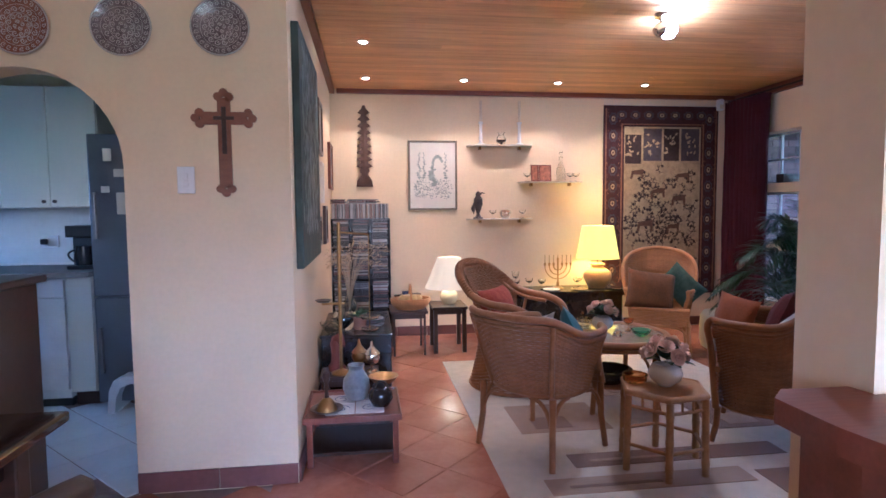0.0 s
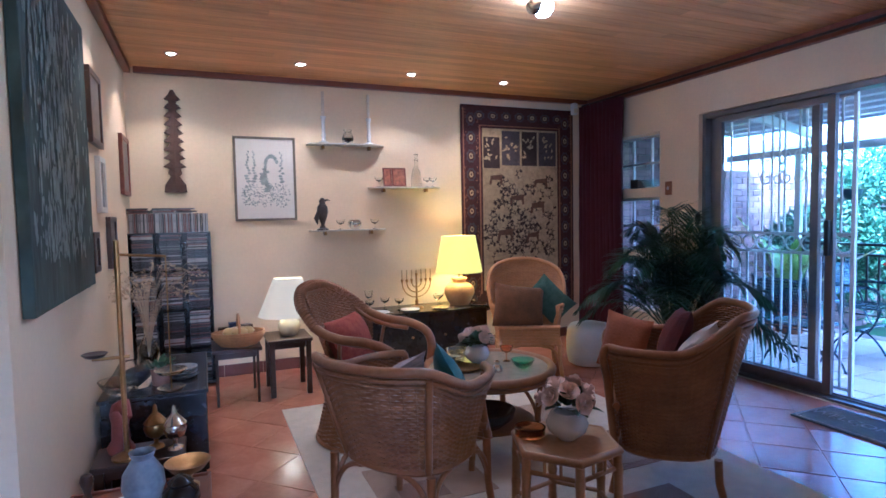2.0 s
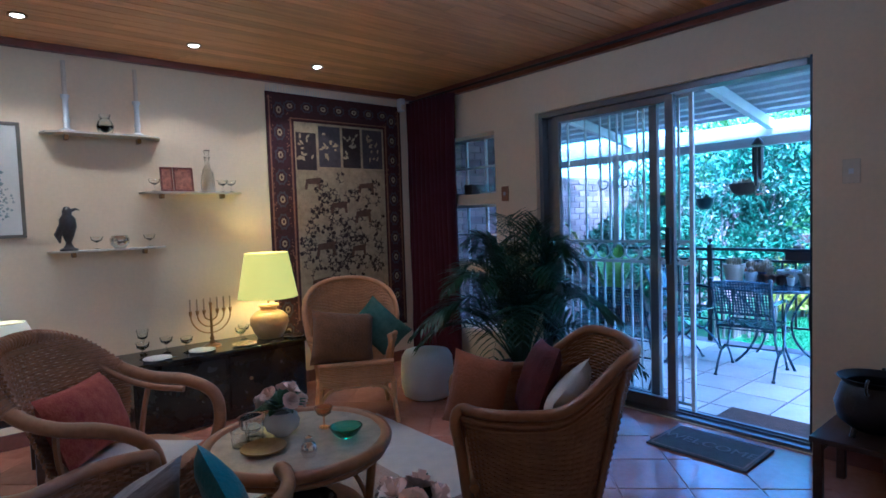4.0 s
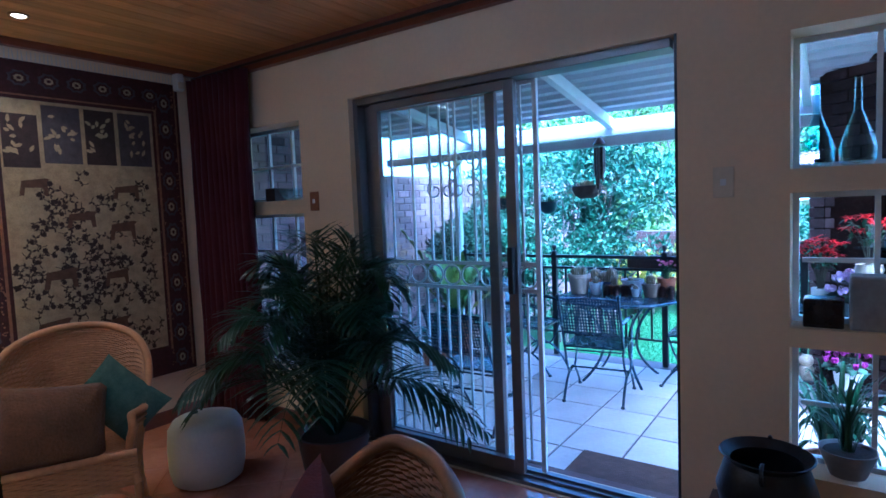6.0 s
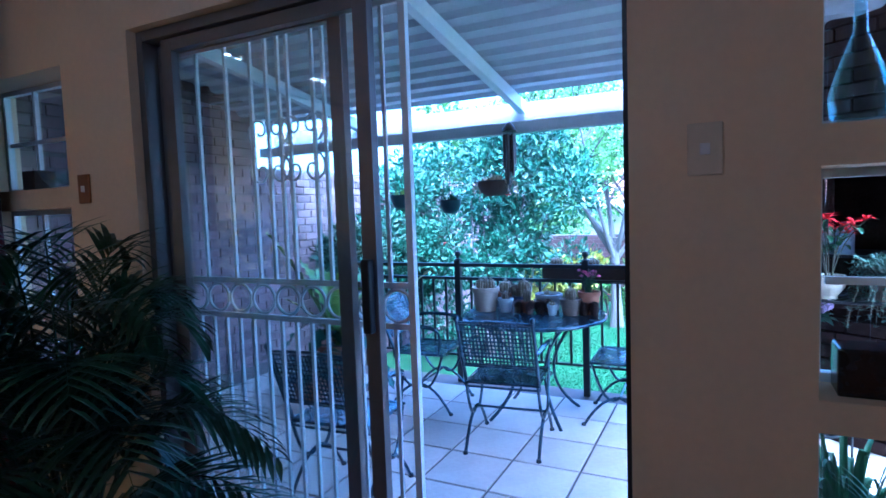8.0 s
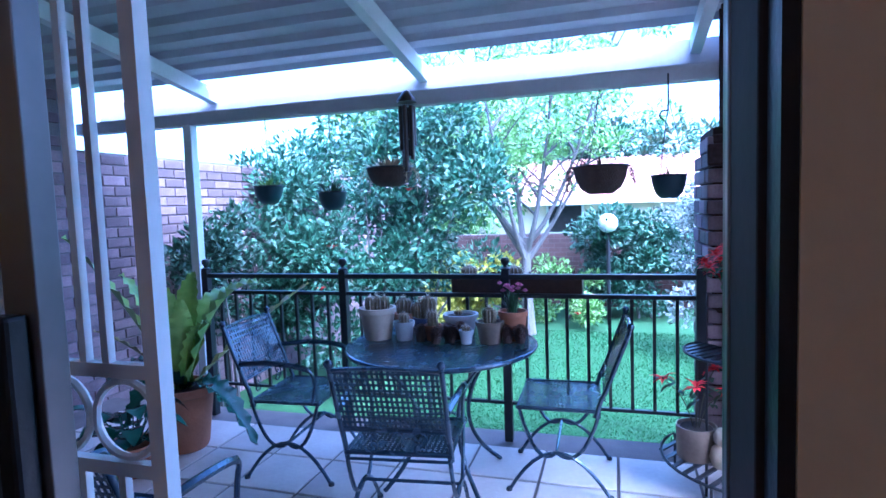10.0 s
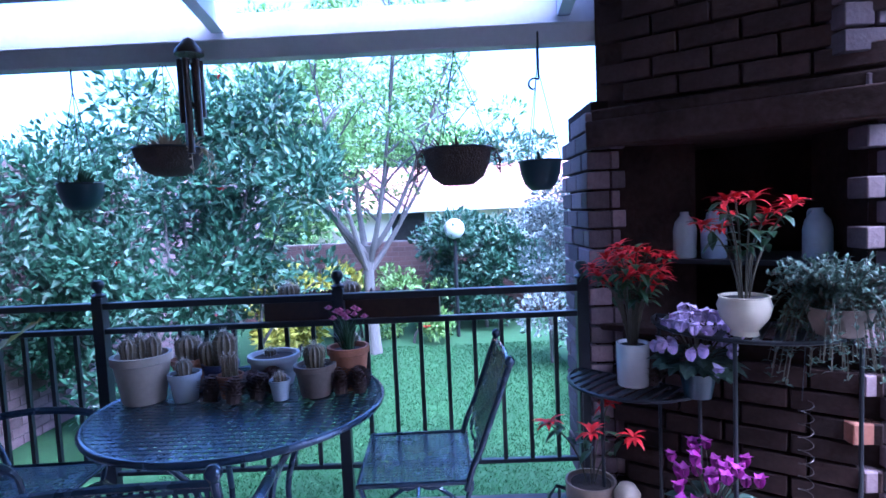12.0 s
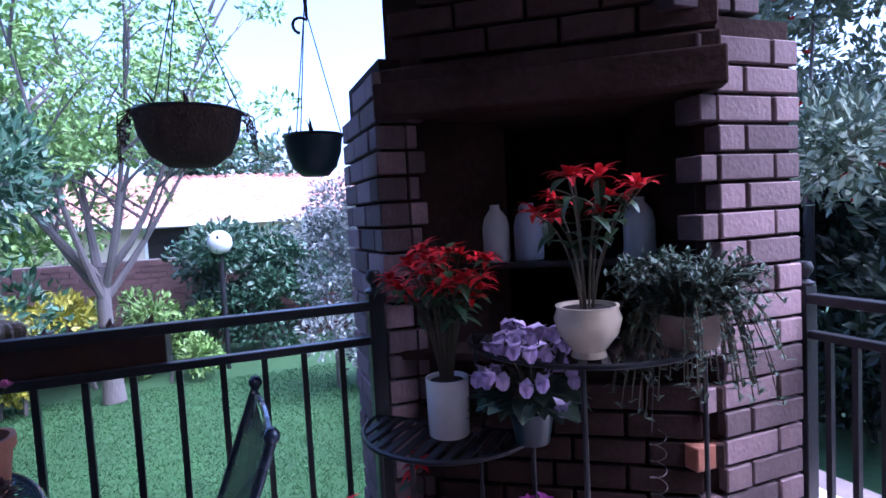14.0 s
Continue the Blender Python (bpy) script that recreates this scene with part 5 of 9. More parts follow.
def cd_rack():
    r = thing("cd_rack", (0.28, 5.29, 0), "black rack filled with stacked compact discs", "cd rack")
    cols, w = 3, 0.186
    part("case", boxes(((-0.285, -0.10, 0), (-0.279, 0.13, 1.20)), ((0.279, -0.10, 0), (0.285, 0.13, 1.20)), ((-0.279, 0.124, 0), (0.279, 0.13, 1.20)), ((-0.285, -0.10, 1.20), (0.285, 0.13, 1.21)), *[((-0.279, -0.09, z), (0.279, 0.124, z + 0.008)) for z in (0.02, 0.32, 0.62, 0.92)]), BLACK_WOOD, r)
    cover = [material("disc_case_%d" % i, c, 0.3, vary=0.3, scale=40, fine=60, bump=0.02) for i, c in enumerate(((0.02, 0.017, 0.016), (0.15, 0.135, 0.125), (0.035, 0.028, 0.03), (0.13, 0.05, 0.035), (0.34, 0.31, 0.28)))]
    random.seed(3)
    shared = {}
    for k in range(5):
        bm = boxes(((-0.071, -0.062, 0.0005), (0.071, 0.062, 0.0100)), bevel=0.001)
        shared[k] = bpy.data.meshes.new("compact_disc")
        bm.to_mesh(shared[k])
        bm.free()
        shared[k].materials.append(cover[k])

    def disc(k, m):
        ob = new("compact_disc", shared[k])
        ob.parent = r
        ob.matrix_basis = m

    for c in range(cols):
        x = -0.186 + c * w
        for shelf in range(4):
            z = 0.028 + 0.30 * shelf
            n = 27
            for i in range(n):
                if shelf == 0 and i % 2:
                    continue
                disc(random.choice((0, 0, 0, 1, 2, 3, 4, 0)), pose(x + random.uniform(-0.006, 0.006), -0.035 + random.uniform(-0.006, 0.004), z + i * 0.0102))
    for i in range(46):
        disc(random.choice((1, 3, 4, 0, 3)), pose(-0.27 + i * 0.0118, -0.03 + random.uniform(-0.006, 0.004), 1.211 + 0.072, 0, 90, 0))
    for i in range(12):
        disc(random.choice((0, 1, 3)), pose(-0.2 + 0.15 * (i % 3) + random.uniform(-0.02, 0.02), -0.03, 1.356 + 0.0102 * (i // 3), 0, 0, random.uniform(-6, 6)))


cd_rack()

# ---------------------------------------------------------------- left wall: chest, tray table and pictures
def chest():
    c = thing("black_chest", (0.26, 3.95, 0), "black lacquered chest under the paintings", "chest")
    part("body", boxes(((-0.235, -0.43, 0.03), (0.235, 0.43, 0.43)), bevel=0.006), BLACK_WOOD, c)
    part("lid", boxes(((-0.245, -0.44, 0.43), (0.245, 0.44, 0.452)), bevel=0.005), BLACK_WOOD, c)
    part("plinth", boxes(((-0.22, -0.41, 0), (0.22, 0.41, 0.03))), BLACK_WOOD, c)


chest()
CZ = 0.452


def tray_table():
    t = thing("tray_table", (0.255, 2.72, 0), "low red-brown tray table with a tiled top", "side table")
    w, d, h = 0.235, 0.215, 0.25
    part("tray", boxes(((-w, -d, h - 0.02), (w, d, h))), RED_WOOD, t)
    part("rim", boxes(((-w - 0.012, -d - 0.012, h - 0.02), (w + 0.012, -d, h + 0.012)), ((-w - 0.012, d, h - 0.02), (w + 0.012, d + 0.012, h + 0.012)), ((-w - 0.012, -d, h - 0.02), (-w, d, h + 0.012)), ((w, -d, h - 0.02), (w + 0.012, d, h + 0.012)), bevel=0.003), RED_WOOD, t)
    tile = material("blue_white_tile", (0.60, 0.62, 0.66), 0.2, scale=24, fine=30, second=(0.72, 0.72, 0.70), bump=0.02)
    paint = material("tile_blue", (0.05, 0.09, 0.22), 0.25, vary=0.4, scale=30)
    for i in range(2):
        for j in range(2):
            x, y = -0.14 + 0.152 * i, -0.16 + 0.152 * j
            tl = part("tile", boxes(((x, y, h), (x + 0.148, y + 0.148, h + 0.006)), bevel=0.0015), tile, t)
            part("motif", tube(bmesh.new(), spiral((x + 0.074, y + 0.074, h + 0.0062), (1, 0, 0), (0, 1, 0), 0.05, 0.012, 0, 9, 28), 0.0022, 4), paint, tl)
    for sx, sy in product((-1, 1), repeat=2):
        part("leg", boxes(((sx * 0.215 - 0.015, sy * 0.195 - 0.015, 0), (sx * 0.215 + 0.015, sy * 0.195 + 0.015, h - 0.02)), bevel=0.003), RED_WOOD, t)
    part("lower_board", boxes(((-0.22, -0.19, 0.05), (0.22, 0.19, 0.065))), DARK_WOOD, t)
    part("back_panel", boxes(((-0.2, 0.17, 0.065), (0.2, 0.18, h - 0.02))), DARK_WOOD, t)


tray_table()
TZ = 0.256
turned("stoneware_jug", (0.27, 2.79, TZ), [(0, 0), (0.05, 0), (0.055, 0.006), (0.075, 0.06), (0.07, 0.11), (0.045, 0.15), (0.036, 0.165), (0.046, 0.19), (0.042, 0.19), (0.032, 0.165), (0.06, 0.11), (0, 0.02)], BLUE_GREY, "blue-grey stoneware jug with a wide neck", "jug", 28)
turned("black_pot", (0.40, 2.66, TZ), [(0, 0), (0.04, 0), (0.045, 0.006), (0.065, 0.04), (0.06, 0.075), (0.04, 0.095), (0.045, 0.105), (0.03, 0.12), (0.012, 0.13), (0, 0.132)], BLACK_CERAMIC, "small black glazed lidded pot", "pot", 28)
turned("brass_bowl", (0.42, 2.84, TZ), [(0, 0), (0.04, 0), (0.04, 0.01), (0.015, 0.02), (0.014, 0.05), (0.06, 0.075), (0.085, 0.105), (0.08, 0.105), (0.055, 0.08), (0, 0.065)], BRASS, "footed brass bowl on the tray table", "bowl", 28)


def hand_bell():
    b = thing("brass_bell", (0.12, 2.62, TZ), "brass hand bell on a round dish", "bell")
    part("dish", lathe([(0, 0), (0.06, 0), (0.085, 0.012), (0.083, 0.016), (0.055, 0.006), (0, 0.006)], 28), DARK_METAL, b, smooth=True)
    part("bell", lathe([(0, 0.006), (0.055, 0.006), (0.05, 0.02), (0.035, 0.05), (0.02, 0.065), (0, 0.07)], 24), BRASS, b, smooth=True)
    part("handle", lathe([(0, 0.065), (0.012, 0.07), (0.009, 0.10), (0.014, 0.12), (0.01, 0.14), (0.016, 0.16), (0.022, 0.18), (0.016, 0.2), (0, 0.205)], 16), DARK_WOOD, b, smooth=True)


hand_bell()
hb = bmesh.new()
lathe([(0, 0), (0.07, 0), (0.075, 0.02), (0.05, 0.05), (0.045, 0.12), (0.055, 0.17), (0.04, 0.21), (0, 0.23)], 18, squash=0.7, bm=hb)
tube(hb, [(0.0, 0, 0.19), (0.04, 0, 0.22), (0.085, 0, 0.17)], [0.035, 0.03, 0.016], 8)
solid("red_figurine", hb, material("red_clay", (0.19, 0.045, 0.03), 0.6, vary=0.25, fine=50, bump=0.15), "red clay animal figurine behind the tray table", "figurine", smooth=True, at=pose(0.14, 3.28, 0.28, 0, 0, -60))
side_table((0.22, 3.24, 0), 0.36, 0.24, 0.28, DARK_WOOD, "low dark wooden stand between chest and tray table")
for x, y in ((0.36, 3.22), (0.28, 3.27)):
    turned("incense_burner", (x, y, 0.28), [(0, 0), (0.035, 0), (0.03, 0.012), (0.01, 0.02), (0.01, 0.04), (0.04, 0.06), (0.05, 0.09), (0.045, 0.11), (0.05, 0.115), (0.03, 0.14), (0.012, 0.16), (0.008, 0.19), (0, 0.2)], SILVER if x > 0.3 else BRASS, "pierced metal incense burner with a domed lid", "incense burner", 20, "incense burners")


def hanging_scale():
    s = thing("balance_stand", (0.17, 3.20, 0.0), "tall brass balance stand with small pans", "balance")
    part("pole", tubes(([(0, 0, 0.28), (0, 0, 1.22)], 0.011)), BRASS, s, smooth=True)
    part("base", lathe([(0, 0.28), (0.06, 0.28), (0.06, 0.29), (0.015, 0.31), (0, 0.31)], 20), BRASS, s, smooth=True)
    part("arm", tubes(([(-0.11, 0, 0.72), (0.03, 0, 0.72)], 0.008), ([(0, 0, 1.16), (0.18, 0.1, 1.14)], 0.006)), BRASS, s, smooth=True)
    part("pan", lathe([(0, 0), (0.035, 0.0), (0.05, 0.014), (0.048, 0.016), (0, 0.005)], 20, (-0.10, 0, 0.73)), DARK_METAL, s, smooth=True)
    for z, r in ((0.60, 0.07), (0.52, 0.06)):
        part("pan", lathe([(0, 0), (r * 0.7, 0.0), (r, 0.02), (r - 0.003, 0.022), (0, 0.006)], 22, (0.18, 0.1, z)), SILVER, s, smooth=True)
    part("chain", tubes(([(0.18, 0.1, 1.14), (0.18, 0.1, 0.52)], 0.003)), BRASS, s)


hanging_scale()
turned("glass_jar", (0.17, 3.72, CZ), [(0, 0), (0.06, 0), (0.08, 0.04), (0.085, 0.09), (0.06, 0.13), (0.057, 0.13), (0.08, 0.09), (0, 0.01)], GLASS, "round glass jar of shells on the black chest", "jar", 24)
turned("glass_bowl", (0.10, 3.60, CZ), [(r * 1.4, z * 1.6) for r, z in BOWL], GLASS, "clear glass bowl on the black chest", "bowl", 24)
turned("flower_pot", (0.28, 3.70, CZ), [(0, 0), (0.04, 0), (0.055, 0.09), (0.05, 0.09), (0.04, 0.07), (0, 0.07)], material("pink_clay", (0.36, 0.19, 0.14), 0.8, vary=0.2, fine=50, bump=0.2), "small pink clay pot on the black chest", "pot", 20)
for i in range(3):
    turned("blue_dish", (0.38, 3.78, CZ + 0.02 * i), [(r * 0.9, z * 1.4) for r, z in PLATE], BLUE_GREY, "blue and white porcelain dish on the chest", "dish", 24, "stack of porcelain dishes")


def dried_grass():
    v = thing("dried_grass_vase", (0.20, 4.05, CZ), "glass bottle vase of dried grasses", "vase")
    part("bottle", lathe([(0, 0), (0.05, 0), (0.06, 0.05), (0.055, 0.12), (0.02, 0.20), (0.022, 0.24), (0.019, 0.24), (0.017, 0.2), (0.05, 0.12), (0, 0.01)], 20), GLASS, v, smooth=True)
    random.seed(9)
    st, tu = bmesh.new(), bmesh.new()
    for i in range(52):
        a, sp = random.uniform(0, 6.28), random.uniform(0.06, 0.26)
        top = Vector((sp * math.cos(a) + 0.04, sp * math.sin(a), random.uniform(0.42, 0.62)))
        dr = top + Vector((math.cos(a) * 0.07, math.sin(a) * 0.07, -0.05))
        line = bow((0, 0, 0.03), (0.1 * top.x, 0.1 * top.y, 0.45), top, 6)
        tube(st, line, 0.0014, 4)
        for k in range(12):
            p = top.lerp(dr, k / 11)
            d = Vector((random.uniform(-1, 1), random.uniform(-1, 1), random.uniform(-0.6, 0.4))) * 0.026
            leaf(tu, p, p + d, 0.011, rows=2)
    part("stalks", st, STRAW, v)
    part("seed_heads", tu, STRAW, v)


dried_grass()
# plant in the clay pot
pl = bmesh.new()
random.seed(21)
for i in range(40):
    a = random.uniform(0, 6.28)
    d = Vector((math.cos(a), math.sin(a), random.uniform(0.2, 1.4))).normalized()
    p = Vector((0, 0, 0.075)) + d * random.uniform(0, 0.05)
    leaf(pl, p, p + d * 0.05, 0.022, rows=3)
solid("pot_plant", pl, LEAF, "small green plant in the pink pot", "plant", at=pose(0.28, 3.70, CZ))

CANVAS = material("green_waterfall_canvas", (0.006, 0.014, 0.012), 0.7, scale=5, fine=18, second=(0.07, 0.10, 0.085), stretch=(1, 3.0, 0.6), bump=0.25)
FOAM = material("pale_paint_strokes", (0.20, 0.24, 0.22), 0.6, vary=0.5, scale=20, fine=60, bump=0.3)


def big_painting():
    p = thing("painting", (0.002, 3.02, 1.60), "large unframed dark green waterfall painting", "painting")
    part("canvas", boxes(((0, -0.52, -0.59), (0.035, 0.52, 0.59)), bevel=0.003), CANVAS, p)
    random.seed(4)
    bm = bmesh.new()
    for i in range(620):
        y, z = random.gauss(-0.08, 0.22), random.uniform(-0.42, 0.52)
        if abs(y) > 0.49:
            continue
        w, h = random.uniform(0.004, 0.018), random.uniform(0.012, 0.065)
        bm.faces.new([bm.verts.new((0.0362 + 0.00001 * i, y + w * math.cos(a) * random.uniform(0.6, 1), z + h * math.sin(a) * random.uniform(0.7, 1))) for a in (2 * math.pi * k / 8 for k in range(8))])
    part("brush_strokes", bm, FOAM, p)


big_painting()
for y, z, w, h, lab, mt in ((3.92, 1.89, 0.34, 0.38, "dark framed picture on the plastered wall", DARK_WOOD), (5.12, 1.70, 0.40, 0.42, "brown framed picture on the plastered wall", RED_WOOD), (4.02, 1.50, 0.20, 0.30, "pale unframed print on the plastered wall", PAPER), (4.32, 1.18, 0.26, 0.30, "small dark framed picture on the plastered wall", DARK_WOOD), (3.72, 1.15, 0.16, 0.2, "small dark picture on the plastered wall", DARK_WOOD)):
    framed("wall_picture", pose(X0 + 0.002, y, z, 0, 0, 90), w, h, mt, lab, material("picture_face", (0.16, 0.14, 0.12), 0.35, vary=0.5, scale=9, fine=30), depth=0.025, bar=0.03)

# ---------------------------------------------------------------- arch wall: plates, cross, switch
PLATE_PAINT = material("plate_dark_glaze", (0.08, 0.06, 0.065), 0.2, scale=40, fine=60, second=(0.26, 0.22, 0.21), bump=0.05)
PLATE_LINE = material("plate_pale_glaze", (0.50, 0.46, 0.42), 0.25, vary=0.1, fine=60)


def wall_plate(x, z, mat, label):
    p = thing("wall_plate", (0, 0, 0), label, "plate", "decorative plates on the wall")
    p.matrix_world = pose(x, YC - 0.001, z, 90, 0, 0)
    part("dish", lathe([(0, 0), (0.08, 0), (0.125, 0.022), (0.123, 0.026), (0.078, 0.008), (0, 0.007)], 40), mat, p, smooth=True)
    part("rim", tube(bmesh.new(), spiral((0, 0, 0.024), (1, 0, 0), (0, 1, 0), 0.123, 0.123, 0, 2 * math.pi, 40)[:-1], 0.004, 6, close=True), PLATE_LINE, p, smooth=True)
    bm = bmesh.new()
    for k in range(26):
        a = 2 * math.pi * k / 26
        c = Vector((0.102 * math.cos(a), 0.102 * math.sin(a), 0.0188))
        tube(bm, spiral(c, (math.cos(a), math.sin(a), 0.5), (-math.sin(a), math.cos(a), 0), 0.002, 0.011, 0, 7, 12), 0.0017, 4)
    for ring, n, r in ((0.066, 14, 0.013), (0.038, 9, 0.013), (0.014, 4, 0.009)):
        for k in range(n):
            a = 2 * math.pi * k / n + ring * 20
            tube(bm, spiral((ring * math.cos(a), ring * math.sin(a), 0.0085), (1, 0, 0), (0, 1, 0), 0.002, r, a, a + 8, 16), 0.0021, 4)
    for r in (0.086, 0.053):
        tube(bm, spiral((0, 0, 0.0105 if r > 0.08 else 0.0085), (1, 0, 0), (0, 1, 0), r, r, 0, 2 * math.pi, 36)[:-1], 0.0014, 4, close=True)
    part("scrollwork", bm, PLATE_LINE, p)


RED_PLATE = material("plate_red_brown", (0.17, 0.075, 0.05), 0.25, scale=40, fine=60, second=(0.30, 0.15, 0.10), bump=0.05)
wall_plate(-0.284, 2.107, PLATE_PAINT, "dark painted plate with pale scrollwork")
wall_plate(-0.695, 2.096, PLATE_PAINT, "dark painted plate with pale scrollwork")
wall_plate(-1.106, 2.09, RED_PLATE, "red-brown painted plate with pale scrollwork")


def wooden_cross():
    c = thing("wall_crucifix", (-0.283, YC - 0.001, 1.60), "wooden wall cross with trefoil ends", "cross")
    wood = material("reddish_cross_wood", (0.20, 0.075, 0.03), 0.4, vary=0.2, fine=40, stretch=(1, 1, 4))
    cz = 0.11
    bm = boxes(((-0.028, -0.016, -0.20), (0.028, 0, 0.20)), ((-0.10, -0.0155, cz - 0.028), (0.10, -0.0005, cz + 0.028)), bevel=0.002)
    for dx, dz in ((0, 1), (1, 0), (-1, 0), (0, -1)):
        ex, ez = dx * 0.105, (cz if dx else (0.205 if dz > 0 else -0.205))
        for s in (-1, 0, 1):
            cx = ex + (0.018 if s == 0 else 0.0) * dx + (s * 0.024 if dz else 0)
            cy = ez + (0.018 if s == 0 else 0.0) * dz + (s * 0.024 if dx else 0)
            r = 0.019
            a = [bm.verts.new((cx + r * math.cos(2 * math.pi * i / 14), -0.0152 - 0.0004 * (s + 1), cy + r * math.sin(2 * math.pi * i / 14))) for i in range(14)]
            b = [bm.verts.new((v.co.x, -0.0008, v.co.z)) for v in a]
            bm.faces.new(a)
            bm.faces.new(b)
            for i in range(14):
                bm.faces.new((a[i], a[(i + 1) % 14], b[(i + 1) % 14], b[i]))
    part("cross", bm, wood, c)
    part("inlay", boxes(((-0.010, -0.02, -0.05), (0.010, -0.0165, 0.16)), ((-0.045, -0.0198, cz - 0.008), (0.045, -0.0165, cz + 0.008)), bevel=0.002), DARK_WOOD, c)


wooden_cross()


def switch(name, m, w, h, mat, rockers, label):
    s = thing(name, (0, 0, 0), label, "switch")
    s.matrix_world = m
    part("plate", boxes(((-w / 2, -0.010, -h / 2), (w / 2, 0, h / 2)), bevel=0.003), mat, s)
    for i in range(rockers):
        z = (i - (rockers - 1) / 2) * 0.032
        part("rocker", boxes(((-0.011, -0.015, z - 0.013), (0.011, -0.0102, z + 0.013)), bevel=0.002), WHITE_PLASTIC, s)


switch("light_switch", pose(-0.457, YC, 1.435), 0.075, 0.12, WHITE_PLASTIC, 2, "white double light switch beside the arch")
switch("light_switch", pose(X1, 4.305, 1.507, 0, 0, -90), 0.075, 0.12, material("wooden_plate", (0.24, 0.10, 0.04), 0.4, vary=0.2), 1, "wooden light switch plate beside the niche")
switch("light_switch", pose(X1, 1.96, 1.487, 0, 0, -90), 0.075, 0.12, CERAMIC, 1, "cream light switch beside the sliding door")

# ---------------------------------------------------------------- ceiling lights
for sx, sy in SPOTS:
    d = thing("downlight", (sx, sy, ZC), "recessed brass ceiling downlight, lit", "downlight", "ceiling downlights")
    part("ring", tube(bmesh.new(), spiral((0, 0, -0.004), (1, 0, 0), (0, 1, 0), 0.042, 0.042, 0, 2 * math.pi, 28)[:-1], 0.007, 6, close=True), BRASS, d, smooth=True)
    part("bulb", lathe([(0, -0.012), (0.018, -0.010), (0.030, -0.003), (0.030, 0)], 20), BULB, d, smooth=True)


def ceiling_spot():
    s = thing("ceiling_spotlight", (2.17, 3.06, ZC), "chrome ceiling spotlight with a bright globe bulb", "spotlight")
    part("rose", lathe([(0, 0), (0.05, 0), (0.045, -0.02), (0.02, -0.03), (0, -0.03)], 24), SILVER, s, smooth=True)
    part("arm", tubes(([(0, 0, -0.03), (-0.02, -0.02, -0.09)], 0.008)), SILVER, s, smooth=True)
    part("cup", move(lathe([(0, 0), (0.03, 0.005), (0.042, 0.03), (0.045, 0.08), (0.042, 0.08), (0, 0.03)], 24), pose(-0.05, -0.02, -0.12) @ pose(0, 0, 0, 0, 60, 0)), SILVER, s, smooth=True)
    part("bulb", lathe([(0, -0.055), (0.03, -0.045), (0.052, -0.015), (0.055, 0.01), (0.04, 0.04), (0, 0.055)], 24, (0.035, -0.02, -0.10)), BULB_HOT, s, smooth=True)


ceiling_spot()

# ---------------------------------------------------------------- palm, mat and things by the door
def frond(bm, root, tip, up, n=22, length=0.24, width=0.022):
    """An arching palm frond with paired leaflets."""
    root, tip = Vector(root), Vector(tip)
    line = bow(root, root.lerp(tip, 0.45) + Vector((0, 0, up)), tip, n)
    tube(bm, line, [0.006 - 0.005 * i / n for i in range(n + 1)], 4)
    for i in range(5, n + 1):
        p = line[i]
        d = (line[i] - line[i - 1]).normalized()
        s = d.cross(Vector((0, 0, 1))).normalized()
        l = length * math.sin(math.pi * (0.15 + 0.8 * i / n)) + 0.03
        for k in (-1, 1):
            q = p + (d * 0.65 + s * k * 0.75 + Vector((0, 0, -0.28 + random.uniform(-0.1, 0.15)))) * l
            leaf(bm, p, q, width, 0.08, rows=3)


def palm():
    p = thing("palm", (3.90, 3.78, 0), "dark green potted parlour palm before the sliding door", "palm")
    part("pot", lathe([(0, 0), (0.13, 0), (0.15, 0.02), (0.19, 0.26), (0.20, 0.28), (0.185, 0.28), (0.17, 0.25), (0, 0.25)], 28), material("dark_clay_pot", (0.08, 0.05, 0.04), 0.6, vary=0.25, fine=50, bump=0.15), p, smooth=True)
    part("soil", lathe([(0, 0.252), (0.17, 0.252), (0.168, 0.256), (0, 0.262)], 20), SOIL, p)
    random.seed(17)
    for i in range(46):
        a = i * 2.399 + random.uniform(-0.3, 0.3)
        k = (i % 12) / 12
        r = 0.26 + 0.62 * k
        top = 1.30 - 0.92 * k ** 1.2 + random.uniform(-0.1, 0.1)
        bm = bmesh.new()
        x = r * math.cos(a)
        y = r * math.sin(a)
        x = min(x, 0.30)
        frond(bm, (0.03 * math.cos(a), 0.03 * math.sin(a), 0.26), (x, y, top - 0.12), 0.55 + 0.25 * (1 - k), 22, 0.27)
        part("frond", bm, LEAF_DARK, p)


palm()


def door_mat():
    m = thing("door_mat", (4.06, 2.55, 0), "grey welcome mat before the sliding door", "door mat")
    rub = material("grey_mat", (0.13, 0.135, 0.14), 0.95, vary=0.2, scale=20, fine=200, bump=0.6)
    part("mat", boxes(((-0.19, -0.27, 0.0), (0.19, 0.27, 0.012)), bevel=0.004), rub, m)
    part("border", boxes(((-0.175, -0.255, 0.012), (-0.165, 0.255, 0.0135)), ((0.165, -0.255, 0.012), (0.175, 0.255, 0.0135)), ((-0.165, -0.255, 0.012), (0.165, -0.245, 0.0135)), ((-0.165, 0.245, 0.012), (0.165, 0.255, 0.0135))), GREY_CLOTH, m)
    txt = bpy.data.curves.new("lettering", "FONT")
    txt.body, txt.size, txt.align_x, txt.align_y, txt.extrude = "WELCOME", 0.105, "CENTER", "CENTER", 0.0008
    ob = new("lettering", txt)
    ob.data.materials.append(material("pale_mat_letters", (0.30, 0.31, 0.32), 0.95, vary=0.2, fine=150, bump=0.4))
    ob.parent = m
    ob.matrix_basis = pose(0, 0, 0.013, 0, 0, -90)


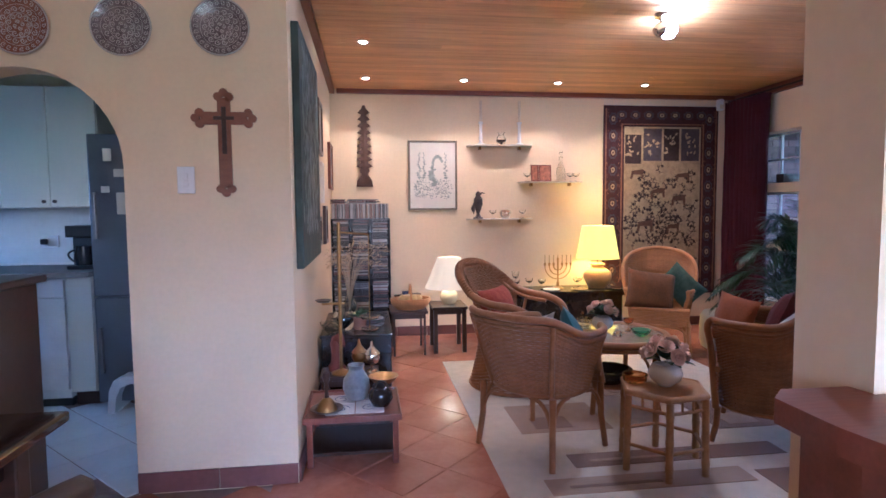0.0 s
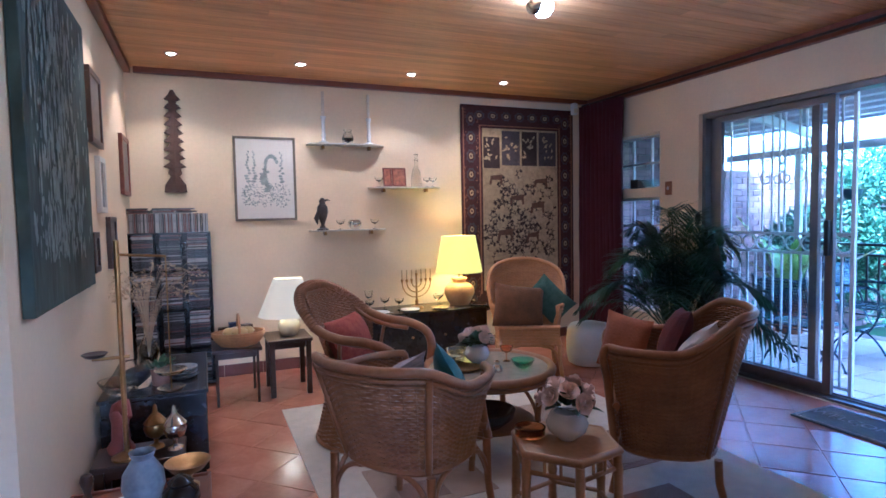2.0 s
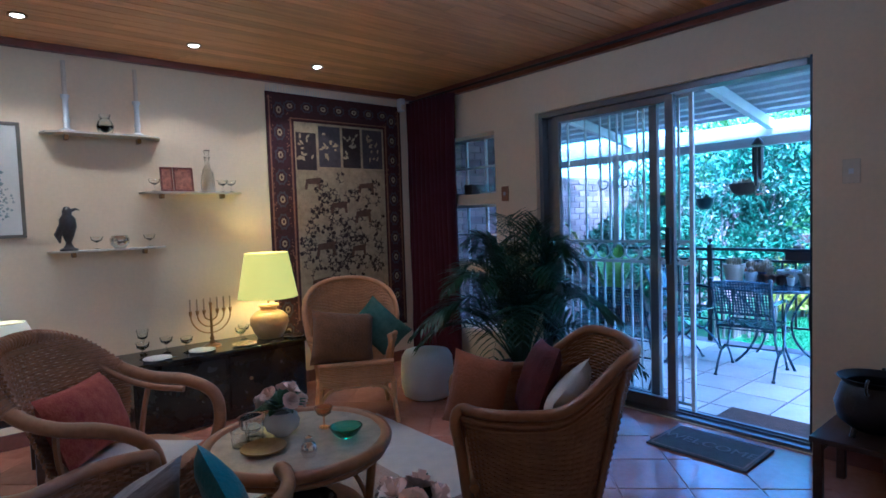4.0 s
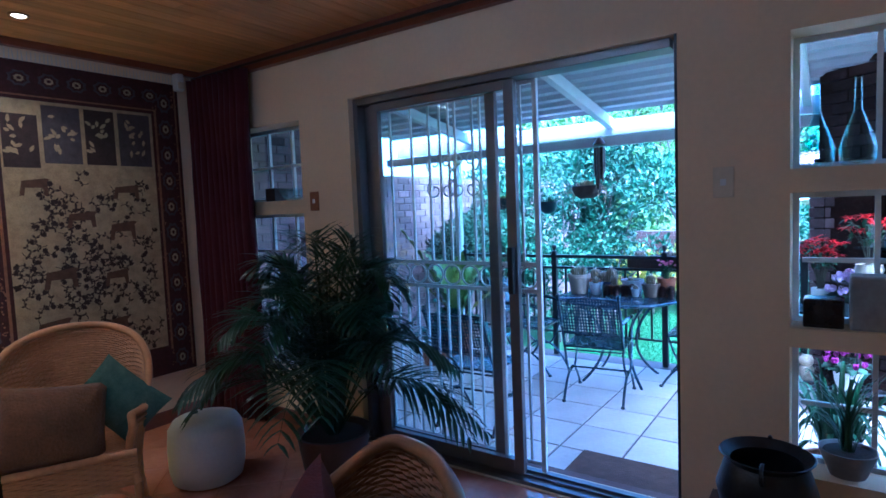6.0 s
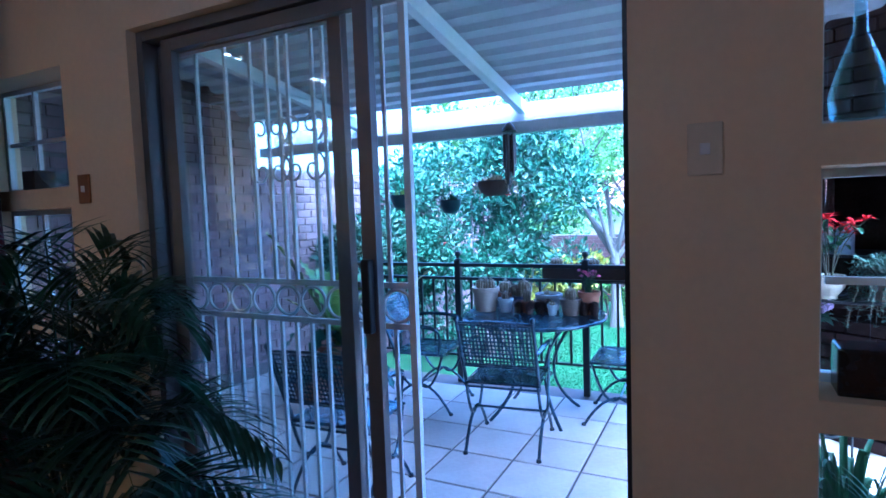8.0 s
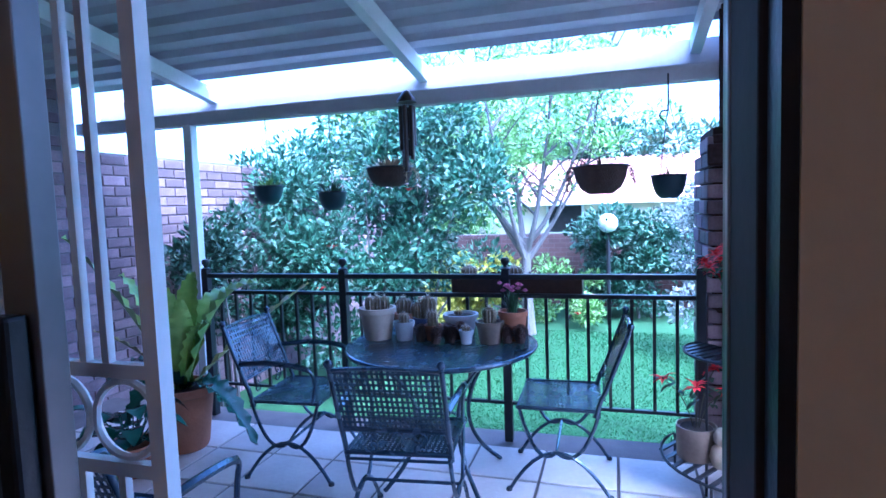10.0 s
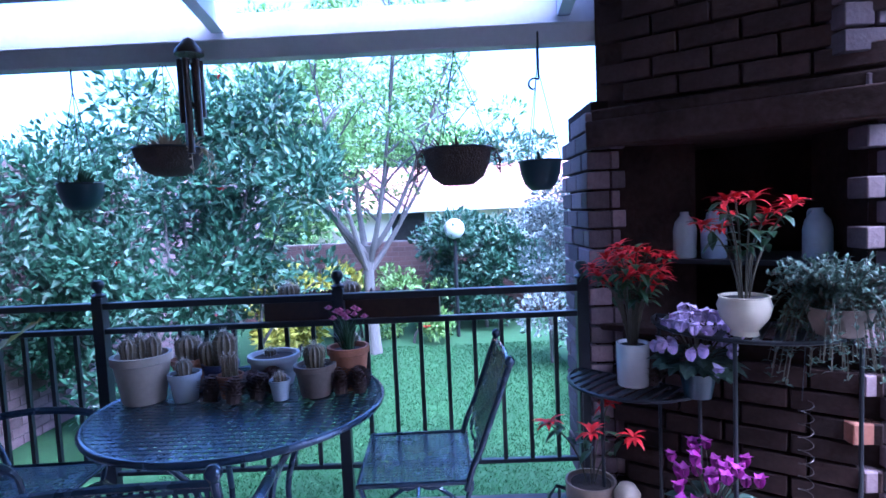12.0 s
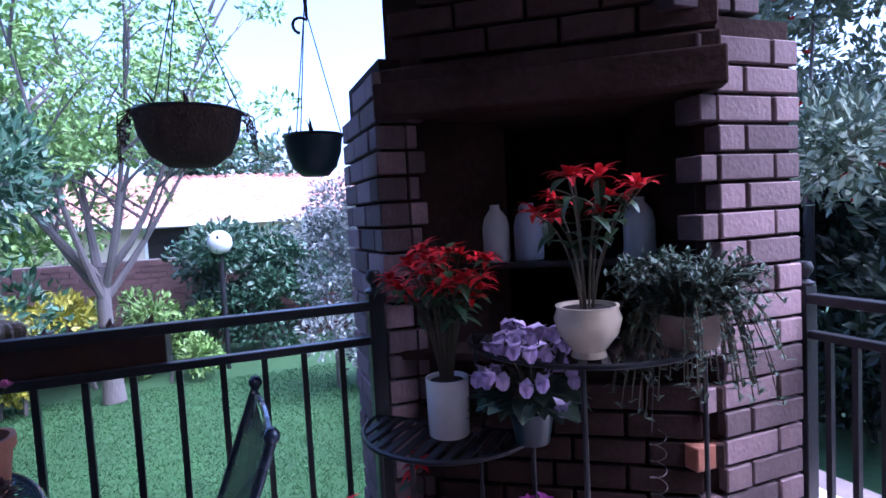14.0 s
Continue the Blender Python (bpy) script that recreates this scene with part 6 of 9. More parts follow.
door_mat()
solid("coir_mat", boxes(((-0.2, -0.33, 0), (0.2, 0.33, 0.015)), bevel=0.005), material("brown_coir", (0.12, 0.07, 0.05), 0.95, vary=0.3, scale=20, fine=200, bump=0.7), "brown coir mat outside the sliding door", "door mat", at=pose(4.95, 2.55, ZP))


def iron_cauldron():
    side_table((3.98, 1.80, 0), 0.40, 0.36, 0.30, DARK_WOOD, "low dark wooden stand beside the sliding door")
    c = thing("black_cauldron", (3.98, 1.78, 0.30), "black iron cauldron on a low stand", "cauldron")
    part("pot", lathe([(0, 0.03), (0.09, 0.03), (0.14, 0.07), (0.155, 0.14), (0.13, 0.22), (0.12, 0.235), (0.145, 0.26), (0.14, 0.263), (0.11, 0.235), (0.145, 0.14), (0, 0.05)], 28), BLACK_IRON, c, smooth=True)
    for i in range(3):
        a = i * 2.1 + 0.4
        part("foot", tubes(([(0.09 * math.cos(a), 0.09 * math.sin(a), 0.06), (0.11 * math.cos(a), 0.11 * math.sin(a), 0.0)], 0.012)), BLACK_IRON, c)
    part("ear", tube(bmesh.new(), spiral((0.13, 0, 0.24), (1, 0, 0), (0, 0, 1), 0.03, 0.03, -1.5, 1.8, 10), 0.007, 6), BLACK_IRON, c)
    part("ear", tube(bmesh.new(), spiral((-0.13, 0, 0.24), (-1, 0, 0), (0, 0, 1), 0.03, 0.03, -1.5, 1.8, 10), 0.007, 6), BLACK_IRON, c)


iron_cauldron()
BLUE_GLASS = clear_glass("pale_blue_glass", (0.86, 0.95, 0.98))
CARAFE = [(0, 0), (0.06, 0), (0.085, 0.02), (0.09, 0.07), (0.06, 0.14), (0.022, 0.21), (0.016, 0.32), (0.022, 0.34), (0.018, 0.34), (0.013, 0.32), (0.019, 0.21), (0.056, 0.14), (0.085, 0.07), (0.08, 0.022), (0, 0.008)]
for y in (1.655, 1.53):
    turned("glass_carafe", (X1 + 0.09, y, 1.523), [(r * 0.66, z * 0.95) for r, z in CARAFE], BLUE_GLASS, "tear-shaped clear glass carafe in the niche", "carafe", 28, "carafes in the niche")
solid("black_box", boxes(((-0.05, -0.065, 0), (0.05, 0.065, 0.11)), bevel=0.006), BLACK_WOOD, "black painted box in the wall niche", "box", at=pose(X1 + 0.09, 1.63, 0.922))
solid("grey_box", boxes(((-0.06, -0.09, 0), (0.06, 0.09, 0.20)), bevel=0.01), material("grey_tin", (0.28, 0.29, 0.30), 0.4, vary=0.3, fine=40), "grey tin in the wall niche", "box", at=pose(X1 + 0.09, 1.46, 0.922))
turned("glass_bowl", (X1 + 0.09, 4.62, 1.523), [(r * 1.5, z * 1.8) for r, z in BOWL], BLUE_GLASS, "pale blue glass bowl in the wall niche", "bowl")
solid("tin_box", boxes(((-0.05, -0.05, 0), (0.05, 0.05, 0.09)), bevel=0.004), DARK_METAL, "dark tin in the wall niche", "box", at=pose(X1 + 0.08, 4.78, 1.523))


def niche_planter():
    p = thing("planter", (X1 + 0.10, 1.55, 0.35), "round clay planter with spiky green leaves", "plant pot")
    part("pot", lathe([(0, 0), (0.06, 0), (0.09, 0.08), (0.098, 0.10), (0.09, 0.10), (0.08, 0.08), (0, 0.08)], 24), material("grey_clay", (0.22, 0.19, 0.17), 0.8, vary=0.2, fine=50, bump=0.2), p, smooth=True)
    part("pebbles", lathe([(0, 0.085), (0.082, 0.082), (0.08, 0.09), (0, 0.095)], 20), SOIL, p)
    bm = bmesh.new()
    random.seed(31)
    for i in range(34):
        a = random.uniform(0, 6.28)
        t = Vector((0.10 * math.cos(a), 0.16 * math.sin(a), random.uniform(0.2, 0.42)))
        leaf(bm, (0.02 * math.cos(a), 0.02 * math.sin(a), 0.085), t, 0.012, 0.18, rows=5)
    part("leaves", bm, LEAF, p)


niche_planter()

# ================================================================ DINING SIDE AND KITCHEN
def sideboard_near():
    c = thing("corner_cabinet", (0, 0, 0), "red-brown wooden cabinet with a rounded top", "cabinet")
    out = [(1.75, 0.282), (0.94, 0.282), (0.935, 0.315), (0.845, 0.318), (0.815, 0.29), (0.815, 0.2), (0.835, 0.08), (0.89, -0.03), (0.99, -0.13), (1.2, -0.18), (1.75, -0.18)]
    for name, z0, z1, k, mt in (("top", 1.04, 1.07, 1.0, RED_WOOD), ("body", 0.0, 1.04, 0.94, RED_WOOD)):
        bm = bmesh.new()
        pts = [(1.4 + (x - 1.4) * k, 0.282 + (y - 0.282) * k) for x, y in out]
        a = [bm.verts.new((x, y, z0)) for x, y in pts]
        b = [bm.verts.new((x, y, z1)) for x, y in pts]
        bm.faces.new(a)
        bm.faces.new(b)
        for i in range(len(pts)):
            j = (i + 1) % len(pts)
            bm.faces.new((a[i], a[j], b[j], b[i]))
        part(name, bm, mt, c)


sideboard_near()
turned("brass_vase", (1.03, 0.13, 1.07), [(0, 0), (0.03, 0), (0.045, 0.02), (0.05, 0.04), (0.03, 0.07), (0.02, 0.08), (0.028, 0.10), (0, 0.10)], BRASS, "small round brass vase on the cabinet", "vase")
solid("dark_ornament", lathe([(0, 0), (0.03, 0), (0.025, 0.02), (0.032, 0.04), (0.02, 0.06), (0, 0.065)], 18), DARK_METAL, "small dark ornament on the cabinet", "ornament", smooth=True, at=pose(1.03, 0.235, 1.07))


def dining_cabinet():
    c = thing("dark_cabinet", (-1.29, 1.92, 0), "dark wooden cabinet beside the arch", "cabinet")
    part("body", boxes(((-0.40, -0.2, 0.06), (0.33, 0.2, 1.02)), bevel=0.006), DARK_WOOD, c)
    part("top", boxes(((-0.43, -0.23, 1.02), (0.36, 0.22, 1.05)), bevel=0.008), DARK_WOOD, c)
    part("plinth", boxes(((-0.38, -0.18, 0), (0.31, 0.18, 0.06))), DARK_WOOD, c)
    d = part("door", boxes(((-0.36, -0.212, 0.1), (0.29, -0.2015, 0.98)), bevel=0.004), DARK_WOOD, c)
    part("handle", boxes(((0.2, -0.225, 0.5), (0.22, -0.2125, 0.62)), bevel=0.003), BRASS, d)


dining_cabinet()
solid("grey_radio", boxes(((-0.12, -0.1, 0), (0.12, 0.1, 0.20)), bevel=0.008), BLACK_PLASTIC, "dark grey box-shaped appliance on the cabinet", "appliance", at=pose(-1.26, 1.92, 1.05))


def dining_table():
    t = thing("dining_table", (-1.05, 0.75, 0), "dark wooden dining table with a glossy top", "dining table")
    gl = material("glossy_dark_top", (0.03, 0.017, 0.012), 0.08, vary=0.3, scale=5, fine=30, bump=0.01, coat=0.6)
    part("tabletop", boxes(((-0.9, -0.6, 0.72), (0.57, 0.6, 0.75)), bevel=0.008), gl, t)
    part("apron", boxes(((-0.8, 0.48, 0.62), (0.47, 0.5, 0.72)), ((0.45, -0.5, 0.62), (0.47, 0.48, 0.72))), DARK_WOOD, t)
    for x, y in product((-0.8, 0.47), (-0.5, 0.5)):
        part("leg", boxes(((x - 0.03, y - 0.03, 0), (x + 0.03, y + 0.03, 0.72)), bevel=0.006), DARK_WOOD, t)


dining_table()


def dining_chair():
    c = thing("dining_chair", (-0.48, 0.62, 0), "dark wooden dining chair with a curved back", "dining chair", turn=75)
    part("seat", boxes(((-0.22, -0.22, 0.43), (0.22, 0.22, 0.47)), bevel=0.012), DARK_WOOD, c)
    for x, y in product((-0.19, 0.19), (-0.19, 0.19)):
        part("leg", tubes(([(x, y, 0.43), (x * 1.05, y * 1.05, 0)], 0.018)), DARK_WOOD, c)
    for x in (-0.19, 0.19):
        part("back_post", tube(bmesh.new(), bow((x, -0.2, 0.47), (x, -0.2, 0.7), (x * 0.95, -0.27, 0.82)), 0.016, 8), DARK_WOOD, c, smooth=True)
    part("backrest", tube(bmesh.new(), bow((-0.2, -0.265, 0.8), (0, -0.33, 0.86), (0.2, -0.265, 0.8)), 0.03, 8), DARK_WOOD, c, smooth=True)


dining_chair()
CAB = material("cream_cupboard_paint", (0.62, 0.62, 0.55), 0.4, vary=0.05, scale=3, fine=50, bump=0.03)
solid("backsplash", boxes(((-3.3, 4.26, 0.92), (-0.15, 4.27, 1.34))), KITCHEN_TILE, "white tiled kitchen splashback", "splashback", kind="structure")
wall_with_holes("wall_kitchen", "y", 4.27, 0.12, -3.4, -0.14, -0.1, 2.6, [], WHITE_PLASTER, "white plastered kitchen wall")


def upper_cabinet(x0, x1, knob):
    c = thing("wall_cabinet", (x0, 3.92, 1.33), "cream kitchen wall cabinet", "kitchen cabinet", "kitchen wall cabinets")
    w = x1 - x0
    part("body", boxes(((0.001, 0, 0), (w - 0.001, 0.34, 0.82))), CAB, c)
    d = part("door", boxes(((0.003, -0.02, 0.003), (w - 0.003, -0.001, 0.817)), bevel=0.003), CAB, c)
    part("knob", lathe([(0, 0), (0.012, 0), (0.012, 0.016), (0, 0.02)], 10), DARK_METAL, d, at=pose(knob * w, -0.02, 0.04, 90, 0, 0))


for i in range(5):
    upper_cabinet(-3.05 + 0.312 * i, -3.05 + 0.312 * (i + 1), 0.88 if i % 2 else 0.1)


def base_unit(x0, x1, label):
    c = thing("base_cabinet", (x0, 3.68, 0), label, "kitchen cabinet", "kitchen base cabinets")
    w = x1 - x0
    part("body", boxes(((0.001, 0, 0.1), (w - 0.001, 0.56, 0.87))), CAB, c)
    part("door", boxes(((0.003, -0.02, 0.105), (w - 0.003, -0.001, 0.865)), bevel=0.003), CAB, c)
    part("plinth", boxes(((0.001, 0.05, 0), (w - 0.001, 0.5, 0.1))), DARK_WOOD, c)


base_unit(-1.62, -1.46, "narrow cream kitchen base cabinet")
base_unit(-3.2, -2.22, "wide cream kitchen base cabinet")
dw = thing("dishwasher", (-2.21, 3.68, 0), "white dishwasher under the kitchen counter", "dishwasher")
part("body", boxes(((0, 0, 0.06), (0.585, 0.55, 0.86)), bevel=0.004), WHITE_METAL, dw)
part("control_panel", boxes(((0.005, -0.025, 0.74), (0.58, -0.001, 0.855)), bevel=0.006), WHITE_METAL, dw)
part("door", boxes(((0.005, -0.02, 0.12), (0.58, -0.001, 0.735)), bevel=0.006), WHITE_METAL, dw)
part("plinth", boxes(((0.01, 0.03, 0.0), (0.575, 0.5, 0.06))), BLACK_PLASTIC, dw)
solid("kitchen_counter", boxes(((-3.3, 3.63, 0.87), (-1.46, 4.255, 0.905)), bevel=0.006), material("grey_worktop", (0.24, 0.22, 0.21), 0.35, vary=0.3, scale=40, fine=90), "speckled grey kitchen worktop over the cabinets", "worktop")
fr = thing("fridge", (-1.42, 3.62, 0), "tall silver fridge freezer with magnets", "fridge")
STEEL = material("silver_fridge", (0.17, 0.18, 0.21), 0.35, metal=0.6, vary=0.06, fine=60)
part("body", boxes(((0, 0.03, 0.03), (0.6, 0.63, 1.80)), bevel=0.008), STEEL, fr)
for a, b in ((0.05, 0.74), (0.75, 1.795)):
    d = part("door", boxes(((0.002, -0.03, a), (0.598, 0.028, b)), bevel=0.01), STEEL, fr)
    part("handle", boxes(((0.03, -0.06, (a + b) / 2 - 0.15), (0.05, -0.031, (a + b) / 2 + 0.15)), bevel=0.005), ALU, d)
for x, z, w, h in ((0.10, 1.62, 0.05, 0.08), (0.16, 1.52, 0.06, 0.05), (0.08, 1.42, 0.05, 0.04), (0.17, 1.28, 0.07, 0.14), (0.22, 1.66, 0.04, 0.04)):
    part("magnet", boxes(((x, -0.034, z), (x + w, -0.0305, z + h))), PAPER, fr)
part("foot", boxes(((0.05, 0.1, 0), (0.1, 0.15, 0.03)), ((0.5, 0.1, 0), (0.55, 0.15, 0.03))), BLACK_PLASTIC, fr)
ck = thing("coffee_maker", (-1.60, 3.95, 0.905), "black filter coffee maker on the worktop", "coffee maker")
part("body", boxes(((-0.09, -0.02, 0), (0.09, 0.1, 0.30)), ((-0.09, -0.12, 0), (0.09, -0.02, 0.025)), ((-0.09, -0.12, 0.22), (0.09, -0.02, 0.30)), bevel=0.006), BLACK_PLASTIC, ck)
part("jug", lathe([(0, 0), (0.05, 0), (0.062, 0.05), (0.05, 0.12), (0.05, 0.13), (0, 0.13)], 18, (0, -0.065, 0.027)), BLACK_CERAMIC, ck, smooth=True)
part("jug_handle", tube(bmesh.new(), bow((-0.055, -0.07, 0.13), (-0.13, -0.09, 0.11), (-0.06, -0.07, 0.05)), 0.007, 6), BLACK_PLASTIC, ck)
sk = thing("wall_socket", (-2.0, 4.26, 1.08), "white wall socket with a black plug", "socket")
part("plate", boxes(((-0.06, -0.012, -0.045), (0.06, 0, 0.045)), bevel=0.003), WHITE_PLASTIC, sk)
part("plug", boxes(((-0.05, -0.05, -0.02), (-0.01, -0.013, 0.02)), bevel=0.006), BLACK_PLASTIC, sk)
st = thing("step_stool", (-1.13, 3.62, 0), "white plastic step stool on the kitchen floor", "stool")
bm = bmesh.new()
prof = [(-0.20, 0.0), (-0.155, 0.0), (-0.145, 0.10), (-0.115, 0.165), (-0.06, 0.19), (0.06, 0.19), (0.115, 0.165), (0.145, 0.10), (0.155, 0.0), (0.20, 0.0), (0.185, 0.15), (0.155, 0.215), (0.09, 0.24), (-0.09, 0.24), (-0.155, 0.215), (-0.185, 0.15)]
extrude_outline(prof, 0.25, bm)
move(bm, pose(0, -0.125, 0))
part("moulded_body", bm, WHITE_PLASTIC, st, smooth=True)
part("tread", boxes(((-0.10, -0.095, 0.2405), (0.10, 0.095, 0.2445)), bevel=0.002), WHITE_PLASTIC, st)


# ================================================================ THE PATIO
BLUE_IRON = material("blue_black_iron", (0.042, 0.064, 0.098), 0.26, metal=0.4, coat=0.4, vary=0.12, fine=70, bump=0.1)
RUST_CLAY = material("terracotta_pot", (0.33, 0.14, 0.075), 0.85, vary=0.2, scale=8, fine=60, bump=0.2)
BROWN_POT = material("brown_glazed_pot", (0.20, 0.15, 0.115), 0.5, vary=0.25, scale=10, fine=60, bump=0.1)
CREAM_POT = material("cream_pot", (0.46, 0.38, 0.30), 0.55, vary=0.12, scale=8, fine=60, bump=0.08)
GREY_POT = material("pale_grey_pot", (0.50, 0.52, 0.56), 0.5, vary=0.1, scale=8, fine=60, bump=0.08)
COIR = material("coir_liner", (0.06, 0.038, 0.028), 0.95, vary=0.4, scale=16, fine=120, bump=0.8)
GREEN_PLASTIC = material("dark_green_plastic", (0.012, 0.035, 0.045), 0.4, vary=0.15, fine=50, bump=0.05)
CACTUS = material("cactus_skin", (0.19, 0.15, 0.095), 0.7, vary=0.25, scale=12, fine=60, bump=0.3)
SPINES = material("cactus_spines", (0.78, 0.73, 0.66), 0.8, vary=0.1, fine=90)
FERN_OLD = material("yellowing_fern", (0.16, 0.10, 0.03), 0.4, scale=7, fine=30, second=(0.55, 0.50, 0.14), bump=0.1)
FERN_LEAF = material("birds_nest_fern", (0.17, 0.30, 0.05), 0.32, scale=4, fine=20, second=(0.38, 0.48, 0.10), bump=0.1)
FERN_BLUE = material("glossy_dark_fern", (0.03, 0.09, 0.06), 0.25, vary=0.3, scale=5, fine=25, bump=0.1)
RED_PETAL = material("red_bract", (0.66, 0.008, 0.016), 0.6, vary=0.3, scale=10, fine=40, island=0.3)
LILAC_PETAL = material("lilac_petal", (0.74, 0.60, 0.90), 0.6, vary=0.15, scale=10, fine=40, island=0.2)
MAGENTA_PETAL = material("magenta_petal", (0.50, 0.06, 0.42), 0.6, vary=0.2, scale=10, fine=40, island=0.3)
PINK_PETAL = material("pink_petal", (0.55, 0.16, 0.30), 0.6, vary=0.2, scale=10, fine=40, island=0.2)
SILVER_LEAF = material("grey_green_leaf", (0.075, 0.12, 0.08), 0.55, vary=0.3, scale=8, fine=30, island=0.35)
CONE = material("pine_cone", (0.09, 0.05, 0.04), 0.8, vary=0.3, fine=50, island=0.3)


def lattice(bm, origin, u, v, nu, nv, strip_w, thick, keep=None):
    """Crossing flat strips over the parallelogram u, v."""
    o, u, v = Vector(origin), Vector(u), Vector(v)
    n = u.cross(v).normalized() * thick / 2
    for a, b, k, lift in ((u, v, nu, 0.0), (v, u, nv, 0.6)):
        w = b.normalized() * strip_w / 2
        for i in range(k):
            t = (i + 0.5) / k
            p, q = o + b * t, o + b * t + a
            if keep:
                lim = keep(p, q)
                if lim is None:
                    continue
                p, q = lim
            c = [p - w, p + w, q + w, q - w]
            vs = [bm.verts.new(x + n * (lift + s)) for s in (-1, 1) for x in c]
            for f in ((0, 3, 2, 1), (4, 5, 6, 7), (0, 1, 5, 4), (1, 2, 6, 5), (2, 3, 7, 6), (3, 0, 4, 7)):
                bm.faces.new([vs[j] for j in f])


def patio_chair(at, turn, label, arms=True):
    """Folding-style iron chair: pierced seat and back, crossing bowed legs, flat arms, scrolls."""
    c = thing("patio_chair", at, label, "patio chair", "iron chairs round the patio table", turn=turn)
    w, sz, h = 0.225, 0.437, 0.86
    # seat: front is -y
    bm = bmesh.new()
    lattice(bm, (-w + 0.01, -0.21, sz), (2 * w - 0.02, 0, 0), (0, 0.40, 0), 20, 20, 0.0105, 0.003)
    tagged(part("seat_lattice", bm, BLUE_IRON, c), kind="stuff")
    part("seat_frame", tube(bmesh.new(), [(-w, -0.21, sz), (w, -0.21, sz), (w, 0.19, sz), (-w, 0.19, sz)], 0.010, 6, close=True), BLUE_IRON, c, smooth=True)
    bm = bmesh.new()
    y0, y1, z0, z1 = 0.225, 0.33, 0.55, 0.83
    lattice(bm, (-w + 0.01, y0, z0), (2 * w - 0.02, 0, 0), (0, y1 - y0, z1 - z0), 11, 20, 0.0098, 0.003)
    tagged(part("back_lattice", bm, BLUE_IRON, c), kind="stuff")
    part("top_rail", tube(bmesh.new(), bow((-w, y1, z1), (0, y1 + 0.02, z1 + 0.025), (w, y1, z1), 8), 0.009, 6), BLUE_IRON, c, smooth=True)
    part("low_rail", tubes(([(-w, y0, z0), (w, y0, z0)], 0.008)), BLUE_IRON, c)
    for s in (-1, 1):
        part("back_post", tube(bmesh.new(), [(s * w, 0.17, sz - 0.03), (s * w, 0.20, 0.5), (s * w, y0, z0), (s * w, y1 + 0.004, h - 0.02)], 0.012, 8), BLUE_IRON, c, smooth=True)
        part("finial", lathe([(0, 0), (0.012, 0.002), (0.019, 0.014), (0.019, 0.024), (0.01, 0.036), (0, 0.038)], 12, (s * w, y1 + 0.006, h - 0.022)), BLUE_IRON, c, smooth=True)
        part("hoop_leg", tube(bmesh.new(), bow((s * w * 0.98, 0.19, sz - 0.01), (s * w, 0.10, 0.12), (s * w, -0.02, 0.215), 8), 0.010, 6), BLUE_IRON, c, smooth=True)
        part("hoop_leg", tube(bmesh.new(), bow((s * w * 0.98, -0.20, sz - 0.01), (s * w, -0.12, 0.12), (s * w, -0.02, 0.215), 8), 0.010, 6), BLUE_IRON, c, smooth=True)
        part("foot_hoop", tube(bmesh.new(), bow((s * w, -0.26, 0.0), (s * w, -0.02, 0.43), (s * w, 0.24, 0.0), 12), 0.010, 6), BLUE_IRON, c, smooth=True)
        for y in (-0.26, 0.24):
            part("foot_pad", lathe([(0, 0), (0.016, 0), (0.016, 0.012), (0.01, 0.02), (0, 0.02)], 10, (s * w, y, 0)), BLACK_IRON, c, smooth=True)
        if arms:
            part("armrest", tube(bmesh.new(), smooth_line([(s * w, 0.24, 0.64), (s * (w + 0.02), 0.05, 0.655), (s * (w + 0.02), -0.16, 0.63), (s * w, -0.19, 0.54), (s * w, -0.17, sz)], 4), [0.016] * 9 + [0.01] * 8, 6), BLUE_IRON, c, smooth=True)
        for d in (-1, 1):
            part("scroll", tube(bmesh.new(), spiral((s * 0.10, 0.212, 0.497 + d * 0.02), (s, 0, 0), (0, 0.26, d), 0.004, 0.034, 6.5, -0.5, 18), 0.004, 5), BLUE_IRON, c, smooth=True)
    part("stretcher", tubes(([(-w, -0.02, 0.215), (w, -0.02, 0.215)], 0.008), ([(-w, 0.19, 0.41), (w, 0.19, 0.41)], 0.007)), BLUE_IRON, c)
    return c


base_chair = patio_chair((6.20, 3.15, ZP), facing(0.99, 0.12), "blue-black iron patio chair with a pierced back")
patio_chair((6.88, 2.53, ZP), facing(-0.03, 1), "blue-black iron patio chair without armrests", False)
copy_thing(base_chair, pose(6.69, 3.98, ZP, 0, 0, facing(0.06, -1)))
copy_thing(base_chair, pose(5.28, 3.72, ZP, 0, 0, facing(1, 0.05)))


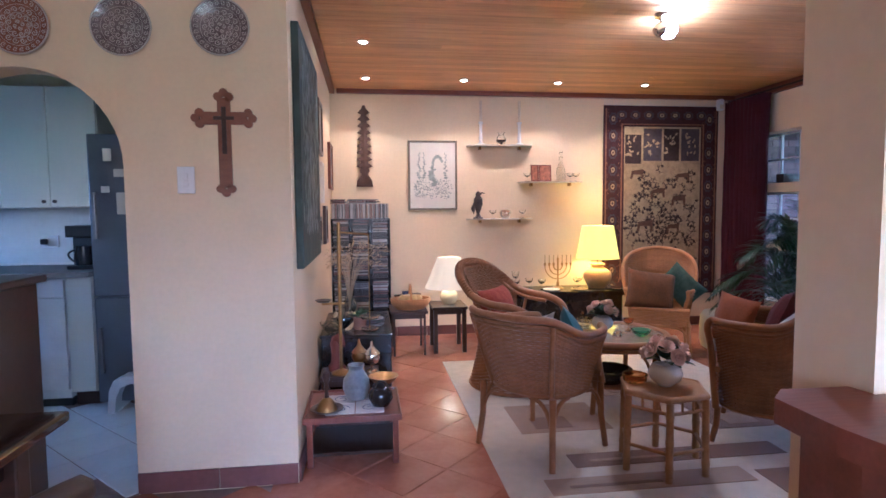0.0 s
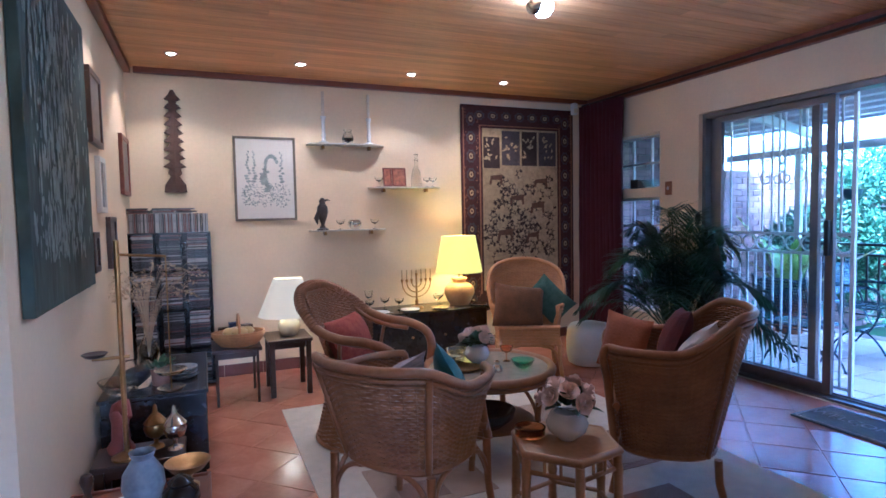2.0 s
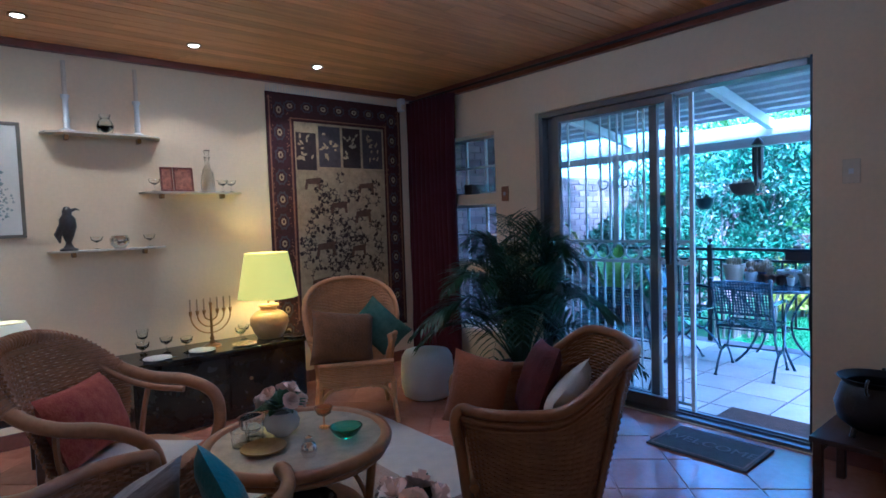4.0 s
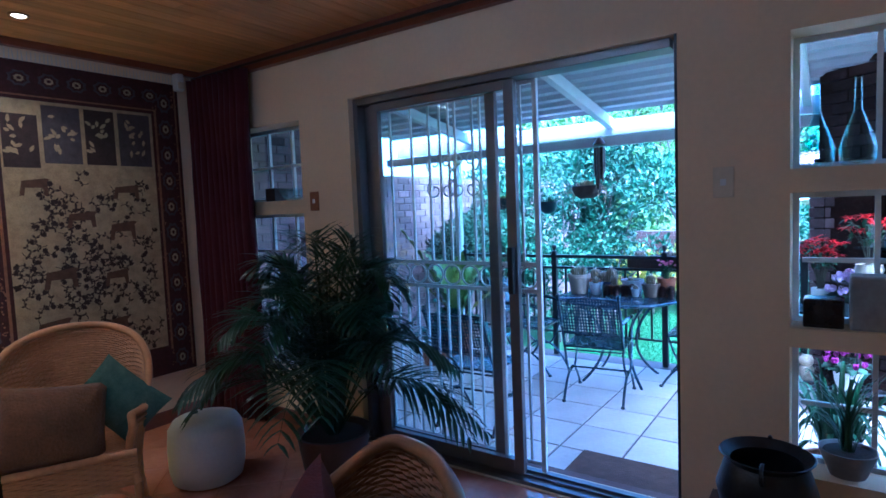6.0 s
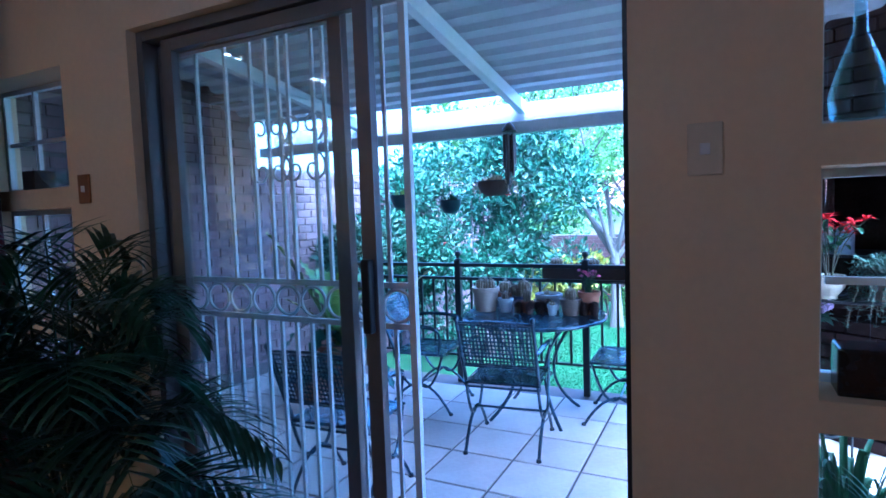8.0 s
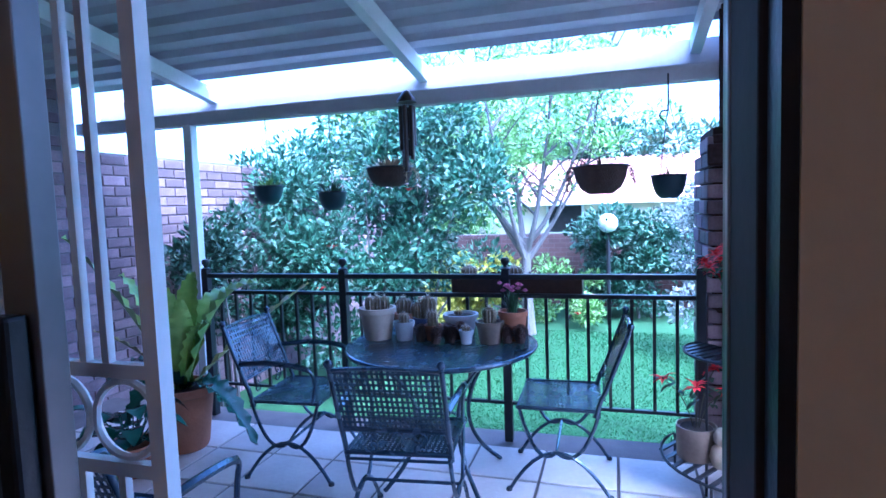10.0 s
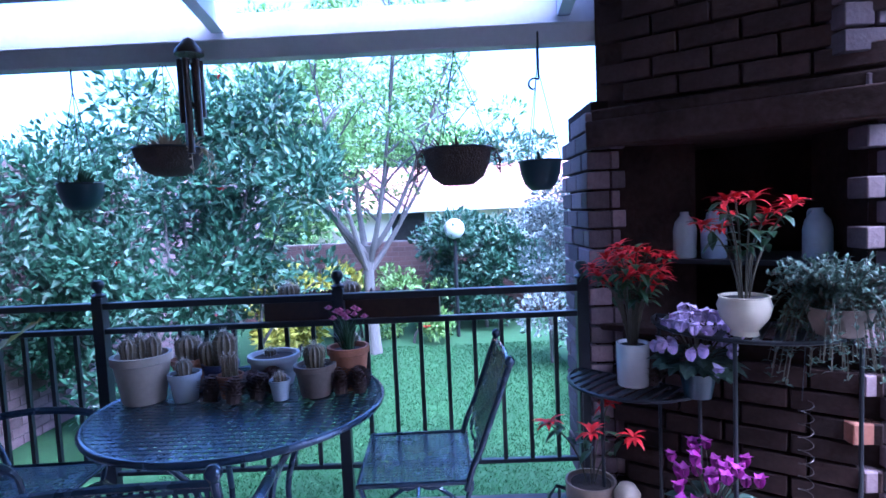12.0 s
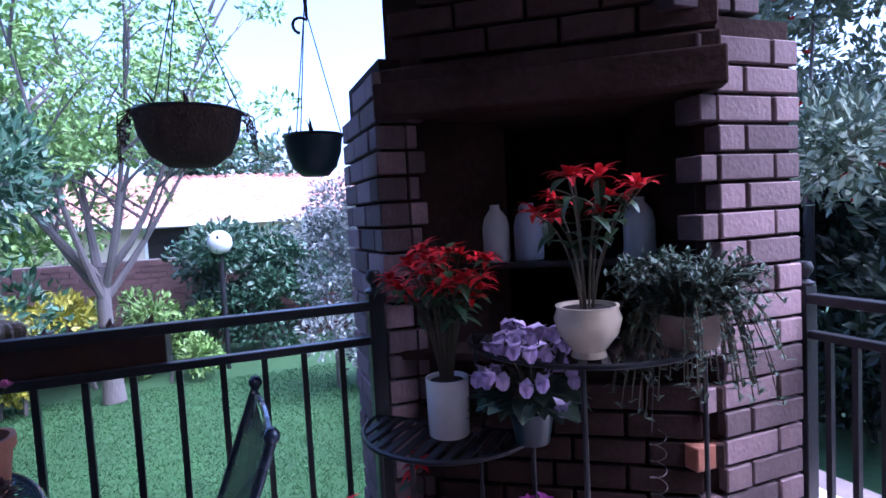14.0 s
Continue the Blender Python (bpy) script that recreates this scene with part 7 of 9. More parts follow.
def patio_table():
    t = thing("patio_table", (6.74, 3.15, ZP), "round blue-black iron patio table with pierced top", "patio table")
    r, z = 0.50, 0.725

    def clip(p, q):
        d = abs(p.y) if abs(p.y - q.y) < 1e-6 else abs(p.x)
        if d >= r - 0.004:
            return None
        e = math.sqrt(r * r - d * d)
        return (Vector((-e, p.y, z)), Vector((e, p.y, z))) if abs(p.y - q.y) < 1e-6 else (Vector((p.x, -e, z)), Vector((p.x, e, z)))

    bm = bmesh.new()
    lattice(bm, (-r, -r, z), (2 * r, 0, 0), (0, 2 * r, 0), 34, 34, 0.0160, 0.003, clip)
    tagged(part("pierced_top", bm, BLUE_IRON, t), kind="stuff")
    part("edge", tube(bmesh.new(), spiral((0, 0, z - 0.006), (1, 0, 0), (0, 1, 0), r, r, 0, 2 * math.pi, 56)[:-1], 0.013, 8, close=True), BLUE_IRON, t, smooth=True)
    part("under_ring", tube(bmesh.new(), spiral((0, 0, 0.30), (1, 0, 0), (0, 1, 0), 0.12, 0.12, 0, 2 * math.pi, 24)[:-1], 0.008, 6, close=True), BLUE_IRON, t, smooth=True)
    for i in range(4):
        a = radians(45 + 90 * i)
        x, y = math.cos(a), math.sin(a)
        part("leg", tube(bmesh.new(), bow((0.42 * x, 0.42 * y, z - 0.01), (-0.08 * x, -0.08 * y, 0.34), (0.36 * x, 0.36 * y, 0.0), 14), 0.012, 8), BLUE_IRON, t, smooth=True)


patio_table()
PT = ZP + 0.73


def pot(name, at, r, h, mat, label, group="", lip=1.06):
    p = thing(name, at, label, "plant pot", group)
    part("pot", lathe([(0, 0), (r * 0.72, 0), (r * 0.75, 0.005), (r * 0.97, h * 0.82), (r * lip, h * 0.84), (r * lip, h), (r * 0.92, h), (r * 0.86, h * 0.85), (0, h * 0.85)], 24), mat, p, smooth=True)
    part("soil", lathe([(0, h * 0.88), (r * 0.87, h * 0.88), (r * 0.86, h * 0.89), (0, h * 0.9)], 18), SOIL, p)
    return p


def cactus(parent, x, y, z, r, h, ribs=10, name="cactus"):
    """A ribbed column with pale spine tufts."""
    bm = bmesh.new()
    n, rows = ribs * 2, 8
    rings = []
    for k in range(rows + 1):
        t = k / rows
        rr = r * (0.8 + 0.25 * math.sin(t * 2.2)) * math.sqrt(max(0.02, 1 - max(0, (t - 0.6) / 0.4) ** 2))
        rings.append([bm.verts.new((x + rr * (1.0 if i % 2 else 0.82) * math.cos(2 * math.pi * i / n), y + rr * (1.0 if i % 2 else 0.82) * math.sin(2 * math.pi * i / n), z + h * t)) for i in range(n)])
    for a, b in zip(rings, rings[1:]):
        for i in range(n):
            bm.faces.new((a[i], a[(i + 1) % n], b[(i + 1) % n], b[i]))
    bm.faces.new(rings[-1])
    ob = part(name, bm, CACTUS, parent, smooth=False)
    sp = bmesh.new()
    random.seed(int(x * 1000 + y * 777 + h * 500))
    for k in range(1, rows + 1):
        for i in range(1, n, 2):
            v = rings_pos(x, y, z, r, h, rows, k, i, n)
            for j in range(7 if k > 4 else 4):
                d = Vector((v.x - x, v.y - y, random.uniform(-0.01, 0.02))).normalized() + Vector((random.uniform(-0.7, 0.7), random.uniform(-0.7, 0.7), random.uniform(-0.2, 0.9)))
                leaf(sp, v, v + d * (0.004 + r * 0.24), 0.0021, rows=1)
    part("spine_coat", sp, SPINES, ob)


def rings_pos(x, y, z, r, h, rows, k, i, n):
    t = k / rows
    rr = r * (0.8 + 0.25 * math.sin(t * 2.2)) * math.sqrt(max(0.02, 1 - max(0, (t - 0.6) / 0.4) ** 2))
    return Vector((x + rr * math.cos(2 * math.pi * i / n), y + rr * math.sin(2 * math.pi * i / n), z + h * t))


G = "cactus pots on the patio table"
p = pot("cactus_pot", (6.78, 3.53, PT), 0.099, 0.177, CREAM_POT, "large cream pot with a clump of cacti", G)
for x, y in ((0, 0), (0.035, 0.02), (-0.03, 0.03), (0.01, -0.04)):
    cactus(p, x, y, 0.152, 0.029, 0.088)
p = pot("cactus_pot", (6.77, 3.37, PT), 0.056, 0.104, GREY_POT, "small grey pot with a spiny cactus", G)
cactus(p, 0, 0, 0.088, 0.028, 0.062)
p = pot("cactus_pot", (6.91, 3.42, PT), 0.062, 0.122, RUST_CLAY, "terracotta pot with a furry cactus", G)
cactus(p, 0, 0, 0.107, 0.046, 0.106, 12)
p = pot("cactus_pot", (6.90, 3.29, PT), 0.067, 0.104, material("blue_pot", (0.05, 0.06, 0.13), 0.4, vary=0.2), "dark blue pot with two furry cacti", G)
cactus(p, 0.0, -0.02, 0.088, 0.044, 0.138, 12)
cactus(p, 0.0, 0.045, 0.088, 0.036, 0.100, 12)
p = pot("cactus_pot", (6.79, 3.21, PT), 0.047, 0.085, RUST_CLAY, "small clay pot with finger cacti", G)
for y in (-0.02, 0.0, 0.02):
    cactus(p, 0, y, 0.073, 0.011, 0.088, 8)
p = pot("cactus_pot", (6.93, 3.09, PT), 0.095, 0.122, GREY_POT, "wide pale pot with small succulents", G)
cactus(p, 0.02, 0.02, 0.107, 0.022, 0.031)
p = pot("cactus_pot", (6.74, 3.01, PT), 0.037, 0.073, GREY_POT, "tiny grey pot with a round cactus", G)
cactus(p, 0, 0, 0.061, 0.022, 0.037)
p = pot("cactus_pot", (6.78, 2.89, PT), 0.073, 0.116, BROWN_POT, "brown pot with a round spiny cactus", G)
cactus(p, 0, 0, 0.101, 0.039, 0.088, 14)
p = pot("flower_pot", (6.86, 2.78, PT), 0.076, 0.159, RUST_CLAY, "clay pot of pink flowers with grassy leaves")
bm, fl = bmesh.new(), bmesh.new()
random.seed(8)
for i in range(60):
    a, s = random.uniform(0, 6.28), random.uniform(0.02, 0.085)
    leaf(bm, (0.3 * s * math.cos(a), 0.3 * s * math.sin(a), 0.140), (s * math.cos(a), s * math.sin(a), 0.155 + random.uniform(0.06, 0.12)), 0.009, 0.1)
for i in range(12):
    a, s = i * 2.4, 0.02 + 0.005 * i
    top = Vector((s * math.cos(a), s * math.sin(a), 0.275 + 0.02 * math.sin(i * 3)))
    tube(bm, [(0.2 * top.x, 0.2 * top.y, 0.140), top], 0.0015, 4)
    rose(fl, top, 0.016, (0, 0, 1))
part("leaves", bm, LEAF, p)
part("bloom_head", fl, PINK_PETAL, p)


def pine_cone(at, r=0.046):
    bm = bmesh.new()
    for k in range(9):
        t = k / 8
        rr = r * math.sin(0.5 + 2.3 * t)
        for i in range(9):
            a = 2 * math.pi * i / 9 + k * 0.4
            d = Vector((math.cos(a), math.sin(a), 0.45))
            b = Vector((rr * 0.5 * math.cos(a), rr * 0.5 * math.sin(a), 0.004 + r * 1.9 * t))
            leaf(bm, b, b + d * rr * 0.7, r * 0.5, 0.1, rows=2)
    lathe([(0, 0), (r * 0.5, 0.003), (r * 0.6, r * 0.8), (r * 0.3, r * 1.8), (0, r * 1.95)], 10, bm=bm)
    solid("pine_cone", bm, CONE, "open brown pine cone on the patio table", "pine cone", "pine cones on the table", at=pose(*at, random.uniform(-12, 12), random.uniform(-12, 12), 0))


random.seed(2)
for x, y in ((6.74, 3.10), (6.80, 3.12), (6.74, 3.27), (6.83, 3.07), (6.78, 2.80), (6.83, 2.86), (6.79, 2.73), (6.70, 3.17)):
    pine_cone((x, y, PT))


# ---------------------------------------------------------------- railing
def railing(name, a, b, n_posts, bars, label):
    r = thing(name, (0, 0, 0), label, "railing")
    a, b = Vector(a), Vector(b)
    d = (b - a)
    L = d.length
    ang = math.degrees(math.atan2(d.y, d.x))
    r.matrix_world = pose(a.x, a.y, a.z, 0, 0, ang)
    for z, hw in ((0.98, 0.022), (0.865, 0.018), (0.20, 0.014)):
        part("rail", boxes(((0, -hw, z - hw * 0.7), (L, hw, z + hw * 0.7)), bevel=0.004), BLACK_IRON, r)
    for i in range(n_posts):
        x = L * i / (n_posts - 1)
        ps = part("post", boxes(((x - 0.025, -0.025, -0.04 if a.z > ZP + 0.01 else 0.0), (x + 0.025, 0.025, 1.02)), bevel=0.003), BLACK_IRON, r)
        part("finial", lathe([(0, 1.02), (0.03, 1.02), (0.032, 1.03), (0.012, 1.04), (0.014, 1.05), (0.026, 1.065), (0.028, 1.08), (0.02, 1.096), (0, 1.10)], 14, (x, 0, 0)), BLACK_IRON, ps, smooth=True)
    step = L / (n_posts - 1)
    mesh = None
    for i in range(n_posts - 1):
        for k in range(1, bars):
            x = step * (i + k / bars)
            if mesh is None:
                ob = part("bar", boxes(((-0.009, -0.009, 0.21), (0.009, 0.009, 0.855))), BLACK_IRON, r)
                mesh = ob.data
            else:
                ob = new("bar", mesh)
                ob.parent = r
            ob.matrix_basis = pose(x, 0, 0)


railing("railing", (7.25, 5.06, ZP + 0.04), (7.25, 1.805, ZP + 0.04), 4, 9, "black iron railing with ball finials round the patio")
railing("railing", (6.70, 0.53, ZP), (4.60, 0.53, ZP), 3, 13, "black iron railing with ball finials beside the braai")


def planter_box():
    p = thing("planter_box", (7.33, 2.84, ZP + 0.885), "brown trough of succulents hung on the railing", "planter")
    part("trough", boxes(((-0.05, -0.40, 0.0), (0.10, 0.40, 0.02)), ((-0.05, -0.40, 0.02), (-0.035, 0.40, 0.125)), ((0.085, -0.40, 0.02), (0.10, 0.40, 0.125)), ((-0.035, -0.40, 0.02), (0.085, -0.385, 0.125)), ((-0.035, 0.385, 0.02), (0.085, 0.40, 0.125)), bevel=0.003), DARK_WOOD, p)
    part("soil", boxes(((-0.033, -0.383, 0.02), (0.083, 0.383, 0.105))), SOIL, p)
    for y, r in ((0.02, 0.055), (0.30, 0.05)):
        cactus(p, 0.02, y, 0.103, r, 0.09, 14, "round_cactus")
    bm = bmesh.new()
    random.seed(14)
    for i in range(110):
        x, y = random.uniform(-0.03, 0.08), random.choice((random.uniform(-0.37, -0.06), random.uniform(0.1, 0.22)))
        d = Vector((random.uniform(-1, 1), random.uniform(-1, 1), random.uniform(0.1, 1))).normalized()
        leaf(bm, (x, y, 0.107), Vector((x, y, 0.107)) + d * 0.06, 0.022, 0.1)
    part("succulents", bm, CONE, p, "reddish succulent rosettes")


planter_box()


# ---------------------------------------------------------------- hanging things
def hanging_basket(at, top, r, h, mat, label, coir=True, seed=1, leafmat=LEAF, n=60):
    b = thing("hanging_basket", at, label, "hanging basket", "hanging baskets")
    prof = [(0, 0), (r * 0.45, 0.0), (r * 0.75, h * 0.22), (r * 0.93, h * 0.6), (r, h), (r * 0.94, h), (r * 0.86, h * 0.6), (0, h * 0.45)]
    part("bowl", lathe(prof, 28), mat, b, smooth=True)
    part("soil", lathe([(0, h * 0.86), (r * 0.9, h * 0.86), (r * 0.88, h * 0.9), (0, h * 0.92)], 18), SOIL, b)
    part("rim", tube(bmesh.new(), spiral((0, 0, h), (1, 0, 0), (0, 1, 0), r, r, 0, 2 * math.pi, 28)[:-1], 0.005, 5, close=True), BLACK_IRON, b)
    zt = top - at[2]
    meet = min(zt, h + 0.42)
    for i in range(3):
        a = 2.1 * i + 0.5
        part("chain", tubes(([(r * math.cos(a), r * math.sin(a), h), (0, 0, meet)], 0.002)), BLACK_IRON, b)
    part("hook", tube(bmesh.new(), [(0, 0, meet), (0, 0, zt)] , 0.004, 5), BLACK_IRON, b)
    random.seed(seed)
    bm = bmesh.new()
    for i in range(n):
        a, s = random.uniform(0, 6.28), random.uniform(0.1, 1.05)
        p = Vector((r * s * 0.85 * math.cos(a), r * s * 0.85 * math.sin(a), h * 0.9))
        d = Vector((math.cos(a) * s, math.sin(a) * s, random.uniform(0.2, 1.2))).normalized()
        leaf(bm, p, p + d * random.uniform(0.03, 0.09), random.uniform(0.008, 0.02), 0.12, rows=3)
    if coir:
        for i in range(16):
            a = random.choice((random.uniform(-0.5, 0.5), random.uniform(2.6, 3.7))) + 1.5
            p = Vector((r * math.cos(a), r * math.sin(a), h))
            q = p + Vector((math.cos(a) * 0.04, math.sin(a) * 0.04, -random.uniform(0.05, 0.16)))
            tube(bm, [p, p.lerp(q, 0.4) + Vector((math.cos(a), math.sin(a), 0.5)) * 0.02, q], 0.002, 4)
            for k in range(7):
                o = p.lerp(q, k / 6)
                leaf(bm, o, o + Vector((random.uniform(-1, 1), random.uniform(-1, 1), random.uniform(-1, 0.4))) * 0.022, 0.012, rows=2)
    part("foliage", bm, leafmat, b)
    return b


GZ = 2.0
hanging_basket((7.32, 3.64, 1.47), GZ, 0.15, 0.12, COIR, "coir-lined hanging basket with dry plants", True, 3, STRAW, 120)
hanging_basket((7.32, 2.33, 1.37), GZ, 0.155, 0.16, COIR, "coir-lined hanging basket with trailing stems", True, 4, CONE, 14)
hanging_basket((7.32, 4.55, 1.39), GZ, 0.10, 0.12, GREEN_PLASTIC, "dark plastic hanging pot with yellow leaves", False, 5, FERN_LEAF, 90)
hanging_basket((7.32, 4.06, 1.33), GZ, 0.095, 0.12, GREEN_PLASTIC, "dark plastic hanging pot with green leaves", False, 6, LEAF, 60)
hanging_basket((7.32, 1.96, 1.33), GZ, 0.095, 0.13, GREEN_PLASTIC, "dark plastic hanging pot with a jade plant", False, 7, LEAF_DARK, 9)
hk = thing("hanging_hook", (7.22, 1.97, 1.75), "black iron hook hanging from the gutter", "hook")
part("hook", tube(bmesh.new(), [(0, 0, 0.25), (0, 0, 0.06)] + spiral((0, 0.02, 0.03), (0, -1, 0), (0, 0, 1), 0.026, 0.022, 0.8, 4.6, 10), 0.005, 6), BLACK_IRON, hk)


def wind_chime():
    c = thing("wind_chime", (7.22, 3.47, 1.55), "dark wooden wind chime hung below the gutter", "wind chime")
    part("roof", lathe([(0, 0.50), (0.02, 0.49), (0.06, 0.44), (0.062, 0.425), (0.03, 0.43), (0, 0.44)], 16), DARK_WOOD, c, smooth=True)
    part("cord", tubes(([(0, 0, 0.49), (0, 0, 0.44 + 0.02)], 0.002), ([(0, 0, 0.5), (0, 0, 0.46)], 0.003)), BLACK_IRON, c)
    for i in range(6):
        a = i * 1.047
        l = (0.30, 0.36, 0.27, 0.40, 0.33, 0.24)[i]
        part("pipe", tubes(([(0.04 * math.cos(a), 0.04 * math.sin(a), 0.40), (0.04 * math.cos(a), 0.04 * math.sin(a), 0.40 - l)], 0.015), ([(0.04 * math.cos(a), 0.04 * math.sin(a), 0.43), (0.04 * math.cos(a), 0.04 * math.sin(a), 0.40)], 0.0015)), DARK_WOOD, c, smooth=True)
    part("clapper", tubes(([(0, 0, 0.43), (0, 0, 0.2)], 0.0015), ([(0, 0, 0.22), (0, 0, 0.2)], 0.022)), DARK_WOOD, c)


wind_chime()


# ---------------------------------------------------------------- fern planter
def strap_leaf(bm, root, tip, up, w, n=14):
    """A broad wavy strap leaf with a sunken midrib."""
    line = bow(root, Vector(root).lerp(Vector(tip), 0.4) + Vector((0, 0, up)), tip, n)
    last = None
    for i, p in enumerate(line):
        d = (line[min(i + 1, n)] - line[max(i - 1, 0)]).normalized()
        s = d.cross(Vector((0, 0, 1)))
        s = s.normalized() if s.length > 0.05 else Vector((1, 0, 0))
        u = s.cross(d)
        t = i / n
        ww = w * (math.sin(math.pi * min(0.97, 0.12 + 0.86 * t)) ** 0.7) / 2
        wave = 0.10 * w * math.sin(i * 2.1)
        row = [bm.verts.new(p - s * ww + u * (ww * 0.35 + wave)), bm.verts.new(p - s * ww * 0.5 + u * ww * 0.2), bm.verts.new(p), bm.verts.new(p + s * ww * 0.5 + u * ww * 0.2), bm.verts.new(p + s * ww + u * (ww * 0.35 - wave))]
        if last:
            for k in range(4):
                bm.faces.new((last[k], last[k + 1], row[k + 1], row[k]))
        last = row


def nest_fern():
    f = thing("birds_nest_fern", (6.73, 4.86, ZP), "large bird's nest fern in a clay pot", "fern")
    part("pot", lathe([(0, 0), (0.13, 0), (0.14, 0.02), (0.18, 0.34), (0.20, 0.35), (0.20, 0.40), (0.18, 0.40), (0.17, 0.36), (0, 0.36)], 28), RUST_CLAY, f, smooth=True)
    part("soil", lathe([(0, 0.365), (0.17, 0.365), (0.168, 0.37), (0, 0.38)], 20), SOIL, f)
    random.seed(23)
    # long leaves: reach sideways, reach forward, height of the tip, arch, width
    LEAVES = [(-0.56, 0.02, 1.36, 0.16, 0.15, 0), (-0.30, -0.22, 1.10, 0.22, 0.15, 0), (0.02, 0.13, 0.95, 0.10, 0.17, 0), (0.12, -0.22, 1.08, 0.25, 0.16, 0),
              (0.50, 0.02, 1.00, 0.42, 0.21, 0), (0.80, 0.12, 0.98, 0.06, 0.12, 1), (-0.44, 0.12, 0.82, 0.12, 0.09, 1), (0.36, -0.42, 0.92, 0.36, 0.17, 0),
              (-0.12, -0.50, 0.98, 0.35, 0.17, 0), (0.18, 0.10, 0.78, 0.30, 0.14, 0), (0.38, 0.30, 0.03, 0.30, 0.19, 2), (-0.30, 0.30, 0.30, 0.34, 0.16, 2), (-0.45, -0.2, 0.35, 0.4, 0.16, 2)]
    for u, v, top, arch, wide, kind in LEAVES:
        x, y = 0.70 * u - 0.71 * v, -0.71 * u - 0.70 * v
        bm = bmesh.new()
        strap_leaf(bm, (0.06 * x, 0.06 * y, 0.37), (x, y, top), arch, wide, 26)
        part("leaf", bm, (FERN_LEAF, FERN_OLD, FERN_BLUE)[kind], f, ("", "yellowing leaf with brown patches", "drooping dark wavy leaf")[kind], smooth=True)


nest_fern()


def strappy_plant(at, n, seed, label):
    """A clay pot of long arching grassy leaves."""
    p = thing("spider_plant", at, label, "potted plant", "potted plants under the windows")
    part("pot", lathe([(0, 0), (0.11, 0), (0.115, 0.01), (0.15, 0.24), (0.165, 0.25), (0.165, 0.29), (0.145, 0.29), (0.14, 0.26), (0, 0.26)], 24), RUST_CLAY, p, smooth=True)
    part("soil", lathe([(0, 0.262), (0.139, 0.262), (0.138, 0.268), (0, 0.272)], 18), SOIL, p)
    random.seed(seed)
    bm = bmesh.new()
    for i in range(n):
        a, r, z = i * 2.399, random.uniform(0.10, 0.36), random.uniform(0.35, 0.85)
        strap_leaf(bm, (0.05 * math.cos(a), 0.05 * math.sin(a), 0.262), (r * math.cos(a), r * math.sin(a), z - 0.5 * r), 0.35, random.uniform(0.018, 0.03), 8)
    tagged(part("grassy_leaves", bm, LEAF, p, smooth=True), kind="stuff")


def broad_leaf_plant(at, label):
    """A low clay pot of glossy broad dark leaves."""
    p = thing("leafy_plant", at, label, "potted plant")
    part("pot", lathe([(0, 0), (0.10, 0), (0.105, 0.01), (0.13, 0.15), (0.14, 0.155), (0.14, 0.18), (0.122, 0.18), (0.118, 0.16), (0, 0.16)], 24), RUST_CLAY, p, smooth=True)
    random.seed(71)
    for i in range(26):
        a, r, z = i * 2.399, random.uniform(0.10, 0.30), random.uniform(0.16, 0.42)
        bm = bmesh.new()
        o = Vector((r * 0.5 * math.cos(a), r * 0.5 * math.sin(a), z))
        tube(bm, [(0.03 * math.cos(a), 0.03 * math.sin(a), 0.16), o], 0.004, 5)
        leaf(bm, o, (1.0 * r * math.cos(a) + 0.06 * math.cos(a), 1.0 * r * math.sin(a) + 0.06 * math.sin(a), z - 0.03 + random.uniform(-0.05, 0.05)), 0.11, 0.18, rows=6)
        part("leaf", bm, FERN_BLUE, p, smooth=True)


broad_leaf_plant((6.36, 4.90, ZP), "low pot of glossy blue-green leaves beside the fern")
strappy_plant((5.02, 1.08, ZP), 90, 61, "arching grassy plant in a clay pot by the house wall")
strappy_plant((5.00, 1.58, ZP), 70, 62, "arching grassy plant in a clay pot by the house wall")


# ---------------------------------------------------------------- corner braai
BA, BB = Vector((7.25, 1.73)), Vector((6.67, 0.91))
bdir = (BB - BA).normalized()
bang = math.degrees(math.atan2(bdir.y, bdir.x))
BL = (BB - BA).length


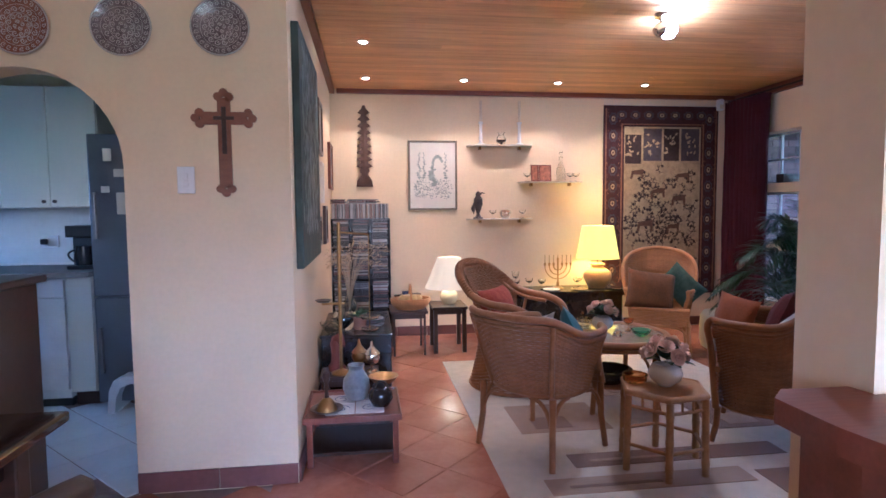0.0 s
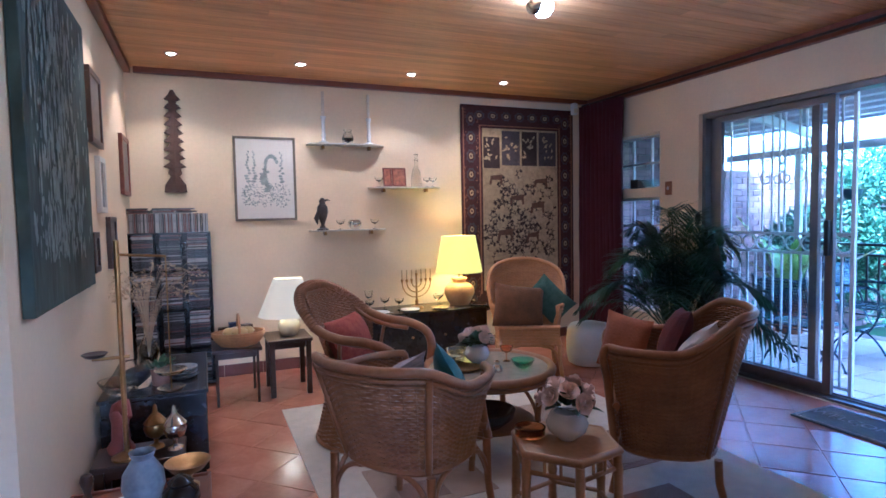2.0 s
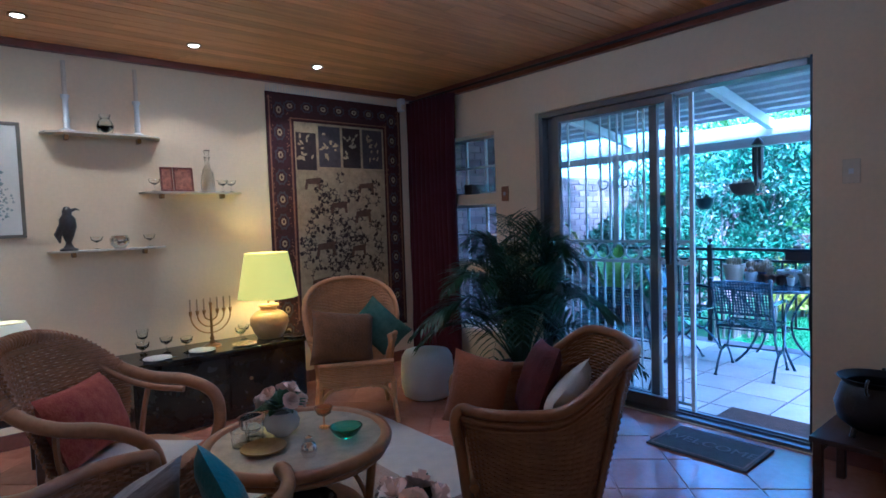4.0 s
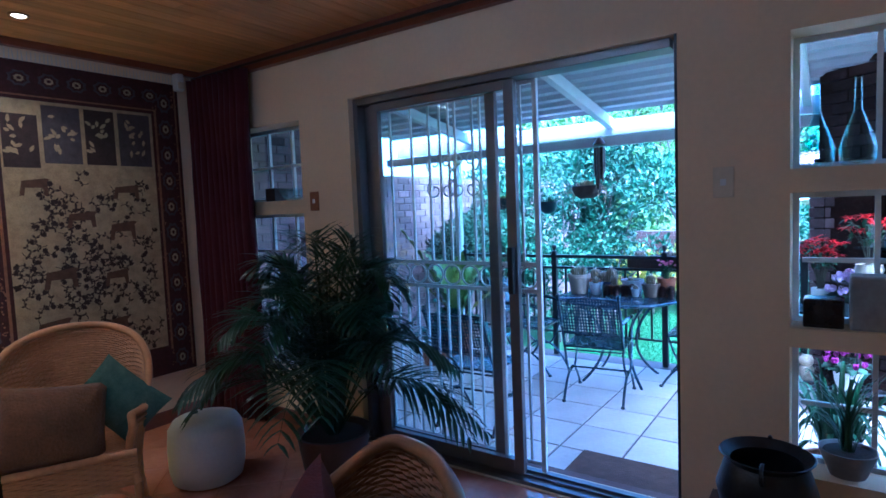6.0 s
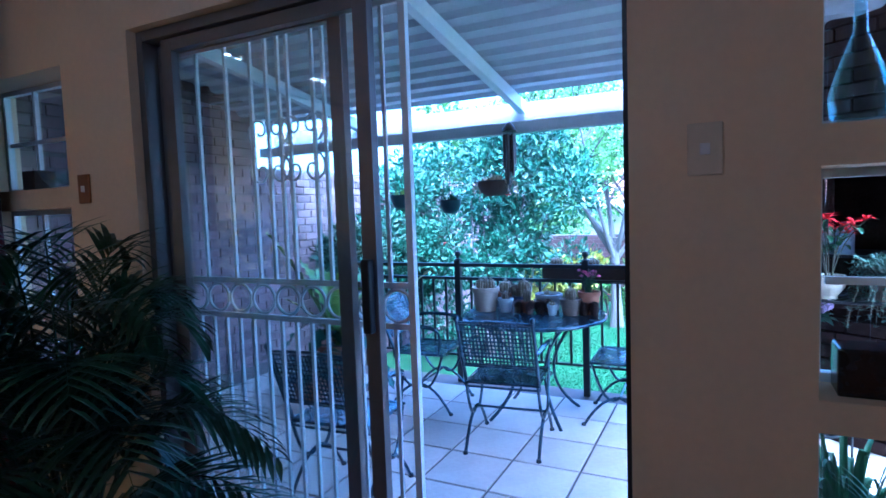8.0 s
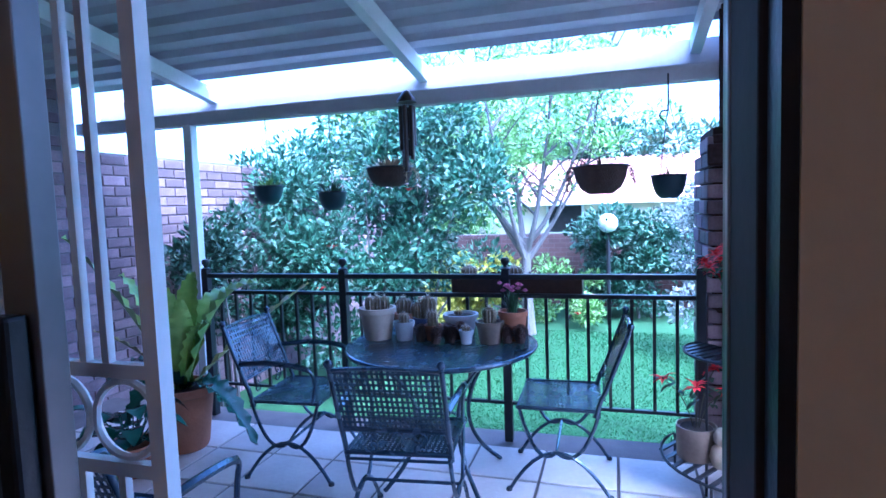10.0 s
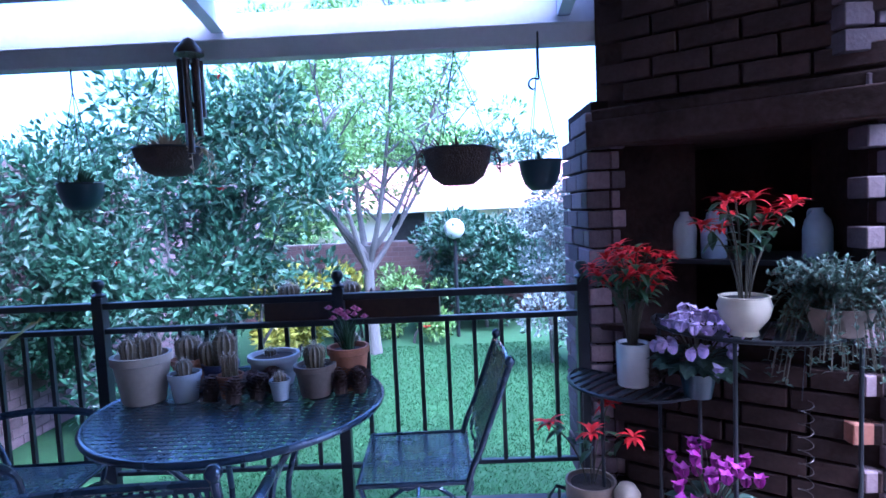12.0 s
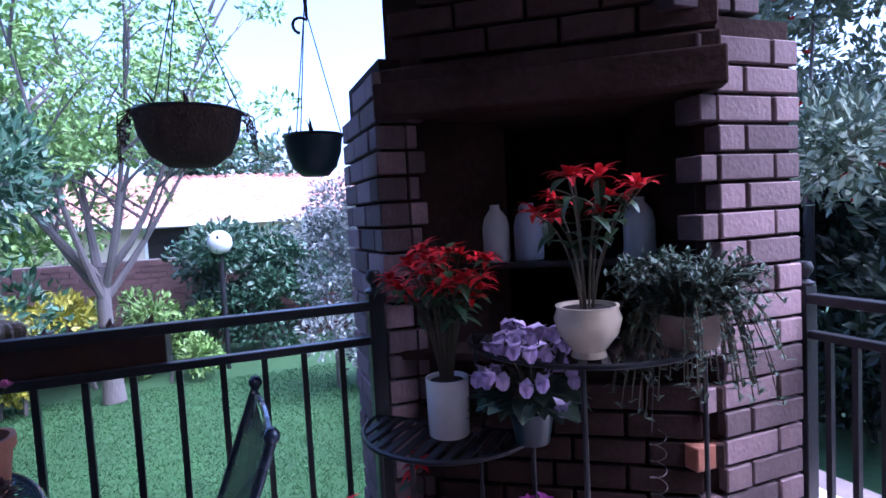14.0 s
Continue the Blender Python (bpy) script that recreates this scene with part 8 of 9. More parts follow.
def braai():
    b = thing("braai_fireplace", (0, 0, 0), "corner brick braai with a sooty hearth and wooden lintel", "fireplace")
    core = bmesh.new()
    # shell behind the facing bricks: two piers, plinth, breast and flue, with the hearth left open
    box(core, (7.245, 1.30, ZP), (7.73, 1.745, 1.70))
    box(core, (6.69, 0.60, ZP), (7.10, 0.89, 1.71))
    # the core's dark colour stands for shade between the facing bricks
    part("pier_core", core, SOOT_SHADE, b, "brick core coloured dark for the shade in joints and gaps")
    m = pose(BA.x, BA.y, 0, 0, 0, bang)          # local x along the front, local y into the hearth
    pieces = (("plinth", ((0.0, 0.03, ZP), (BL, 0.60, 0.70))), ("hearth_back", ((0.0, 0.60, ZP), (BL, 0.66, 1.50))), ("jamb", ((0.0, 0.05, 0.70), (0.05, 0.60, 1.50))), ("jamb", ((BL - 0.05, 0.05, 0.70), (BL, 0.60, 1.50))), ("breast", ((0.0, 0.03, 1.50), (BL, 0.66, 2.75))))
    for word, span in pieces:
        part(word, move(boxes(span), m), DARK_MASONRY if word == "breast" else SOOT_SHADE, b, "dark masonry of the braai")
    part("lintel", move(boxes(((-0.02, -0.06, 1.50), (BL + 0.02, 0.029, 1.61)), ((-0.01, -0.03, 1.61), (BL + 0.01, 0.028, 1.66)), bevel=0.008), m), DARK_MASONRY, b, "dark brown beam")
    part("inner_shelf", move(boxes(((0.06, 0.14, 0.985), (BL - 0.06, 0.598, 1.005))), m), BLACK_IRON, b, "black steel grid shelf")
    part("slab", move(boxes(((0.0, -0.02, 0.701), (BL, 0.50, 0.73)), bevel=0.006), m), SOOT_SHADE, b)
    return b, m


braai_thing, braai_m = braai()
for i, (u, col) in enumerate(((0.19, CREAM_POT), (0.31, GREY_POT), (0.43, material("blue_can", (0.42, 0.50, 0.68), 0.4, vary=0.1)), (0.80, material("pale_blue_can", (0.50, 0.60, 0.72), 0.4, vary=0.1)))):
    w = thing("watering_can", tuple(braai_m @ Vector((u, 0.22, 1.005))), "plastic bottle with a handle inside the hearth", "bottle", "bottles in the hearth")
    part("body", lathe([(0, 0), (0.048, 0), (0.052, 0.01), (0.052, 0.12), (0.044, 0.155), (0.02, 0.185), (0.02, 0.2), (0, 0.2)], 16), col, w, smooth=True)
    part("handle", tube(bmesh.new(), bow((0.02, 0, 0.19), (0.08, 0, 0.21), (0.045, 0, 0.11)), 0.007, 6), col, w, smooth=True)


# ---------------------------------------------------------------- plant stand and potted flowers
def half_shelf(at, r, turn, label):
    s = thing("plant_stand", at, label, "plant stand", "half-round plant stands")
    s.matrix_world = pose(*at, 0, 0, turn)
    h = at[2] - ZP
    arc = [(r * math.cos(a), r * math.sin(a), 0) for a in (math.pi + math.pi * i / 16 for i in range(17))]
    part("hoop", tube(bmesh.new(), arc, 0.008, 6, close=True), BLACK_IRON, s, smooth=True)
    bm = bmesh.new()
    for i in range(1, 12):
        x = -r + 2 * r * i / 12
        y = -math.sqrt(r * r - x * x)
        box(bm, (x - 0.011, y, -0.004), (x + 0.011, 0, 0.004))
    part("slats", bm, BLACK_IRON, s)
    for a in (math.pi, 1.5 * math.pi, 2 * math.pi):
        x, y = 0.97 * r * math.cos(a), 0.97 * r * math.sin(a)
        part("leg", tubes(([(x, y, 0), (x, y, -h)], 0.007)), BLACK_IRON, s)


STAND_TURN = bang
half_shelf((6.83, 1.28, 0.80), 0.34, STAND_TURN, "tall black iron half-round plant stand")
half_shelf((6.98, 1.66, 0.55), 0.26, STAND_TURN - 10, "middle black iron half-round plant stand")
half_shelf((6.88, 1.62, 0.05), 0.42, STAND_TURN, "low black iron half-round plant stand")


def bract_plant(name, at, pot_r, pot_h, pot_mat, label, height, spread, heads, seed, foliage=6, low=0.72, urn=False):
    """Poinsettia: bare stems, green leaves and red stars."""
    p = thing(name, at, label, "potted plant")
    if urn:
        part("pot", lathe([(0, 0), (pot_r * 0.55, 0), (pot_r * 0.5, pot_h * 0.12), (pot_r * 0.9, pot_h * 0.45), (pot_r * 1.02, pot_h * 0.75), (pot_r * 0.92, pot_h * 0.93), (pot_r * 0.96, pot_h), (pot_r * 0.86, pot_h), (pot_r * 0.82, pot_h * 0.9), (0, pot_h * 0.88)], 28), pot_mat, p, smooth=True)
    else:
        part("pot", lathe([(0, 0), (pot_r * 0.92, 0), (pot_r * 0.95, 0.004), (pot_r, pot_h), (pot_r * 0.92, pot_h), (pot_r * 0.9, pot_h * 0.9), (0, pot_h * 0.9)], 28), pot_mat, p, smooth=True)
    part("soil", lathe([(0, pot_h * 0.92), (pot_r * 0.8, pot_h * 0.92), (pot_r * 0.79, pot_h * 0.935), (0, pot_h * 0.94)], 16), SOIL, p)
    random.seed(seed)
    st, lf = bmesh.new(), bmesh.new()
    for i in range(heads):
        a = i * 2.4 + seed
        r = spread * math.sqrt((i + 0.5) / heads)
        top = Vector((r * math.cos(a), r * math.sin(a), pot_h + height * random.uniform(low, 1.0)))
        line = bow((0.015 * math.cos(a), 0.015 * math.sin(a), pot_h * 0.92), (0.3 * top.x, 0.3 * top.y, pot_h + height * 0.6), top, 6)
        tube(st, line, 0.003, 5)
        for k in range(foliage):
            o = line[random.randint(3, 6)]
            d = Vector((random.uniform(-1, 1), random.uniform(-1, 1), random.uniform(-0.7, 0.3))).normalized()
            leaf(lf, o, o + d * random.uniform(0.045, 0.08), 0.03, 0.1)
        fl = bmesh.new()
        for k in range(13):
            e = 2 * math.pi * k / 13 + i
            d = Vector((math.cos(e), math.sin(e), random.uniform(-0.45, 0.7))).normalized()
            leaf(fl, top, top + d * random.uniform(0.04, 0.072), 0.02, 0.16)
        part("red_bract", fl, RED_PETAL, p)
    part("stalk", st, STEM, p)
    part("leaves", lf, LEAF, p)


bract_plant("poinsettia", (6.91, 1.69, 0.555), 0.062, 0.165, WHITE_CERAMIC, "dense red poinsettia in a white cylinder pot", 0.36, 0.155, 24, 1, 5, 0.62)
bract_plant("poinsettia", (6.62, 1.41, 0.805), 0.083, 0.13, CERAMIC, "tall red poinsettia in a cream urn", 0.32, 0.17, 10, 2, 5, 0.68, urn=True)
bract_plant("poinsettia", (6.84, 1.88, 0.055), 0.095, 0.16, BROWN_POT, "sparse red poinsettia in a brown glazed pot", 0.26, 0.19, 4, 3)


def cyclamen(at, mat, label, pot_r, pot_h, pot_mat, seed, n=26, droop=False):
    p = thing("cyclamen", at, label, "potted plant")
    part("pot", lathe([(0, 0), (pot_r * 0.75, 0), (pot_r, pot_h * 0.9), (pot_r * 1.05, pot_h), (pot_r * 0.92, pot_h), (pot_r * 0.9, pot_h * 0.88), (0, pot_h * 0.88)], 24), pot_mat, p, smooth=True)
    part("soil", lathe([(0, pot_h * 0.9), (pot_r * 0.85, pot_h * 0.9), (pot_r * 0.84, pot_h * 0.92), (0, pot_h * 0.92)], 16), SOIL, p)
    random.seed(seed)
    lf, st, fl = bmesh.new(), bmesh.new(), bmesh.new()
    for i in range(70):
        a, s = random.uniform(0, 6.28), random.uniform(0.3, 1.0)
        o = Vector((0.1 * s * math.cos(a), 0.1 * s * math.sin(a), pot_h + 0.02 + 0.06 * (1 - s)))
        d = Vector((math.cos(a), math.sin(a), random.uniform(-0.5, 0.3)))
        leaf(lf, o, o + d * 0.075, 0.065, 0.1)
    for i in range(n):
        a, s = i * 2.4, 0.145 * math.sqrt((i + 0.5) / n)
        top = Vector((s * math.cos(a), s * math.sin(a), pot_h + 0.16 + random.uniform(-0.045, 0.03) - (random.uniform(0.0, 0.12) if s > 0.1 else 0)))
        tube(st, bow((0.2 * top.x, 0.2 * top.y, pot_h), (0.4 * top.x, 0.4 * top.y, pot_h + 0.1), top, 4), 0.0018, 4)
        for k in range(5):
            e = k * 1.257 + i
            d = Vector((0.55 * math.cos(e), 0.55 * math.sin(e), 0.9)).normalized()
            leaf(fl, top, top + d * random.uniform(0.035, 0.055), 0.038, 0.25)
    part("leaves", lf, SILVER_LEAF, p)
    part("stalk", st, STEM, p)
    part("bloom_head", fl, mat, p)


cyclamen((6.75, 1.51, 0.555), LILAC_PETAL, "lilac cyclamen in a brown pot", 0.06, 0.09, GREEN_PLASTIC, 1, 46)
cyclamen((6.62, 1.52, 0.055), MAGENTA_PETAL, "magenta cyclamen in a white pot", 0.09, 0.13, WHITE_CERAMIC, 2, 30)


def trailing_plant():
    p = thing("trailing_plant", (6.56, 1.14, 0.81), "grey-green trailing succulent spilling from a trough", "potted plant")
    part("pot", lathe([(0, 0), (0.07, 0), (0.10, 0.09), (0.095, 0.09), (0.08, 0.07), (0, 0.07)], 20), BROWN_POT, p, smooth=True)
    random.seed(44)
    lf, st = bmesh.new(), bmesh.new()
    for i in range(240):
        a = random.uniform(0, 6.28)
        r = random.uniform(0.05, 0.22)
        hang = random.random() < 0.42
        end = Vector((r * math.cos(a), r * math.sin(a), random.uniform(0.08, 0.24) if not hang else random.uniform(-0.16, 0.05)))
        line = bow((0.05 * math.cos(a), 0.05 * math.sin(a), 0.08), (0.7 * end.x, 0.7 * end.y, 0.22), end, 8)
        tube(st, line, 0.0018, 4)
        for o in line[2:]:
            for k in range(3):
                d = Vector((random.uniform(-1, 1), random.uniform(-1, 1), random.uniform(-0.2, 1))).normalized()
                leaf(lf, o, o + d * random.uniform(0.018, 0.03), 0.011, 0.1, rows=2)
    part("stalk", st, STEM, p)
    part("leaves", lf, SILVER_LEAF, p)


trailing_plant()
sp = thing("hanging_spiral", (6.60, 1.22, 0.22), "thin silver spiral ornament hung below the stand", "ornament")
part("spiral", tube(bmesh.new(), [(0.022 * math.cos(a), 0.022 * math.sin(a), 0.05 * a / 6.28 * 0.9) for a in (i * 0.5 for i in range(100))], 0.0015, 5), DARK_METAL, sp, smooth=True)
part("cord", tubes(([(0.022, 0, 0.35), (0, 0, 0.57)], 0.0015)), BLACK_IRON, sp)
for x, y in ((6.74, 1.70), (6.70, 1.64), (6.90, 1.62)):
    pine_cone((x, y, 0.055 if x < 6.8 else 0.555), 0.045)
tb = lathe([(0, 0), (0.05, 0.0), (0.065, 0.04), (0.055, 0.085), (0.03, 0.105), (0.045, 0.12), (0.048, 0.15), (0.03, 0.18), (0, 0.185)], 18)
solid("garden_figurine", tb, CREAM_POT, "small plump stone garden figurine", "figurine", smooth=True, at=pose(6.75, 1.77, 0.055))

# ================================================================ THE GARDEN
GZ0 = -0.62
GRASS = material("lawn_grass", (0.016, 0.055, 0.014), 0.9, scale=1.3, fine=14, second=(0.034, 0.095, 0.026), bump=0.5)
BLADE = material("grass_blade", (0.030, 0.088, 0.026), 0.8, vary=0.2, scale=3, fine=20, island=0.15, spec=0.2)
BUSH = material("hibiscus_leaf", (0.034, 0.084, 0.045), 0.45, vary=0.35, scale=3, fine=20, island=0.45)
BUSH_LIGHT = material("light_green_leaf", (0.13, 0.22, 0.05), 0.5, vary=0.3, scale=3, fine=20, island=0.4)
TREE_LEAF = material("spring_leaf", (0.18, 0.30, 0.08), 0.5, vary=0.3, scale=3, fine=20, island=0.4)
YELLOW_LEAF = material("yellow_green_leaf", (0.42, 0.40, 0.04), 0.5, vary=0.3, scale=3, fine=20, island=0.35)
PALE_LEAF = material("silver_bush_leaf", (0.20, 0.225, 0.21), 0.6, vary=0.25, scale=3, fine=20, island=0.4)
BOTTLE_LEAF = material("bottlebrush_leaf", (0.15, 0.20, 0.13), 0.55, vary=0.3, scale=3, fine=20, island=0.4)
HEDGE = material("dark_hedge_leaf", (0.012, 0.03, 0.014), 0.6, vary=0.35, scale=3, fine=20, island=0.4)
BARK = material("grey_bark", (0.12, 0.11, 0.105), 0.9, vary=0.3, scale=6, fine=50, bump=0.6, stretch=(1, 1, 0.3))
ROOF_TILE = material("pink_clay_roof_tile", (0.56, 0.28, 0.22), 0.8, vary=0.2, scale=4, fine=30, bump=0.2, island=0.2)
HOUSE_WALL = material("neighbour_wall", (0.60, 0.52, 0.42), 0.85, vary=0.08, scale=2, fine=30, bump=0.1)
RAW_BRICK = material("red_garden_brick", (0.10, 0.055, 0.05), 0.9, vary=0.3, scale=6, fine=40, bump=0.4, island=0.3)

solid("ground", boxes(((7.42, -150, GZ0 - 0.1), (300, 150, GZ0)), ((-150, -150, GZ0 - 0.1), (7.42, -2.5, GZ0)), ((-150, 6.2, GZ0 - 0.1), (7.42, 150, GZ0)), ((-150, -2.5, GZ0 - 0.1), (-3.6, 6.2, GZ0))), GRASS, "green mown lawn", "lawn", kind="structure")


def leaves(centres, count, size, seed, flat=0.0):
    """Many small folded leaves scattered in round clumps (x, y, z, rx, ry, rz); verts and faces."""
    rng = np.random.default_rng(seed)
    c = np.array(centres, float)
    vol = (c[:, 3] * c[:, 4] * c[:, 5]) ** 0.75
    pick = rng.choice(len(c), count, p=vol / vol.sum())
    d = rng.normal(size=(count, 3))
    d /= np.linalg.norm(d, axis=1)[:, None]
    r = rng.uniform(0.25, 1.0, count) ** 0.5 * rng.uniform(0.85, 1.12, count)
    pos = c[pick, :3] + d * r[:, None] * c[pick, 3:]
    out = d + rng.normal(scale=0.55, size=(count, 3)) + (0, 0, 0.25)
    out /= np.linalg.norm(out, axis=1)[:, None]
    side = np.cross(out, rng.normal(size=(count, 3)))
    side /= np.linalg.norm(side, axis=1)[:, None]
    nrm = np.cross(side, out)
    s = size * rng.uniform(0.6, 1.3, count)[:, None]
    v = np.stack([pos - out * s * 0.5, pos + side * s * 0.26 + nrm * s * 0.08, pos + out * s * 0.6, pos - side * s * 0.26 + nrm * s * 0.08], 1).reshape(-1, 3)
    v[:, 2] = np.maximum(v[:, 2], GZ0 + 0.005)
    f = np.arange(count)[:, None] * 4
    faces = np.concatenate([f + (0, 1, 2), f + (0, 2, 3)], 0)
    return v.tolist(), faces.tolist()


def clumps(lo, hi, n, r, seed):
    rng = np.random.default_rng(seed)
    out = []
    for i in range(n):
        p = rng.uniform(lo, hi)
        k = rng.uniform(0.6, 1.25)
        out.append((*p, r * k, r * k, r * k * 0.85))
    return out


def shrub(name, at, cl, count, size, mat, label, seed, stems=7, blooms=None, bloom_mat=None, category="shrub"):
    s = thing(name, at, label, category)
    v, f = leaves(cl, count, size, seed)
    v = [(x - at[0], y - at[1], z - at[2]) for x, y, z in v]
    raw("crown", v, f, mat, s)
    random.seed(seed)
    bm = bmesh.new()
    for i in range(stems):
        c = random.choice(cl)
        e = Vector((c[0] - at[0], c[1] - at[1], c[2] - at[2]))
        b = Vector((e.x * 0.45 + random.uniform(-0.1, 0.1), e.y * 0.45 + random.uniform(-0.1, 0.1), 0))
        tube(bm, bow(b, (b.x, b.y, e.z * 0.6), e, 6), [0.022 - 0.0025 * k for k in range(7)], 6)
    part("stalk", bm, BARK, s)
    if blooms:
        v, f = leaves([c[:3] + tuple(q * 1.05 for q in c[3:]) for c in cl], blooms, size * 1.3, seed + 1)
        for i in range(blooms):
            fl = bmesh.new()
            p = Vector(v[4 * i]) - Vector(at)
            for k in range(5):
                e = k * 1.257
                leaf(fl, p, p + Vector((math.cos(e) * 0.06, math.sin(e) * 0.06, 0.03)), 0.06, 0.1, rows=2)
            part("bloom", fl, bloom_mat, s)
    return s


# the big hibiscus along the patio's far side
cl = clumps((9.3, 3.6, 0.1), (10.6, 6.3, 2.3), 46, 0.42, 1) + clumps((9.0, 4.9, -0.3), (10.2, 6.3, 1.1), 16, 0.38, 2) + clumps((9.6, 3.6, 1.0), (10.4, 4.9, 2.6), 14, 0.36, 3)
shrub("hibiscus_bush", (9.9, 4.9, GZ0), cl, 27000, 0.078, BUSH, "large dark green hibiscus bush with red flowers", 5, 22, 16, RED_PETAL)
shrub("climbing_shrub", (8.3, 5.75, GZ0), clumps((7.9, 5.55, 0.4), (9.0, 5.95, 1.5), 14, 0.26, 7), 3000, 0.075, BUSH, "leafy climber against the side wall", 8, 5)
# hedge and beds at the far wall
shrub("hedge", (13.7, 1.3, GZ0), clumps((13.2, 0.2, -0.4), (14.2, 2.9, 0.95), 42, 0.34, 9), 12000, 0.09, BUSH, "clipped green hedge before the garden wall", 10, 8)
shrub("hedge", (13.9, -1.0, GZ0), clumps((13.4, -2.2, -0.4), (14.2, 0.1, 1.0), 26, 0.36, 12), 5000, 0.09, BUSH, "clipped green hedge before the garden wall", 13, 8)
shrub("silver_bush", (11.4, 1.15, GZ0), clumps((11.0, 0.7, -0.3), (11.8, 1.5, 1.4), 24, 0.28, 14), 7000, 0.06, PALE_LEAF, "tall silvery white-leaved bush by the braai", 15, 8)
shrub("yellow_shrub", (12.2, 4.5, GZ0), clumps((11.7, 3.9, -0.35), (12.5, 4.9, 0.45), 18, 0.28, 16), 3600, 0.11, YELLOW_LEAF, "low yellow-green leafy shrub in the bed", 17, 5)
shrub("bed_shrub", (12.9, 3.1, GZ0), clumps((12.6, 2.6, -0.45), (13.6, 5.0, 0.35), 26, 0.26, 18), 5200, 0.08, BUSH_LIGHT, "low light green plants in the garden bed", 19, 5, 5, RED_PETAL)
shrub("bed_shrub", (9.6, 1.1, GZ0), clumps((8.9, 0.75, -0.45), (10.6, 1.3, 0.0), 14, 0.2, 20), 2600, 0.07, SILVER_LEAF, "grey-green border plants along the lawn", 21, 5)
# bottlebrush and dark hedge beyond the braai
shrub("bottlebrush_tree", (8.6, -1.9, GZ0), clumps((7.4, -2.8, 1.35), (9.4, -0.9, 3.4), 44, 0.4, 22), 22000, 0.075, BOTTLE_LEAF, "grey-green bottlebrush tree with red flowers", 23, 3, 70, RED_PETAL, "tree")
shrub("dark_hedge", (8.6, -2.6, GZ0), clumps((7.0, -2.6, -0.4), (10.0, -1.5, 1.2), 60, 0.42, 24), 22000, 0.10, HEDGE, "tall dark hedge beyond the patio", 25, 8)
# far trees
shrub("far_tree", (19.0, 7.5, GZ0), clumps((17.5, 5.5, 0.8), (20.5, 9.5, 4.6), 34, 0.9, 26), 9000, 0.2, BUSH_LIGHT, "light green tree beyond the garden wall", 27, 10, category="tree")
shrub("far_tree", (27.0, 1.0, GZ0), clumps((26, -1.5, 1.5), (28, 4.0, 3.8), 20, 0.9, 28), 5000, 0.25, BUSH, "green tree behind the neighbouring roof", 29, 6, category="tree")


def garden_tree():
    t = thing("garden_tree", (12.2, 3.5, GZ0), "slim grey multi-stemmed tree with sparse spring leaves", "tree")
    random.seed(33)
    bm = bmesh.new()
    tips = []
    tube(bm, [(0, 0, 0), (0.02, 0.01, 0.5), (0, 0.02, 1.0), (0.0, 0.0, 1.45)], [0.12, 0.082, 0.072, 0.068], 10)
    for i in range(8):
        a = i * 2.4 + 0.3
        e = Vector((0.8 * math.cos(a), 1.25 * math.sin(a), 3.5 + 0.6 * math.sin(i * 2)))
        s = Vector((0, 0, 1.0 + 0.05 * i))
        limb = bow(s, (0.42 * e.x, 0.42 * e.y, 1.75), e, 8)
        tube(bm, limb, [(0.062 if i % 3 == 0 else 0.045) * (1 - 0.105 * k) for k in range(9)], 7)
        for k in range(6):
            o = limb[3 + k % 6]
            q = o + Vector((random.uniform(-0.7, 0.7), random.uniform(-0.9, 0.9), random.uniform(0.35, 1.2)))
            br = bow(o, o.lerp(q, 0.5) + Vector((0, 0, 0.15)), q, 5)
            tube(bm, br, [0.02 - 0.003 * j for j in range(6)], 5)
            for w in range(4):
                u = br[2 + w % 4]
                z = u + Vector((random.uniform(-0.45, 0.45), random.uniform(-0.5, 0.5), random.uniform(0.0, 0.5)))
                tube(bm, [u, u.lerp(z, 0.5) + Vector((0, 0, 0.05)), z], [0.008, 0.006, 0.003], 4)
                tips.append(z)
    part("trunk", bm, BARK, t, smooth=True)
    cl = [(p.x + 12.2, p.y + 3.5, p.z + GZ0, 0.20, 0.24, 0.16) for p in tips]
    v, f = leaves(cl, 15000, 0.07, 34)
    raw("crown", [(x - 12.2, y - 3.5, z - GZ0) for x, y, z in v], f, TREE_LEAF, t)


garden_tree()


def globe_lamp(at, h, r, label):
    g = thing("garden_lamp", at, label, "garden lamp")
    part("pole", tubes(([(0, 0, 0), (0, 0, h - r)], 0.03)), BLACK_IRON, g)
    part("globe", lathe([(r * math.sin(a), h - r * math.cos(a)) for a in (math.pi * i / 14 for i in range(15))], 24), material("opal_globe", (0.75, 0.75, 0.72), 0.3, vary=0.03), g, smooth=True)


globe_lamp((13.0, 2.36, GZ0), 1.60, 0.15, "white globe lamp on a pole in the bed")
globe_lamp((8.2, -1.55, GZ0), 1.9, 0.10, "white globe lamp before the dark hedge")


